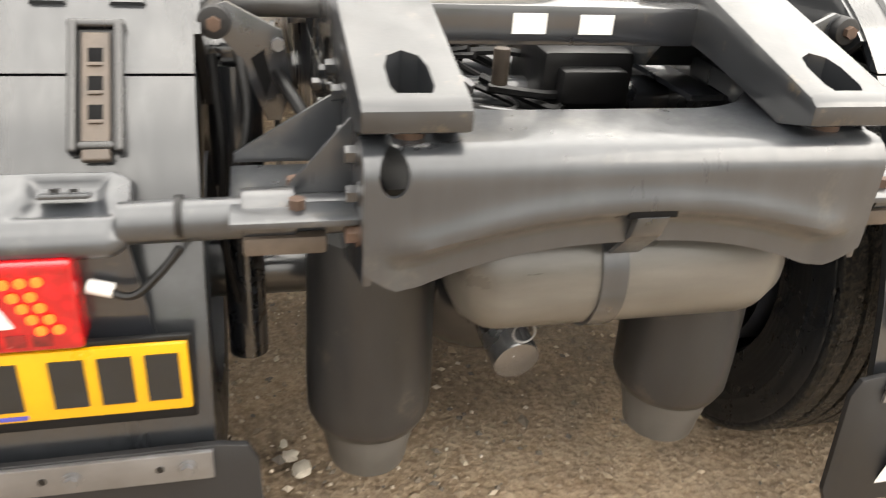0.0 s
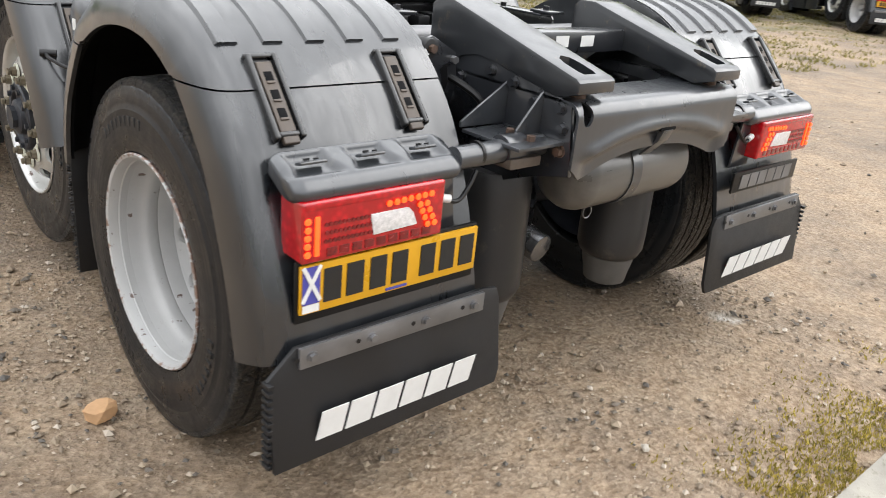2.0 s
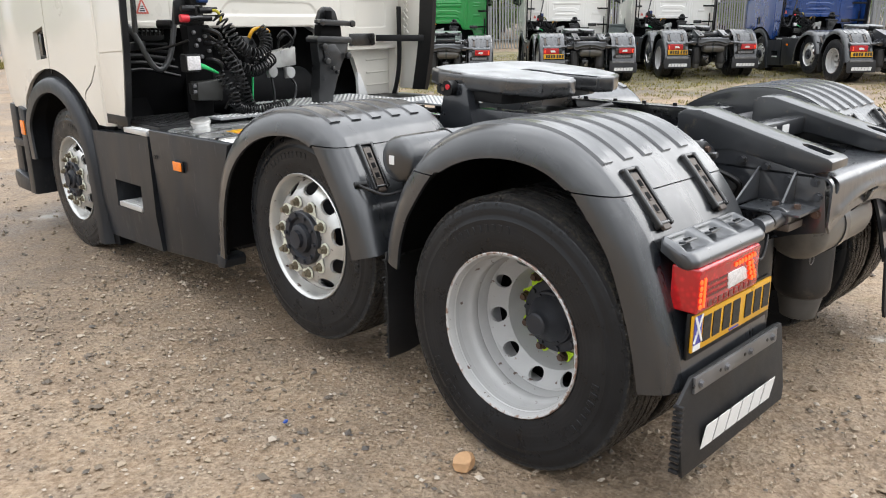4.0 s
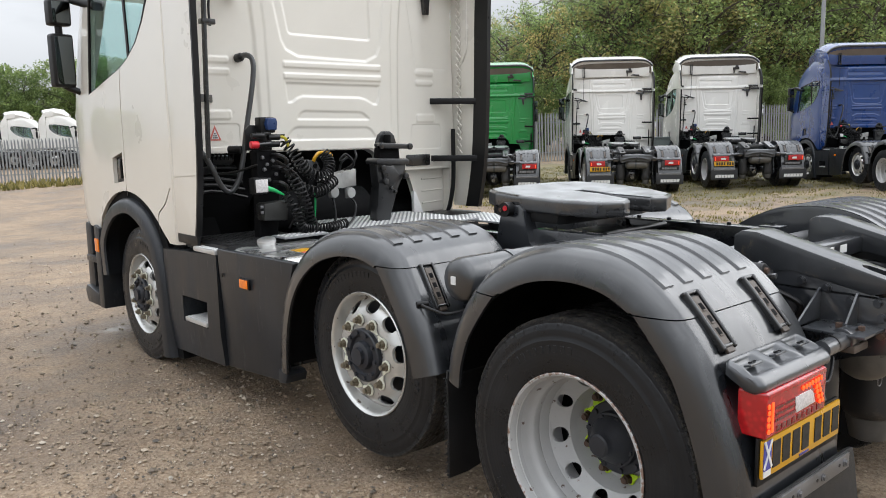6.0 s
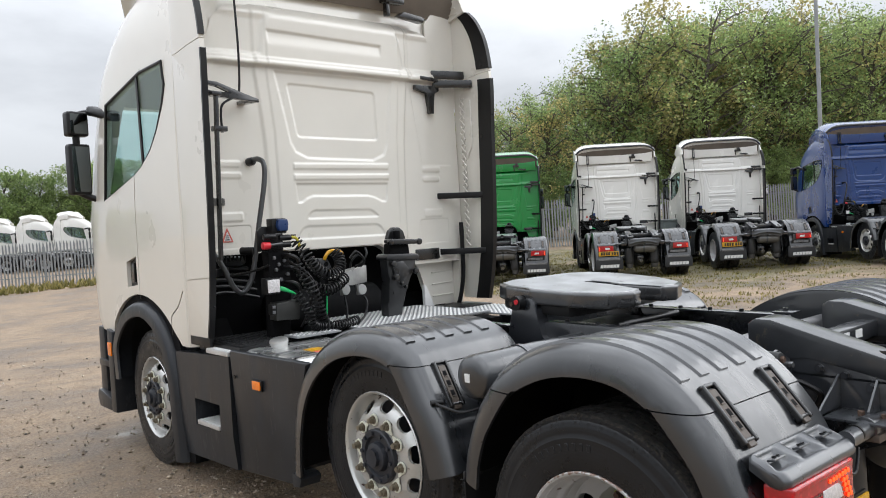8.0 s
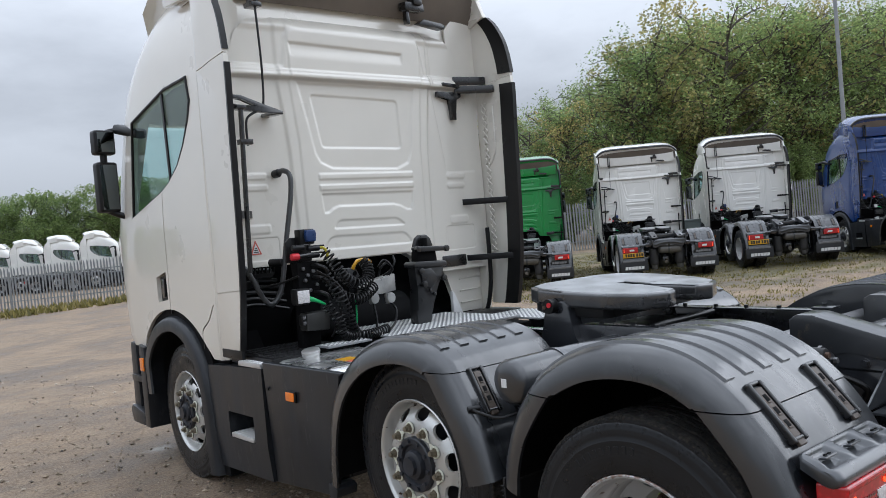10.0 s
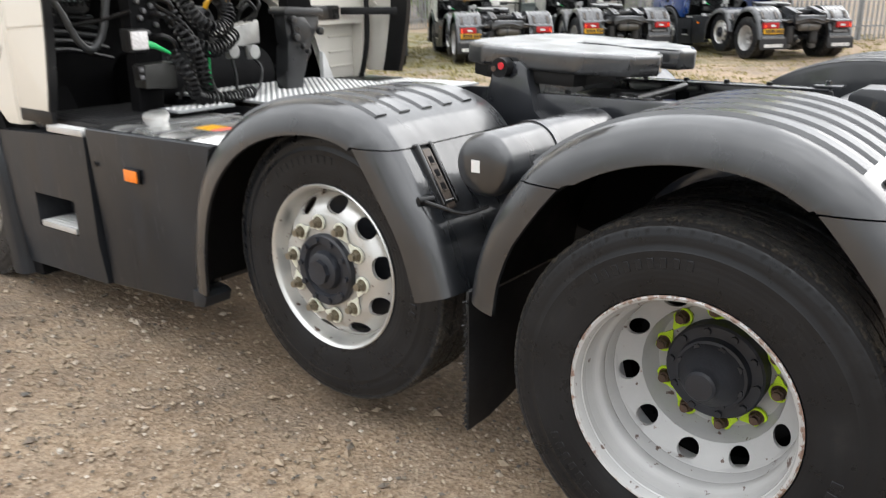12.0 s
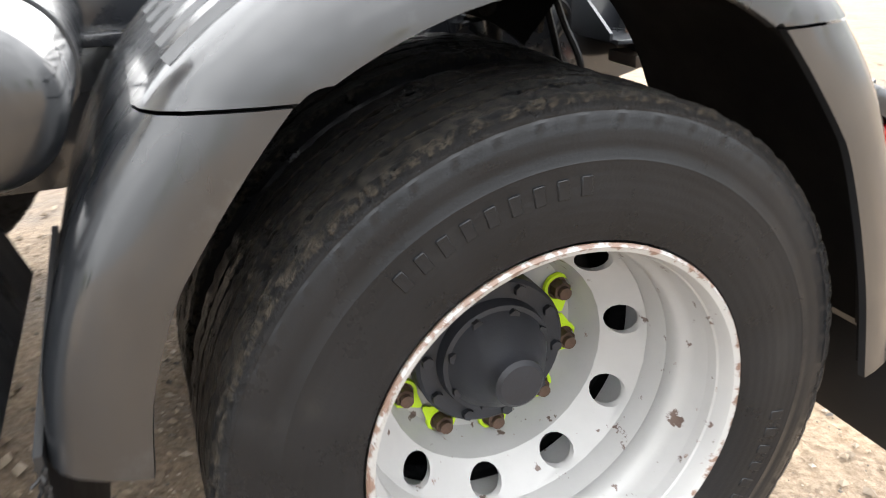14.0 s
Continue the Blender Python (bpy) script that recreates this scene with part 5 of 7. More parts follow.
for k in range(14):
    m = Matrix.Translation((-1.132 + 0.038 * k, 0, 0))
    if k:
        again(bar, m)
    else:
        bar.matrix_basis = m
bar = part("cross_bar", box(-1.14, -0.63, -0.004, 0.004, 0.9885, 0.993), M["rubber"], mat_ob)
for k in range(12):
    m = Matrix.Translation((0, 2.484 + 0.038 * k, 0))
    if k:
        again(bar, m)
    else:
        bar.matrix_basis = m
# fuel tank top and filler
bm = box(-1.178, -0.57, 1.88, 2.45, 0.42, 0.980, 0.075, 5)
tank = part("fuel_tank", bm, M["tank_alu"], truck, "bright aluminium fuel tank behind the side panel")
part("filler_neck", cyl((-1.01, 2.28, 0.96), (-1.02, 2.275, 1.005), 0.047, 24, bev=0.004), M["tank_alu"], tank)
part("filler_cap", cyl((-1.02, 2.275, 1.005), (-1.025, 2.272, 1.028), 0.054, 24, bev=0.008), M["tank_alu"], tank)
for k in range(3):
    part("tank_strap", box(-1.182, -0.575, 1.93 + 0.17 * k, 1.955 + 0.17 * k, 0.979, 0.9825, 0.001), M["steel"], tank)
part("yellow_sticker", box(-0.98, -0.88, 2.00, 2.10, 0.9795, 0.9825), M["yellow"], tank)
part("red_sticker", box(-0.98, -0.88, 1.94, 2.00, 0.9795, 0.9825), M["sign_red"], tank)

# ---- the tractor unit: side panels and cab ----
# front side panel with a step recess
def recessed_panel():
    bm = bmesh.new()
    ys, zs = [2.50, 2.64, 2.95, 3.17], [0.255, 0.48, 0.64, 0.905]
    v = [[bm.verts.new((-1.222 + (0.02 if k == 0 else 0), y, z + (0.03 * (3.17 - y) / 0.67 if k == 3 else 0.03 * (3.17 - y) if k == 0 else 0))) for k, z in enumerate(zs)] for y in ys]
    for i in range(3):
        for k in range(3):
            if (i, k) != (1, 1):
                bm.faces.new((v[i][k], v[i + 1][k], v[i + 1][k + 1], v[i][k + 1]))
    rim = [v[1][1], v[2][1], v[2][2], v[1][2]]
    inn = [bm.verts.new(w.co + Vector((0.17, 0, 0))) for w in rim]
    for i in range(4):
        bm.faces.new((rim[i], rim[(i + 1) % 4], inn[(i + 1) % 4], inn[i]))
    bm.faces.new(inn)
    edge = [v[i][0] for i in range(4)] + [v[3][k] for k in (1, 2, 3)] + [v[i][3] for i in (2, 1, 0)] + [v[0][k] for k in (2, 1)]
    back = [bm.verts.new(w.co + Vector((0.20, 0, 0))) for w in edge]
    for i in range(len(edge)):
        bm.faces.new((edge[i], edge[(i + 1) % len(edge)], back[(i + 1) % len(edge)], back[i]))
    return bm


front_panel = part("step_panel", recessed_panel(), M["skirt"], truck, "grey plastic side panel with a recessed step", angle=25)
def studded_tread(name, x0, x1, y0, y1, z):
    t = part(name, box(x0, x1, y0, y1, z - 0.028, z, 0.005), M["alu"], front_panel)
    stud = part("stud", cyl((0, 0, 0), (0, 0, 0.004), 0.008, 8, r2=0.005), M["alu"], t)
    nx, ny = int((x1 - x0 - 0.01) / 0.026), int((y1 - y0 - 0.01) / 0.026)
    for k in range(nx * ny):
        m = Matrix.Translation((x0 + 0.018 + 0.026 * (k % nx), y0 + 0.018 + 0.026 * (k // nx), z))
        if k:
            again(stud, m)
        else:
            stud.matrix_basis = m


studded_tread("step_tread", -1.226, -1.06, 2.655, 2.925, 0.512)
studded_tread("top_tread", -1.226, -1.08, 2.505, 2.76, 0.962)
bm = prism([(1.70, 0.985), (1.755, 0.90), (1.82, 0.74), (1.855, 0.60), (1.865, 0.42), (1.865, 0.325), (2.485, 0.275), (2.485, 0.975)], 'x', -1.222, -1.185, 0.012, 3)
for w in bm.verts:
    if w.co.x < -1.15 and w.co.z < 0.5:
        w.co.x += 0.03 * (0.5 - w.co.z) / 0.2
rear_panel = part("side_panel", bm, M["skirt"], truck, "grey plastic fuel-tank side panel with an amber marker lamp", angle=30)
lamp = part("marker_lamp", box(-1.236, -1.221, 2.135, 2.231, 0.785, 0.845, 0.005), M["black"], truck)
part("amber_lens", box(-1.242, -1.235, 2.143, 2.223, 0.791, 0.839, 0.004), M["amber"], lamp)
part("panel_lock", cyl((-1.221, 2.44, 0.83), (-1.225, 2.44, 0.83), 0.011, 14), M["black"], rear_panel)
part("lower_corner", prism([(1.90, 0.40), (1.845, 0.395), (1.82, 0.38), (1.835, 0.335), (1.90, 0.325)], 'x', -1.226, -1.10, 0.006), M["skirt"], rear_panel)
mirrored(rear_panel)
mirrored(front_panel)

# front wheel arch trim
FRONT_ARCH = [(4.20, 0.60), (4.215, 0.84), (4.12, 1.00), (3.93, 1.13), (3.68, 1.185), (3.45, 1.13), (3.29, 1.00), (3.19, 0.80), (3.15, 0.55), (3.12, 0.17)]
ARCH_SECTION = [(-1.10, 0.0), (-1.215, 0.0), (-1.24, -0.012), (-1.25, -0.03), (-1.25, -0.095), (-1.235, -0.10), (-1.225, -0.03), (-1.10, -0.015)]
arch = part("front_fender", add_sweep(bmesh.new(), stations(FRONT_ARCH, 6), ARCH_SECTION), M["skirt"], truck, "dark plastic trim round the front wheel")
mirrored(arch)
# near-black ring: the shadow gap between cab and arch put into colour
shade_lining = part("arch_liner", add_sweep(bmesh.new(), stations(FRONT_ARCH, 5), [(-1.195, 0.075), (-0.80, 0.075), (-0.80, -0.005), (-1.195, -0.005)]), M["pit"], truck)
mirrored(shade_lining)
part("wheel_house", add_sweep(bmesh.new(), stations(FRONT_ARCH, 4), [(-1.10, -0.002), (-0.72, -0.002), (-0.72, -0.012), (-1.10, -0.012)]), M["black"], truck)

# entrance steps and bumper corner ahead of the front wheel
bm = bmesh.new()
add_prism(bm, [(4.24, 0.33), (4.24, 0.94), (4.34, 0.96), (4.34, 0.33)], 'x', -1.235, -0.85, 0.012)
add_prism(bm, [(4.34, 0.33), (4.34, 0.43), (4.60, 0.47), (4.64, 0.42), (4.60, 0.33)], 'x', -1.235, -0.70, 0.02)
add_prism(bm, [(4.34, 0.66), (4.34, 0.71), (4.58, 0.71), (4.58, 0.66)], 'x', -1.22, -0.75, 0.01)
add_prism(bm, [(4.50, 0.40), (4.50, 0.96), (4.62, 0.96), (4.64, 0.40)], 'x', -1.20, -0.60, 0.03)
steps = part("entrance_steps", bm, M["skirt"], truck, "dark plastic entrance steps ahead of the front wheel")
part("amber_reflector", box(-1.243, -1.233, 4.255, 4.325, 0.76, 0.86, 0.004), M["amber"], steps)
mirrored(steps)
part("bumper", box(-0.65, 0.65, 4.80, 5.02, 0.33, 0.98, 0.06, 3), M["fender"], truck)


# cab shell
def cab_level(z, yb, yf, w, r=0.34):
    pts = [(-w + 0.04, yb), (-w, yb + 0.04)]
    for k in range(1, 5):
        pts.append((-w, yb + 0.04 + (yf - r * 1.5 - yb - 0.04) * k / 4))
    for k in range(1, 9):
        a = k / 8 * math.pi / 2
        pts.append((-w + r * 1.25 * (1 - math.cos(a)), yf - r * 1.5 + r * 1.4 * math.sin(a)))
    pts.append((-w * 0.3, yf - 0.01))
    full = pts + [(-x, y) for x, y in pts[::-1]]
    return [(x, y, z) for x, y in full]


def cab_loft(levels):
    bm = bmesh.new()
    loops = [[bm.verts.new(c) for c in cab_level(*lv)] for lv in levels]
    for a, b in zip(loops, loops[1:]):
        n = len(a)
        for k in range(n):
            bm.faces.new((a[k], a[(k + 1) % n], b[(k + 1) % n], b[k]))
    bm.faces.new(loops[0][::-1])
    bm.faces.new(loops[-1])
    return bm


def seam(pts, x0, x1, w=0.005):
    """A narrow strip along a line of (y, z), to cut a panel gap with."""
    P = smooth_path([(0, y, z) for y, z in pts], 4)
    nrm = []
    for k in range(len(P)):
        t = (P[min(k + 1, len(P) - 1)] - P[max(k - 1, 0)]).normalized()
        nrm.append(Vector((0, -t.z, t.y)))
    a = [(p.y + q.y * w, p.z + q.z * w) for p, q in zip(P, nrm)]
    b = [(p.y - q.y * w, p.z - q.z * w) for p, q in zip(P, nrm)]
    return prism(a + b[::-1], 'x', x0, x1)


CAB = [(0.94, 2.97, 4.90, 1.205), (1.02, 2.96, 4.93, 1.218), (1.40, 2.95, 4.94, 1.222), (1.75, 2.95, 4.93, 1.222), (1.95, 2.95, 4.86, 1.220), (2.25, 2.95, 4.74, 1.215), (2.55, 2.95, 4.60, 1.208),
       (2.72, 2.96, 4.50, 1.200), (2.88, 2.97, 4.34, 1.185), (3.00, 2.98, 4.18, 1.165), (3.10, 3.00, 4.00, 1.135), (3.18, 3.05, 3.85, 1.09), (3.25, 3.15, 3.70, 1.00)]
cab = part("cab", cab_loft(CAB), M["cream"], truck, "cream-white sleeper cab with smooth ribbed back wall", angle=30)
CAB_WINDOW = [(4.20, 1.87), (3.60, 2.005), (3.47, 2.05), (3.32, 2.14), (3.22, 2.25), (3.13, 2.40), (3.095, 2.50), (3.115, 2.64), (3.40, 2.625), (4.03, 2.52)]
inner = part("cutter", cab_loft([(1.30, 3.02, 4.80, 1.17), (1.95, 3.02, 4.76, 1.17), (2.55, 3.02, 4.50, 1.16), (2.80, 3.03, 4.25, 1.13), (2.95, 3.05, 3.9, 1.08)]), M["cream"])
holes = [inner, part("cutter", prism(CAB_WINDOW, 'x', -1.5, 1.5), M["cream"]),
         part("cutter", prism([(-1.0, 1.95), (1.0, 1.95), (0.92, 2.58), (-0.92, 2.58)], 'y', 4.2, 5.3), M["cream"])]
for s in (-1, 1):
    holes.append(part("cutter", cyl((s * 0.75, 3.68, 0.52), (s * 1.4, 3.68, 0.52), 0.712, 64), M["cream"]))
    x0, x1 = (s * 1.212, s * 1.3) if s > 0 else (s * 1.3, s * 1.212)
    holes.append(part("cutter", seam([(3.60, 2.02), (3.63, 1.80), (3.65, 1.50), (3.68, 1.20)], x0, x1), M["cream"]))
    holes.append(part("cutter", seam([(3.02, 1.28), (3.10, 1.18), (3.20, 1.11), (3.21, 1.0)], x0, x1), M["cream"]))
    holes.append(part("cutter", prism([(3.865, 1.445), (3.69, 1.485), (3.70, 1.295), (3.875, 1.275)], 'x', s * 1.185, s * 1.3), M["cream"]))
holes.append(part("cutter", prism([(-1.14, 0.9), (1.14, 0.9), (1.14, 1.31), (0.46, 1.31), (0.40, 1.43), (0.32, 1.47), (-1.14, 1.48)], 'y', 2.8, 3.30), M["cream"]))
cut(cab, holes)
for s in (-1, 1):
    win = part("side_window", prism([(y, z) for y, z in CAB_WINDOW], 'x', s * 1.196, s * 1.200), M["glass"], cab)
    win.visible_shadow = False
    part("window_bar", box(min(s * 1.20, s * 1.212), max(s * 1.20, s * 1.212), 3.445, 3.475, 2.06, 2.62, 0.003), M["black"], cab)
    frame_pts = [(s * 1.208, y, z) for y, z in CAB_WINDOW]
    part("window_seal", tube(frame_pts + [frame_pts[0]], 0.011, 8, False), M["black"], cab)
    part("door_recess", prism([(3.863, 1.443), (3.692, 1.482), (3.702, 1.297), (3.873, 1.277)], 'x', s * 1.1855, s * 1.192), M["black"], cab)
    part("door_handle", prism([(3.80, 1.43), (3.755, 1.44), (3.762, 1.31), (3.805, 1.305)], 'x', s * 1.193, s * 1.216, 0.004), M["latch"], cab)
    # black strips set into the panel gaps: the seams' shadow put into colour
    for line in ([(3.60, 2.02), (3.63, 1.80), (3.65, 1.50), (3.68, 1.20)], [(3.02, 1.28), (3.10, 1.18), (3.20, 1.11), (3.21, 1.0)]):
        part("door_seal", seam(line, min(s * 1.204, s * 1.2150), max(s * 1.204, s * 1.2150), 0.0047), M["black"], cab)
screen = part("windscreen", prism([(-1.0, 1.93), (1.0, 1.93), (0.92, 2.60), (-0.92, 2.60)], 'y', 4.60, 4.606), M["glass"], cab)
screen.visible_shadow = False
for x, y in ((-0.62, 3.75), (0.62, 3.75)):
    bm = bmesh.new()
    add_box(bm, x - 0.24, x + 0.24, y - 0.08, y + 0.06, 1.65, 2.05, 0.04, 3)
    add_box(bm, x - 0.25, x + 0.25, y, y + 0.48, 1.50, 1.68, 0.05, 3)
    part("seat", bm, M["black"], cab)

part("rear_panel", prism([(0.72, 1.33), (0.78, 1.24), (0.83, 1.13), (0.86, 0.98), (1.14, 0.98), (1.14, 1.33)], 'y', 3.02, 3.06, 0.01), M["cream"], cab)
for z in (1.05, 1.14, 1.23):
    part("panel_rib", tube([(0.90, 3.018, z), (1.12, 3.018, z + 0.005)], 0.006, 6), M["cream"], cab)
part("dark_vent", box(0.67, 0.92, 2.938, 2.96, 1.335, 1.420, 0.014), M["latch"], cab)
# warning triangle
part("warning_sign", prism([(-0.97, 1.555), (-0.885, 1.555), (-0.9275, 1.645)], 'y', 2.9465, 2.9475), M["sign_red"], cab)
part("sign_field", prism([(-0.955, 1.563), (-0.90, 1.563), (-0.9275, 1.622)], 'y', 2.9455, 2.9468), M["white_text"], cab)
for k in range(3):
    part("sign_bar", box(-0.9445 + 0.004 * k, -0.9105 - 0.004 * k, 2.9445, 2.9458, 1.568 + 0.012 * k, 1.574 + 0.012 * k), M["dark_print"], cab)

# side air deflectors with rubber edges, and the roof deflector
EDGE = [(2.72, 1.02), (2.69, 1.15), (2.65, 1.40), (2.625, 1.80), (2.61, 2.30), (2.60, 2.64), (2.64, 2.90), (2.72, 3.06), (2.80, 3.14)]
def deflector(s):
    e = smooth_path([(0, y, z) for y, z in EDGE], 4)
    pts = [(2.965, 1.02)] + [(p.y, p.z) for p in e] + [(2.965, 3.18)]
    d = part("side_deflector", prism(pts, 'x', s * 1.192, s * 1.222, 0.006, 2), M["cream"], truck, "cream side air deflector with a black rubber edge")
    gaps = [seam([(2.55, 2.70), (2.75, 2.675), (2.90, 2.65), (3.0, 2.64)], s * 1.15, s * 1.3, 0.003), seam([(2.60, 1.372), (2.80, 1.36), (3.05, 1.34)], s * 1.212, s * 1.3, 0.003)]
    cut(d, [part("cutter", g, M["cream"]) for g in gaps])
    for nm, a, b in (("rubber_edge", 0, 20), ("upper_rubber", 21, len(e) - 1)):
        seal = bmesh.new()
        add_sweep(seal, [(p, Vector((0, -1, 0))) for p in e[a:b + 1]], [(s * 1.188, 0.010), (s * 1.226, 0.010), (s * 1.225, -0.006), (s * 1.222, -0.010), (s * 1.192, -0.010), (s * 1.186, -0.105 if s > 0 else -0.03), (s * 1.178, -0.105 if s > 0 else -0.03)])
        part(nm, seal, M["black"], d)
    part("foot_seal", box(min(s * 0.84, s * 1.218), max(s * 0.84, s * 1.218), 2.70, 2.97, 0.945, 0.985, 0.008), M["black"], d) if s > 0 else part("foot_seal", box(-1.215, -1.19, 2.72, 2.97, 0.965, 1.02, 0.006), M["black"], d)
    for z in (1.385, 1.80):
        part("brace", prism([(s * 0.93, 2.945), (s * 1.19, 2.70), (s * 1.19, 2.74), (s * 0.96, 2.95)], 'z', z - 0.022, z + 0.022, 0.004), M["black"], d)
    for k in range(11):
        z = 1.42 + 0.10 * k
        for t in (-1, 1):
            part("pressed_web", tube([(s * 1.186, 2.885 + 0.022 * t, z), (s * 1.181, 2.885 - 0.022 * t, z + 0.05), (s * 1.186, 2.885 + 0.022 * t, z + 0.10)], 0.006, 6), M["cream"], d)
    part("inner_rib", tube(smooth_path([(s * 1.188, 2.80, 2.50), (s * 1.186, 2.80, 2.20), (s * 1.186, 2.83, 2.12), (s * 1.188, 2.85, 2.08)]), 0.008, 6), M["cream"], d)
    part("corner_fill", prism([(s * 0.90, 2.45), (s * 1.193, 2.45), (s * 1.193, 3.18), (s * 1.05, 3.20), (s * 0.90, 3.05)], 'y', 2.957, 2.975), M["cream"], d)
    if s < 0:
        part("stay_bracket", box(-1.19, -1.05, 2.88, 2.92, 2.685, 2.735, 0.005), M["latch"], d)
        return d
    bm = bmesh.new()
    add_prism(bm, [(s * 0.87, 2.40), (s * 0.915, 2.40), (s * 0.925, 2.55), (s * 0.98, 2.565), (s * 0.98, 2.60), (s * 0.735, 2.60), (s * 0.735, 2.565), (s * 0.86, 2.55)], 'y', 2.915, 2.945, 0.006)
    h = part("hinge", bm, M["latch"], d)
    part("hinge_link", prism([(s * 0.79, 2.64), (s * 0.96, 2.63), (s * 0.96, 2.655), (s * 0.79, 2.665)], 'y', 2.90, 2.945, 0.006), M["latch"], h)
    part("hinge_arm", prism([(s * 0.92, 2.93), (s * 1.185, 2.84), (s * 1.19, 2.87), (s * 0.93, 2.95)], 'z', 2.655, 2.715, 0.010), M["latch"], h)
    part("hinge_arm", prism([(s * 0.93, 2.925), (s * 1.185, 2.76), (s * 1.19, 2.82), (s * 0.94, 2.95)], 'z', 2.59, 2.645, 0.010), M["latch"], h)
    return d


deflector(-1)
right_deflector = deflector(1)
part("grab_bar", tube(smooth_path([(1.13, 2.90, 1.60), (1.13, 2.90, 1.40), (1.128, 2.905, 1.20), (1.12, 2.93, 1.05), (1.11, 2.95, 0.98)]), 0.017, 10), M["black"], right_deflector)


# roof deflector: a boxy hood with a flat rear lip, its brown-grey underside seen from below
def arch_line(half, top, drop, y, sweep=0.0):
    return [(half * k / 14, y + sweep * abs(k / 14) ** 4, top - drop * abs(k / 14) ** 9) for k in range(-14, 15)]


def arch_shell(lines, closed):
    bm = bmesh.new()
    grid = [[bm.verts.new(c) for c in ln] for ln in lines]
    for a, b in zip(grid, grid[1:] + (grid[:1] if closed else [])):
        for k in range(len(a) - 1):
            bm.faces.new((a[k], a[k + 1], b[k + 1], b[k]))
    if closed:
        bm.faces.new([g[0] for g in grid])
        bm.faces.new([g[-1] for g in grid][::-1])
    return bm


roof = part("roof_deflector", arch_shell([arch_line(1.20, 3.46, 0.16, 2.78, 0.10), arch_line(1.205, 3.49, 0.17, 2.78, 0.10), arch_line(1.215, 3.53, 0.20, 2.95, 0.05), arch_line(1.21, 3.56, 0.24, 3.30),
                                          arch_line(1.15, 3.48, 0.28, 3.75), arch_line(1.0, 3.20, 0.12, 4.02), arch_line(1.0, 3.12, 0.10, 3.9), arch_line(1.12, 3.20, 0.12, 3.3), arch_line(1.18, 3.10, 0.02, 2.98)], True), M["cream"], truck,
            "cream roof air deflector reaching back over the cab")
part("underside", arch_shell([arch_line(1.185, 3.457, 0.16, 2.79, 0.10), arch_line(1.18, 3.27, 0.10, 2.87, 0.05), arch_line(1.165, 3.095, 0.02, 2.972)], False), M["brown_plastic"], roof)
part("dark_lip", tube([(x, y - 0.004, z - 0.012) for x, y, z in arch_line(1.2, 3.48, 0.165, 2.775, 0.10)], 0.030, 8), M["fender"], roof)
for s in (-1, 1):
    side = part("side_web", prism([(2.965, 3.08), (2.80, 3.14), (2.885, 3.34), (3.30, 3.42), (3.30, 3.10)], 'x', s * 1.165, s * 1.205, 0.008), M["cream"], roof)
    for k in range(5):
        part("web_rib", tube([(s * 1.163, 2.86 + 0.02 * k, 3.14 + 0.045 * k), (s * 1.163, 3.0, 3.13 + 0.045 * k)], 0.006, 6), M["cream"], side)
bm = box(-0.885, -0.81, 2.80, 2.90, 3.02, 3.05, 0.006)
add_box(bm, -0.88, -0.865, 2.83, 2.87, 3.05, 3.30)
add_box(bm, -0.83, -0.815, 2.83, 2.87, 3.05, 3.30)
part("roof_bracket", bm, M["latch"], roof)
bm = box(0.42, 0.60, 2.84, 2.92, 3.13, 3.19, 0.012)
add_box(bm, 0.44, 0.47, 2.86, 2.90, 3.04, 3.14, 0.004)
add_box(bm, 0.49, 0.57, 2.82, 2.90, 3.17, 3.24, 0.015)
part("roof_latch", bm, M["latch"], roof)
part("roof_lever", prism([(0.56, 3.055), (0.80, 3.03), (0.83, 3.055), (0.80, 3.075), (0.62, 3.09)], 'y', 2.87, 2.93, 0.008), M["latch"], roof)

# mirrors
def mirror(s):
    bm = bmesh.new()
    add_box(bm, -0.085, 0.085, -0.03, 0.07, -0.205, 0.205, 0.028, 3)
    lo = part("mirror", bm, M["black"], truck, "black door mirror on two arms")
    lo.matrix_basis = pose(s * 1.322, 4.36, 2.115, 0, 0, -s * 10)
    part("mirror_glass", box(-0.068, 0.068, -0.034, -0.029, -0.182, 0.182, 0.004), M["mirror"], lo)
    bm = box(-0.085, 0.085, -0.03, 0.07, -0.10, 0.10, 0.026, 3)
    up = part("upper_housing", bm, M["black"], lo)
    up.matrix_basis = Matrix.Translation((0, 0.0, 0.365))
    g = part("upper_glass", box(-0.068, 0.068, -0.034, -0.029, -0.08, 0.08, 0.004), M["mirror"], lo)
    g.matrix_basis = Matrix.Translation((0, 0.0, 0.365))
    part("mirror_neck", tube([(0, 0.03, 0.18), (0, 0.03, 0.32)], 0.028, 10), M["black"], lo)
    part("upper_arm", tube(smooth_path([(0, 0.04, 0.43), (-s * 0.06, 0.02, 0.46), (-s * 0.14, -0.03, 0.47)]), 0.022, 10), M["black"], lo)
    part("lower_arm", tube(smooth_path([(0, 0.04, -0.18), (-s * 0.06, 0.0, -0.22), (-s * 0.13, -0.04, -0.25)]), 0.026, 10), M["black"], lo)
    bm = box(-0.05, 0.05, -0.20, 0.20, -0.035, 0.045, 0.034, 3)
    k = part("kerb_mirror", bm, M["black"], lo)
    k.matrix_basis = pose(-s * 0.10, -0.24, 0.42, 14)


mirror(-1)
mirror(1)

# ---- equipment behind the cab ----
def revolve(prof, m):
    bm = bmesh.new()
    add_revolve(bm, prof, 28, 'x', m)
    return bm


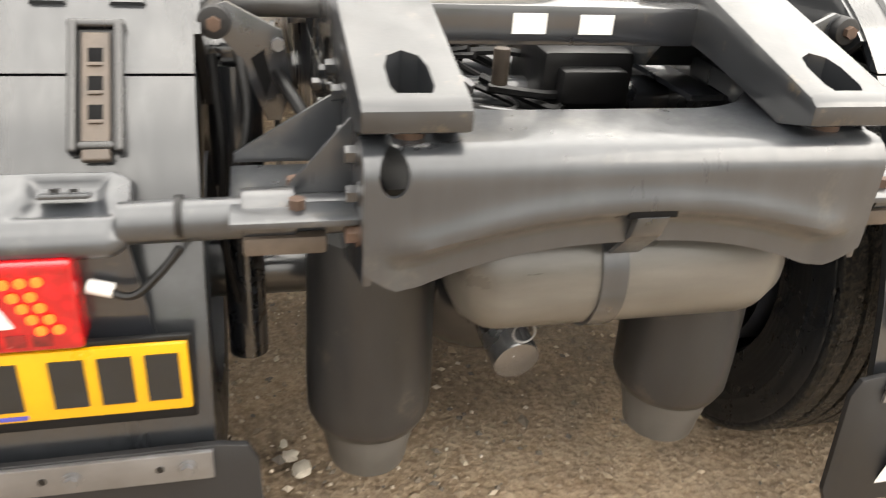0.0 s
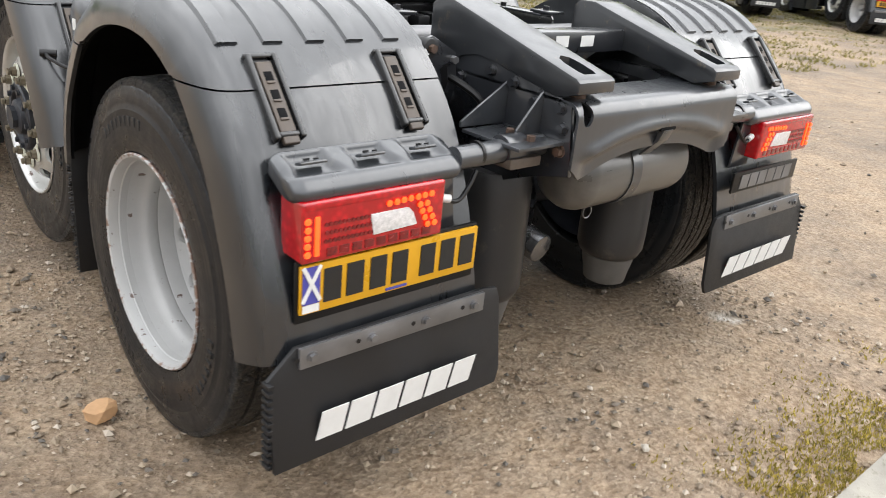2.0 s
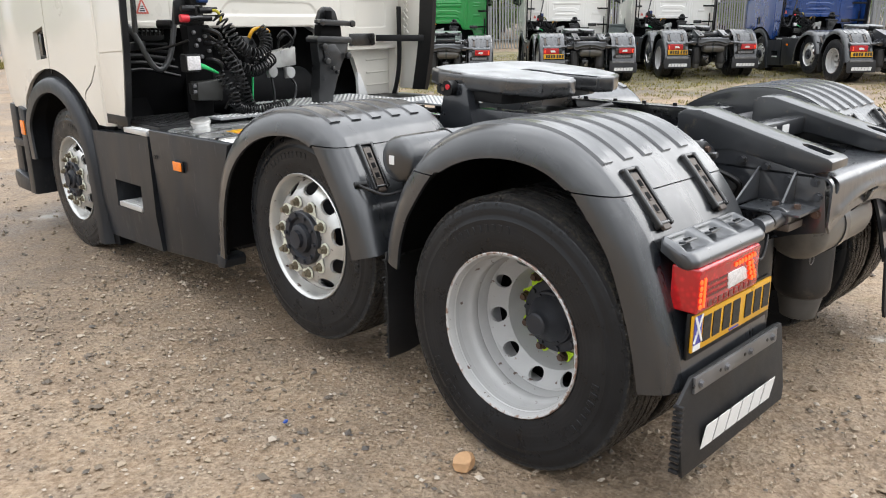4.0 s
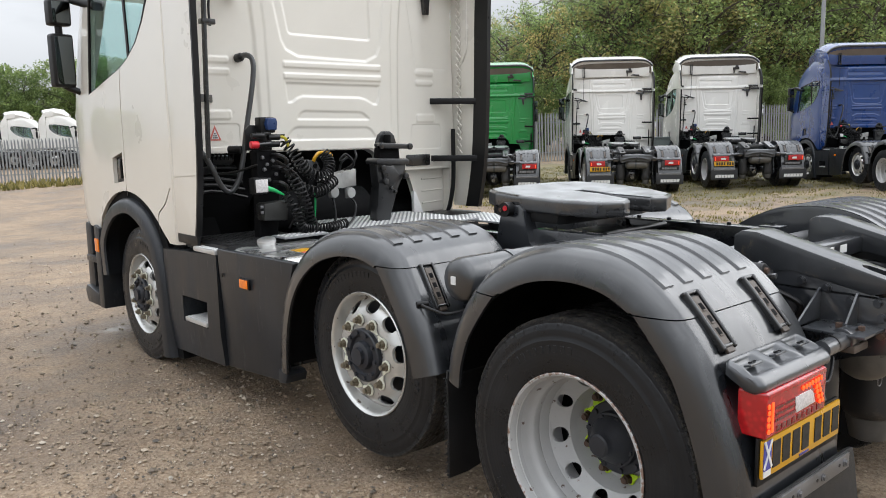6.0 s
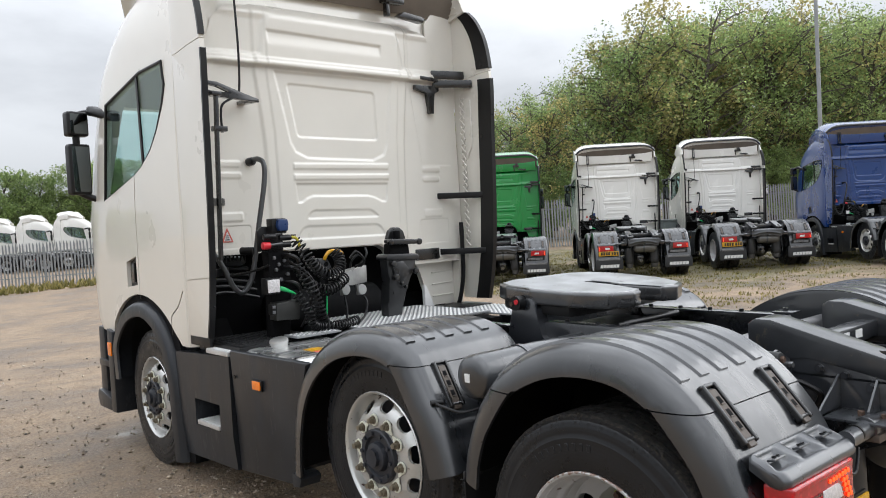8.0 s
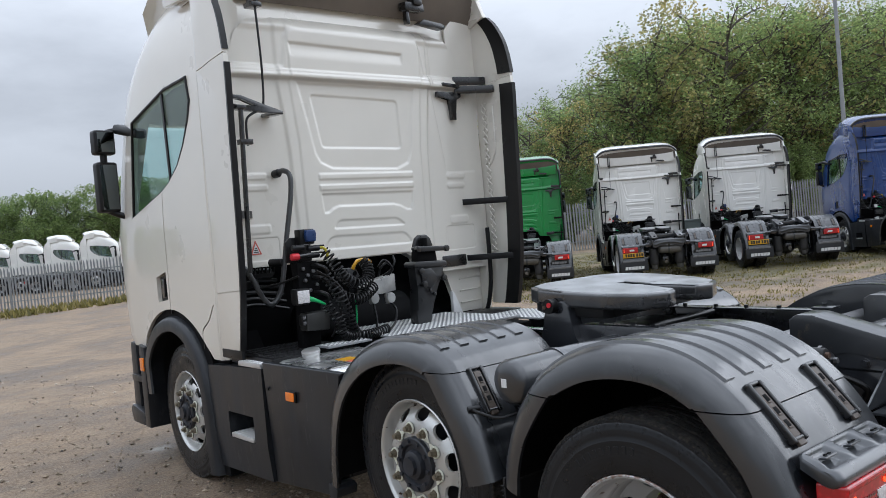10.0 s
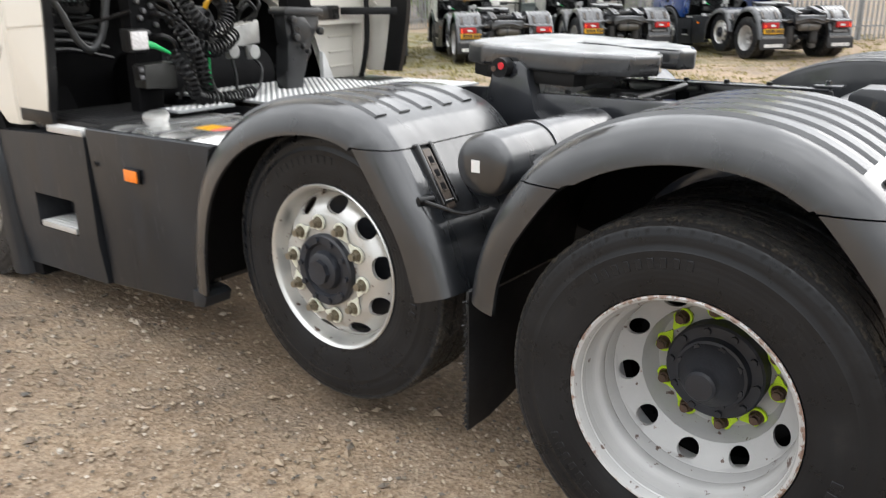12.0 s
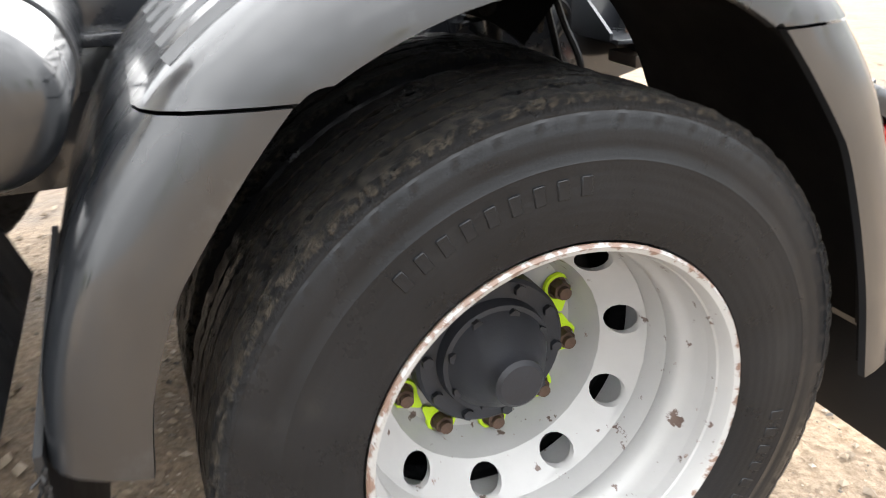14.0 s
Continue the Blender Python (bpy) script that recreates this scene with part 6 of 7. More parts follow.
# near-black sheets close off the bay; its darkness is shade put into colour
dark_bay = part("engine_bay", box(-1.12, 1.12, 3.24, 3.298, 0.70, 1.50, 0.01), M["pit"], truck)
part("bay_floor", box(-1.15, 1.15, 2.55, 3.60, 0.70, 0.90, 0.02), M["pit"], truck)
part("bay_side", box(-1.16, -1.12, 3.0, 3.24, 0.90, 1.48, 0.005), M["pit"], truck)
for k in range(6):
    part("bay_pipe", tube(smooth_path([(-1.12, 2.93 + 0.03 * k, 1.24 + 0.040 * k), (-0.95, 2.96 + 0.02 * k, 1.25 + 0.036 * k), (-0.72, 2.95 + 0.03 * k, 1.20 + 0.045 * k)]), 0.010 + 0.003 * (k % 3), 8), M["black"], dark_bay)
part("bay_duct", box(-1.12, -0.76, 3.03, 3.18, 1.40, 1.46, 0.02), M["black"], dark_bay)
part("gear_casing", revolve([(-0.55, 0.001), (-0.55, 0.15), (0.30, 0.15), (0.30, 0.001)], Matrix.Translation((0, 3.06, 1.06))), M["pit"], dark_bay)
bm = bmesh.new()
for k in range(9):
    add_tube(bm, [(-1.0 + 0.028 * k, 3.01, 1.435), (-1.0 + 0.028 * k, 3.0, 1.475)], 0.006, 6)
part("bay_grille", bm, M["black"], dark_bay)

# tall tube with its bracket and hose
stack = part("snorkel_tube", tube([(-1.085, 2.76, 1.46), (-1.07, 2.76, 1.90), (-1.05, 2.76, 2.42)], 0.0155, 12), M["latch"], truck, "thin black upright tube behind the cab")
part("bracket", prism([(-1.14, 2.495), (-1.03, 2.49), (-0.87, 2.44), (-0.74, 2.405), (-0.74, 2.385), (-0.87, 2.395), (-1.06, 2.405), (-1.14, 2.42), (-1.14, 2.445), (-1.05, 2.435), (-0.90, 2.425), (-1.02, 2.468), (-1.14, 2.475)], 'y', 2.775, 2.815, 0.004), M["latch"], stack)
part("bracket_foot", box(-0.80, -0.74, 2.815, 2.95, 2.385, 2.405, 0.004), M["latch"], stack)
part("tube_clamp", box(-1.085, -1.02, 2.74, 2.785, 2.405, 2.43, 0.004), M["latch"], stack)
part("hose_clip", box(-1.075, -0.99, 2.745, 2.80, 2.205, 2.235, 0.004), M["latch"], stack)
part("hose", tube(smooth_path([(-1.008, 2.785, 2.20), (-1.008, 2.785, 2.32), (-0.985, 2.785, 2.37), (-0.90, 2.79, 2.415), (-0.862, 2.80, 2.46), (-0.852, 2.80, 2.70), (-0.85, 2.82, 3.03)]), 0.0075, 8), M["black"], stack)
rail = part("grab_rail", tube(smooth_path([(-0.735, 2.925, 2.045), (-0.725, 2.86, 2.055), (-0.712, 2.81, 2.02), (-0.725, 2.80, 1.90), (-0.78, 2.80, 1.66), (-0.83, 2.80, 1.43), (-0.865, 2.80, 1.32), (-0.925, 2.80, 1.255), (-0.985, 2.80, 1.29), (-1.05, 2.80, 1.41), (-1.10, 2.81, 1.49), (-1.12, 2.88, 1.50)]), 0.0165, 12),
            surface("grey_tube", (0.040, 0.042, 0.044), 0.38, var=0.2, scale=8, coat=0.4), truck, "bent grey tube handrail behind the cab")
part("rail_foot", cyl((-0.74, 2.95, 2.04), (-0.735, 2.90, 2.045), 0.026, 16, bev=0.005), M["black"], rail)
part("rail_stop", cyl((-0.83, 2.80, 1.50), (-0.875, 2.88, 1.50), 0.024, 14, bev=0.006), M["black"], rail)

# coupling mast
mast = part("coupling_mast", prism([(-0.875, 1.50), (-0.72, 1.50), (-0.715, 1.30), (-0.74, 0.98), (-0.87, 0.98), (-0.86, 1.25), (-0.855, 1.38)], 'y', 2.58, 2.65, 0.010), M["pit"], truck, "black mast with air and power couplings behind the cab")
part("back_plate", prism([(-0.905, 1.50), (-0.90, 1.62), (-0.87, 1.645), (-0.83, 1.645), (-0.72, 1.62), (-0.72, 1.50)], 'y', 2.63, 2.65, 0.006), M["black"], mast)
part("socket_box", box(-0.83, -0.725, 2.575, 2.64, 1.60, 1.69, 0.010), M["black"], mast)
part("blue_lid", prism([(-0.795, 1.685), (-0.735, 1.685), (-0.728, 1.66), (-0.735, 1.615), (-0.795, 1.615), (-0.805, 1.65)], 'y', 2.545, 2.578, 0.008, 3), surface("dark_blue_plastic", (0.012, 0.035, 0.12), 0.35, var=0.1, scale=20), mast)
for x, z, m in ((-0.875, 1.585, "black"), (-0.765, 1.575, "black"), (-0.77, 1.535, "black")):
    part("air_coupling", cyl((x - 0.03, 2.56, z), (x + 0.05, 2.555, z), 0.017, 14, bev=0.004), M[m], mast)
    part("coupling_lever", box(x - 0.01, x + 0.085, 2.545, 2.56, z + 0.008, z + 0.018, 0.003), M["latch"], mast)
part("red_coupling", cyl((-0.915, 2.56, 1.535), (-0.865, 2.555, 1.535), 0.021, 14, bev=0.004), M["red_cap"], mast)
part("coupling_neck", cyl((-0.865, 2.555, 1.535), (-0.78, 2.555, 1.54), 0.014, 12), M["latch"], mast)
part("yellow_clip", tube(smooth_path([(-0.73, 2.56, 1.57), (-0.70, 2.54, 1.575), (-0.68, 2.53, 1.555), (-0.672, 2.53, 1.52)]), 0.009, 8), surface("dull_yellow", (0.42, 0.36, 0.02), 0.45, var=0.2, scale=20), mast)
part("work_lamp", box(-0.945, -0.845, 2.495, 2.56, 1.255, 1.350, 0.012), M["black"], mast)
part("lamp_glass", box(-0.937, -0.855, 2.486, 2.496, 1.265, 1.340, 0.008), M["clear_lens"], mast)
part("green_coupling", tube([(-0.845, 2.51, 1.285), (-0.82, 2.50, 1.278), (-0.79, 2.50, 1.265)], 0.016, 12, taper=0.010), M["green_cap"], mast)
part("green_nozzle", tube([(-0.79, 2.50, 1.265), (-0.74, 2.50, 1.243)], 0.011, 10, taper=0.006), M["green_cap"], mast)
relay = part("relay_box", prism([(-0.885, 1.10), (-0.72, 1.09), (-0.71, 1.205), (-0.88, 1.20)], 'y', 2.50, 2.58, 0.008), surface("relay_plastic", (0.022, 0.022, 0.020), 0.45, var=0.3, scale=14), mast)
part("relay_plug", box(-0.915, -0.885, 2.50, 2.54, 1.135, 1.195, 0.004), M["black"], relay)
for z in (1.15, 1.18):
    part("plug_pin", box(-0.91, -0.89, 2.494, 2.501, z - 0.008, z + 0.008, 0.002), M["steel"], relay)
for x, z in ((-0.80, 1.42), (-0.76, 1.44), (-0.82, 1.39), (-0.74, 1.36), (-0.79, 1.33), (-0.83, 1.46)):
    part("mast_bolt", cyl((x, 2.58, z), (x, 2.565, z), 0.011, 10, bev=0.002), M["steel"], mast)
for z in (1.47, 1.40, 1.31):
    part("hose_elbow", tube(smooth_path([(-0.76, 2.58, z), (-0.74, 2.53, z), (-0.71, 2.51, z - 0.02), (-0.70, 2.51, z - 0.05)]), 0.013, 8), M["black"], mast)

# middle carrier with sockets
carrier_bar = part("socket_carrier", prism([(-0.27, 1.335), (-0.10, 1.365), (-0.10, 1.255), (-0.22, 1.245), (-0.36, 1.25), (-0.36, 1.30)], 'y', 2.60, 2.68, 0.006), surface("grey_metal", (0.33, 0.33, 0.32), 0.38, metal=0.7, var=0.2, scale=12), truck, "grey metal carrier with electric sockets")
for x, z in ((-0.30, 1.225), (-0.165, 1.215)):
    bm = cyl((x, 2.61, z + 0.03), (x, 2.60, z - 0.035), 0.024, 14, bev=0.004)
    so = part("socket", bm, surface("socket_grey", (0.30, 0.30, 0.29), 0.45), carrier_bar)
    part("socket_lid", cyl((x, 2.585, z), (x, 2.572, z), 0.034, 18, bev=0.004), so.data.materials[0], so)
part("dark_socket", prism([(-0.51, 1.435), (-0.435, 1.43), (-0.405, 1.375), (-0.475, 1.35)], 'y', 2.57, 2.64, 0.010), surface("socket_dark", (0.055, 0.056, 0.060), 0.4), carrier_bar)
part("socket_hole", cyl((-0.452, 2.568, 1.398), (-0.452, 2.562, 1.398), 0.014, 12), M["pit"], carrier_bar)
part("yellow_lead", tube(smooth_path([(-0.462, 2.57, 1.425), (-0.45, 2.56, 1.455), (-0.42, 2.56, 1.475), (-0.36, 2.56, 1.475), (-0.325, 2.56, 1.455)]), 0.011, 8), M["yellow"], carrier_bar)


def coil(name, pts, r, wire, turns, parent):
    """A spiral lead that follows a hanging line."""
    line = smooth_path(pts, 8)
    n = turns * 12
    out = []
    for i in range(n + 1):
        f = i / n * (len(line) - 1)
        k = min(int(f), len(line) - 2)
        p = line[k].lerp(line[k + 1], f - k)
        t = (line[min(k + 2, len(line) - 1)] - line[max(k - 1, 0)]).normalized()
        s = t.cross(Vector((0.3, 1, 0.1))).normalized()
        u = s.cross(t)
        a = 2 * math.pi * turns * i / n
        out.append(p + r * (math.cos(a) * s + math.sin(a) * u))
    return part(name, tube(out, wire, 6), M["black"], parent)


coil("coiled_lead", [(-0.70, 2.53, 1.55), (-0.66, 2.50, 1.49), (-0.62, 2.49, 1.42), (-0.57, 2.49, 1.37), (-0.49, 2.49, 1.335), (-0.42, 2.50, 1.345), (-0.385, 2.51, 1.39), (-0.38, 2.53, 1.44), (-0.40, 2.55, 1.475)], 0.034, 0.0055, 23, carrier_bar)
coil("coiled_lead", [(-0.73, 2.50, 1.42), (-0.67, 2.47, 1.31), (-0.62, 2.46, 1.20), (-0.59, 2.46, 1.10), (-0.555, 2.47, 1.035)], 0.034, 0.0055, 18, carrier_bar)
coil("coiled_lead", [(-0.62, 2.50, 1.28), (-0.52, 2.49, 1.245), (-0.43, 2.50, 1.265), (-0.34, 2.53, 1.305)], 0.032, 0.0055, 12, carrier_bar)
coil("coiled_lead", [(-0.74, 2.49, 1.24), (-0.69, 2.45, 1.14), (-0.67, 2.44, 1.06), (-0.61, 2.44, 1.035), (-0.50, 2.44, 1.03), (-0.40, 2.45, 1.032), (-0.31, 2.47, 1.04)], 0.027, 0.0055, 26, carrier_bar)
for pts in ([(-0.40, 2.55, 1.475), (-0.37, 2.56, 1.46), (-0.38, 2.57, 1.36)], [(-0.75, 2.55, 1.44), (-0.66, 2.48, 1.36), (-0.60, 2.46, 1.24), (-0.61, 2.47, 1.10)],
            [(-0.165, 2.60, 1.19), (-0.155, 2.55, 1.14), (-0.19, 2.53, 1.06), (-0.27, 2.50, 1.02)], [(-0.30, 2.60, 1.20), (-0.305, 2.57, 1.10), (-0.32, 2.56, 1.03)],
            [(-0.22, 2.62, 1.36), (-0.24, 2.57, 1.41), (-0.19, 2.56, 1.44), (-0.14, 2.57, 1.40), (-0.15, 2.60, 1.36)], [(-0.17, 2.60, 1.36), (-0.13, 2.56, 1.43), (-0.12, 2.58, 1.48)],
            [(-0.20, 2.60, 1.36), (-0.16, 2.55, 1.40), (-0.21, 2.56, 1.46), (-0.25, 2.58, 1.42)], [(-0.86, 2.58, 1.42), (-0.93, 2.70, 1.38), (-1.02, 2.80, 1.36)],
            [(-0.72, 2.54, 1.40), (-0.64, 2.46, 1.30), (-0.66, 2.47, 1.16), (-0.70, 2.52, 1.04)], [(-0.33, 2.60, 1.29), (-0.38, 2.55, 1.25), (-0.36, 2.56, 1.30), (-0.30, 2.59, 1.33)]):
    part("lead", tube(smooth_path(pts), 0.0075, 8), M["black"], carrier_bar)
part("green_lead", tube([(-0.435, 2.60, 1.23), (-0.44, 2.60, 1.14), (-0.45, 2.60, 1.03)], 0.006, 8), M["green_cap"], carrier_bar)
part("carrier_post", box(-0.44, -0.40, 2.66, 2.70, 0.98, 1.34, 0.006), M["pit"], carrier_bar)

# cab support on the right, a casting with its rubber damper head
MOUNT = surface("mount_grey", (0.013, 0.0135, 0.0145), 0.36, var=0.3, scale=10, coat=0.3)
sup = part("cab_mount", prism([(0.065, 1.40), (0.33, 1.39), (0.325, 1.33), (0.275, 1.265), (0.235, 1.22), (0.215, 1.12), (0.155, 1.0), (0.145, 0.965), (0.06, 0.965), (0.055, 1.10), (0.09, 1.22), (0.075, 1.27)], 'y', 2.585, 2.665, 0.012), MOUNT, truck, "dark grey cast cab mount with a damper")
part("mount_web", prism([(0.10, 1.37), (0.20, 1.375), (0.27, 1.30), (0.20, 1.24), (0.12, 1.25)], 'y', 2.570, 2.60, 0.010), MOUNT, sup)
part("mount_cap", prism([(0.05, 1.385), (0.345, 1.375), (0.345, 1.40), (0.33, 1.415), (0.07, 1.425), (0.05, 1.41)], 'y', 2.565, 2.68, 0.008), MOUNT, sup)
part("damper_body", prism([(0.10, 1.415), (0.285, 1.41), (0.275, 1.49), (0.11, 1.495)], 'y', 2.59, 2.66, 0.014), M["pit"], sup)
part("damper_plate", prism([(0.07, 1.50), (0.10, 1.488), (0.33, 1.48), (0.355, 1.49), (0.355, 1.51), (0.10, 1.525), (0.07, 1.52)], 'y', 2.555, 2.61, 0.006), MOUNT, sup)
part("damper_head", prism([(0.125, 1.52), (0.15, 1.575), (0.185, 1.597), (0.245, 1.595), (0.28, 1.57), (0.30, 1.515)], 'y', 2.64, 2.67, 0.008, 3), MOUNT, sup)
part("damper_stem", cyl((0.19, 2.61, 1.51), (0.19, 2.61, 1.575), 0.024, 16, bev=0.006), M["pit"], sup)
for x, z in ((0.085, 1.505), (0.345, 1.495), (0.30, 1.30), (0.10, 1.36), (0.12, 1.27), (0.20, 1.20), (0.165, 1.225)):
    part("mount_bolt", cyl((x, 2.572, z), (x, 2.548, z), 0.021 if z > 1.25 else 0.013, 14, bev=0.004), M["latch"], sup)
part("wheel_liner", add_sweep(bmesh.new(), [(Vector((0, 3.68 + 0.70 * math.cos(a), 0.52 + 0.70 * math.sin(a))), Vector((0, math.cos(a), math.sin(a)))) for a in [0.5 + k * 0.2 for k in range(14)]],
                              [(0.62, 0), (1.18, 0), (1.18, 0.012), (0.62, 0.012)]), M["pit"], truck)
part("white_shield", prism([(0.70, 0.985), (0.80, 0.985), (0.72, 1.15), (0.70, 1.16)], 'y', 2.90, 2.93, 0.006), M["white_text"], truck)

# ---- true lengths ----
# The bodywork above is drawn to a short pattern; here it is set out to the unit's true wheelbase and cab height.
LENGTHS = ((-9.0, -9.0), (0.65, 0.65), (0.95, 0.975), (1.225, 1.285), (1.85, 1.968), (2.17, 2.338), (2.5, 2.725), (2.95, 3.26), (3.2, 3.565), (3.68, 4.13), (4.2, 4.76), (4.7, 5.36), (5.1, 5.68), (6.0, 6.4))
HEIGHTS = ((-1.0, -1.0), (0.0, 0.0), (0.3, 0.245), (0.6, 0.563), (0.95, 0.938), (1.5, 1.54), (2.2, 2.318), (2.9, 3.11), (3.6, 3.90))


def true_place(p):
    y = float(np.interp(p.y, *zip(*LENGTHS)))
    y += 0.06 * max(0.0, p.z - 0.9) * min(1.0, max(0.0, (p.y - 2.98) / 0.4))
    rise = min(1.15, max(0.0, (p.y - 0.65) / 2.3))
    return Vector((p.x, y, p.z + (float(np.interp(p.z, *zip(*HEIGHTS))) - p.z) * rise))


def set_out(ob, done):
    """Small fittings move as they are; what is drawn in the truck's own place has its corners moved."""
    if ob.name.startswith(("drive_wheel", "middle_wheel", "front_wheel", "fifth_wheel")):
        return
    m = ob.matrix_basis
    if m == Matrix() or m == MIRROR:
        if ob.data.name not in done:
            done.add(ob.data.name)
            for v in ob.data.vertices:
                v.co = true_place(v.co)
        for ch in ob.children:
            set_out(ch, done)
    else:
        p = m.translation
        low = m @ Vector(ob.bound_box[0]).lerp(Vector(ob.bound_box[6]), 0.5)
        ob.matrix_basis = Matrix.Translation(true_place(low) - low) @ m


ready = set()
for ob in list(truck.children):
    set_out(ob, ready)

# the back wall of the cab: one pressed sheet with its fields, steps and ledge
def smooth_step(d, w):
    t = np.clip(0.5 + d / w, 0.0, 1.0)
    return t * t * (3 - 2 * t)


def inside(px, pz, pts, w, r=0.0):
    """How far a place lies within a field with that outline, from 0 to 1 across a flank of width w."""
    best = np.full(px.shape, 9.0)
    within = np.zeros(px.shape, bool)
    for (ax, az), (bx, bz) in zip(pts, pts[1:] + pts[:1]):
        ex, ez = bx - ax, bz - az
        t = np.clip(((px - ax) * ex + (pz - az) * ez) / (ex * ex + ez * ez), 0, 1)
        best = np.minimum(best, np.hypot(px - ax - t * ex, pz - az - t * ez))
        cross = (az > pz) != (bz > pz)
        within ^= cross & (px < (bx - ax) * (pz - az) / np.where(abs(bz - az) < 1e-9, 1e-9, bz - az) + ax)
    return smooth_step(np.where(within, best, -best) + r, w)


def rounded(pts, r):
    """The outline with its corners cut round."""
    out = []
    n = len(pts)
    for k in range(n):
        a, b, c = (Vector(pts[(k + q) % n]) for q in (-1, 0, 1))
        p, q = b + (a - b).normalized() * min(r, (a - b).length / 2), b + (c - b).normalized() * min(r, (c - b).length / 2)
        out += [tuple(p.lerp(b, t).lerp(b.lerp(q, t), t)) for t in (0.0, 0.25, 0.5, 0.75, 1.0)]
    return out


def back_wall():
    step = 0.0075
    xs, zs = np.arange(-1.105, 1.106, step), np.arange(1.36, 3.275, step)
    px, pz = np.meshgrid(xs, zs, indexing="ij")
    ax = abs(px)
    h = np.zeros(px.shape)
    low = pz < 2.79
    # the middle panel stands proud of the sides in two steps, beside it lies a shallow swage
    outer = np.interp(pz, [1.5, 1.8, 2.29, 2.49, 2.765], [0.595, 0.595, 0.610, 0.628, 0.662])
    inner = np.interp(pz, [1.5, 1.8, 2.35, 2.76], [0.525, 0.525, 0.533, 0.573])
    h += 0.014 * smooth_step(outer - ax, 0.030) + 0.007 * smooth_step(inner - ax, 0.016)
    h -= 0.006 * smooth_step(ax - 0.70 - 0.10 * np.clip((2.76 - pz) / 0.65, 0, 1), 0.02) * (px > 0) * smooth_step(pz - 2.13, 0.03)
    # the wide dish with the window blank in it
    dish = [(-0.515, 2.775), (-0.455, 2.50), (-0.412, 2.28), (-0.375, 2.215), (-0.28, 2.172), (0.0, 2.165), (0.295, 2.160), (0.40, 2.205), (0.435, 2.28), (0.455, 2.50), (0.505, 2.775)]
    h -= 0.010 * inside(px, pz, dish, 0.022)
    h -= 0.008 * inside(px, pz, rounded([(-0.418, 2.698), (0.340, 2.680), (0.350, 2.315), (-0.348, 2.322)], 0.030), 0.014)
    # two flat slats, and the fields below them
    for z0, z1 in ((2.092, 2.133), (2.014, 2.054)):
        h += 0.007 * inside(px, pz, [(-0.405, z0), (0.430, z0), (0.430, z1), (-0.405, z1)], 0.011)
    field = [(-0.392, 1.988), (0.418, 1.982), (0.410, 1.90), (0.392, 1.845), (0.355, 1.845), (0.29, 1.878), (0.228, 1.892), (-0.257, 1.898), (-0.31, 1.88), (-0.34, 1.857), (-0.378, 1.853), (-0.386, 1.90)]
    h -= 0.010 * inside(px, pz, field, 0.016)
    h -= 0.007 * inside(px, pz, rounded([(-0.270, 1.795), (0.250, 1.785), (0.325, 1.730), (-0.320, 1.736)], 0.03), 0.014)
    h -= 0.007 * inside(px, pz, rounded([(-0.345, 1.682), (0.315, 1.672), (0.385, 1.585), (-0.415, 1.592)], 0.04), 0.014)
    for x0, x1, z0, z1, d in ((-0.985, -0.802, 2.106, 2.147, 0.006), (-0.985, -0.800, 2.030, 2.070, 0.006), (-0.985, -0.803, 1.740, 1.798, 0.006), (0.786, 0.974, 2.072, 2.113, 0.006), (0.786, 0.964, 1.995, 2.035, 0.006),
                              (0.790, 0.978, 1.707, 1.768, 0.006), (-1.045, -0.752, 1.560, 1.706, -0.008), (0.746, 1.035, 1.50, 1.686, -0.008)):
        h += d * inside(px, pz, rounded([(x0, z0), (x1, z0), (x1, z1), (x0, z1)], 0.018), 0.012)
    # the ledge and the crown above it
    h += 0.034 * smooth_step(pz - 2.800 + 0.006 * px, 0.016) + 0.007 * smooth_step(pz - 2.800, 0.010) * (1 - smooth_step(pz - 2.836, 0.010)) - 0.012 * smooth_step(pz - 2.862, 0.014)
    h -= 0.012 * inside(px, pz, [(-0.565, 3.052), (0.402, 3.034), (0.402, 2.955), (0.36, 2.935), (-0.52, 2.945), (-0.558, 2.965)], 0.022) * smooth_step(pz - 2.985, 0.10)
    h -= 0.020 * smooth_step(ax - np.interp(pz, [2.87, 3.10, 3.18], [0.625, 0.585, 0.54]), 0.050) * smooth_step(pz - 2.885, 0.03) * (1 - smooth_step(pz - 3.15, 0.06))
    h -= 0.16 * np.clip((pz - 3.12) / 0.16, 0, 1) ** 2.2 + 0.05 * np.clip((ax - 0.90) / 0.18, 0, 1) ** 2 * smooth_step(pz - 2.80, 0.05)
    foot = np.interp(px, [-1.2, 0.33, 0.42, 0.48, 1.2], [1.525, 1.512, 1.475, 1.372, 1.372])
    head = np.interp(ax, [0.0, 0.66, 0.86, 0.955, 1.035, 1.2], [3.27, 3.25, 3.20, 3.10, 2.85, 2.80])
    keep = (pz > foot) & (pz < head)
    number = -np.ones(px.shape, int)
    number[keep] = np.arange(keep.sum())
    verts = np.stack([px[keep], 3.256 - h[keep], pz[keep]], 1).tolist()
    a, b, c, d = number[:-1, :-1], number[1:, :-1], number[1:, 1:], number[:-1, 1:]
    good = (a >= 0) & (b >= 0) & (c >= 0) & (d >= 0)
    faces = np.stack([a[good], b[good], c[good], d[good]], 1).tolist()
    me = bpy.data.meshes.new("back_wall")
    me.from_pydata(verts, [], faces)
    me.materials.append(M["cream"])
    me.polygons.foreach_set("use_smooth", [True] * len(me.polygons))
    ob = new("back_wall", me)
    ob.parent = cab
    return ob


back_wall()

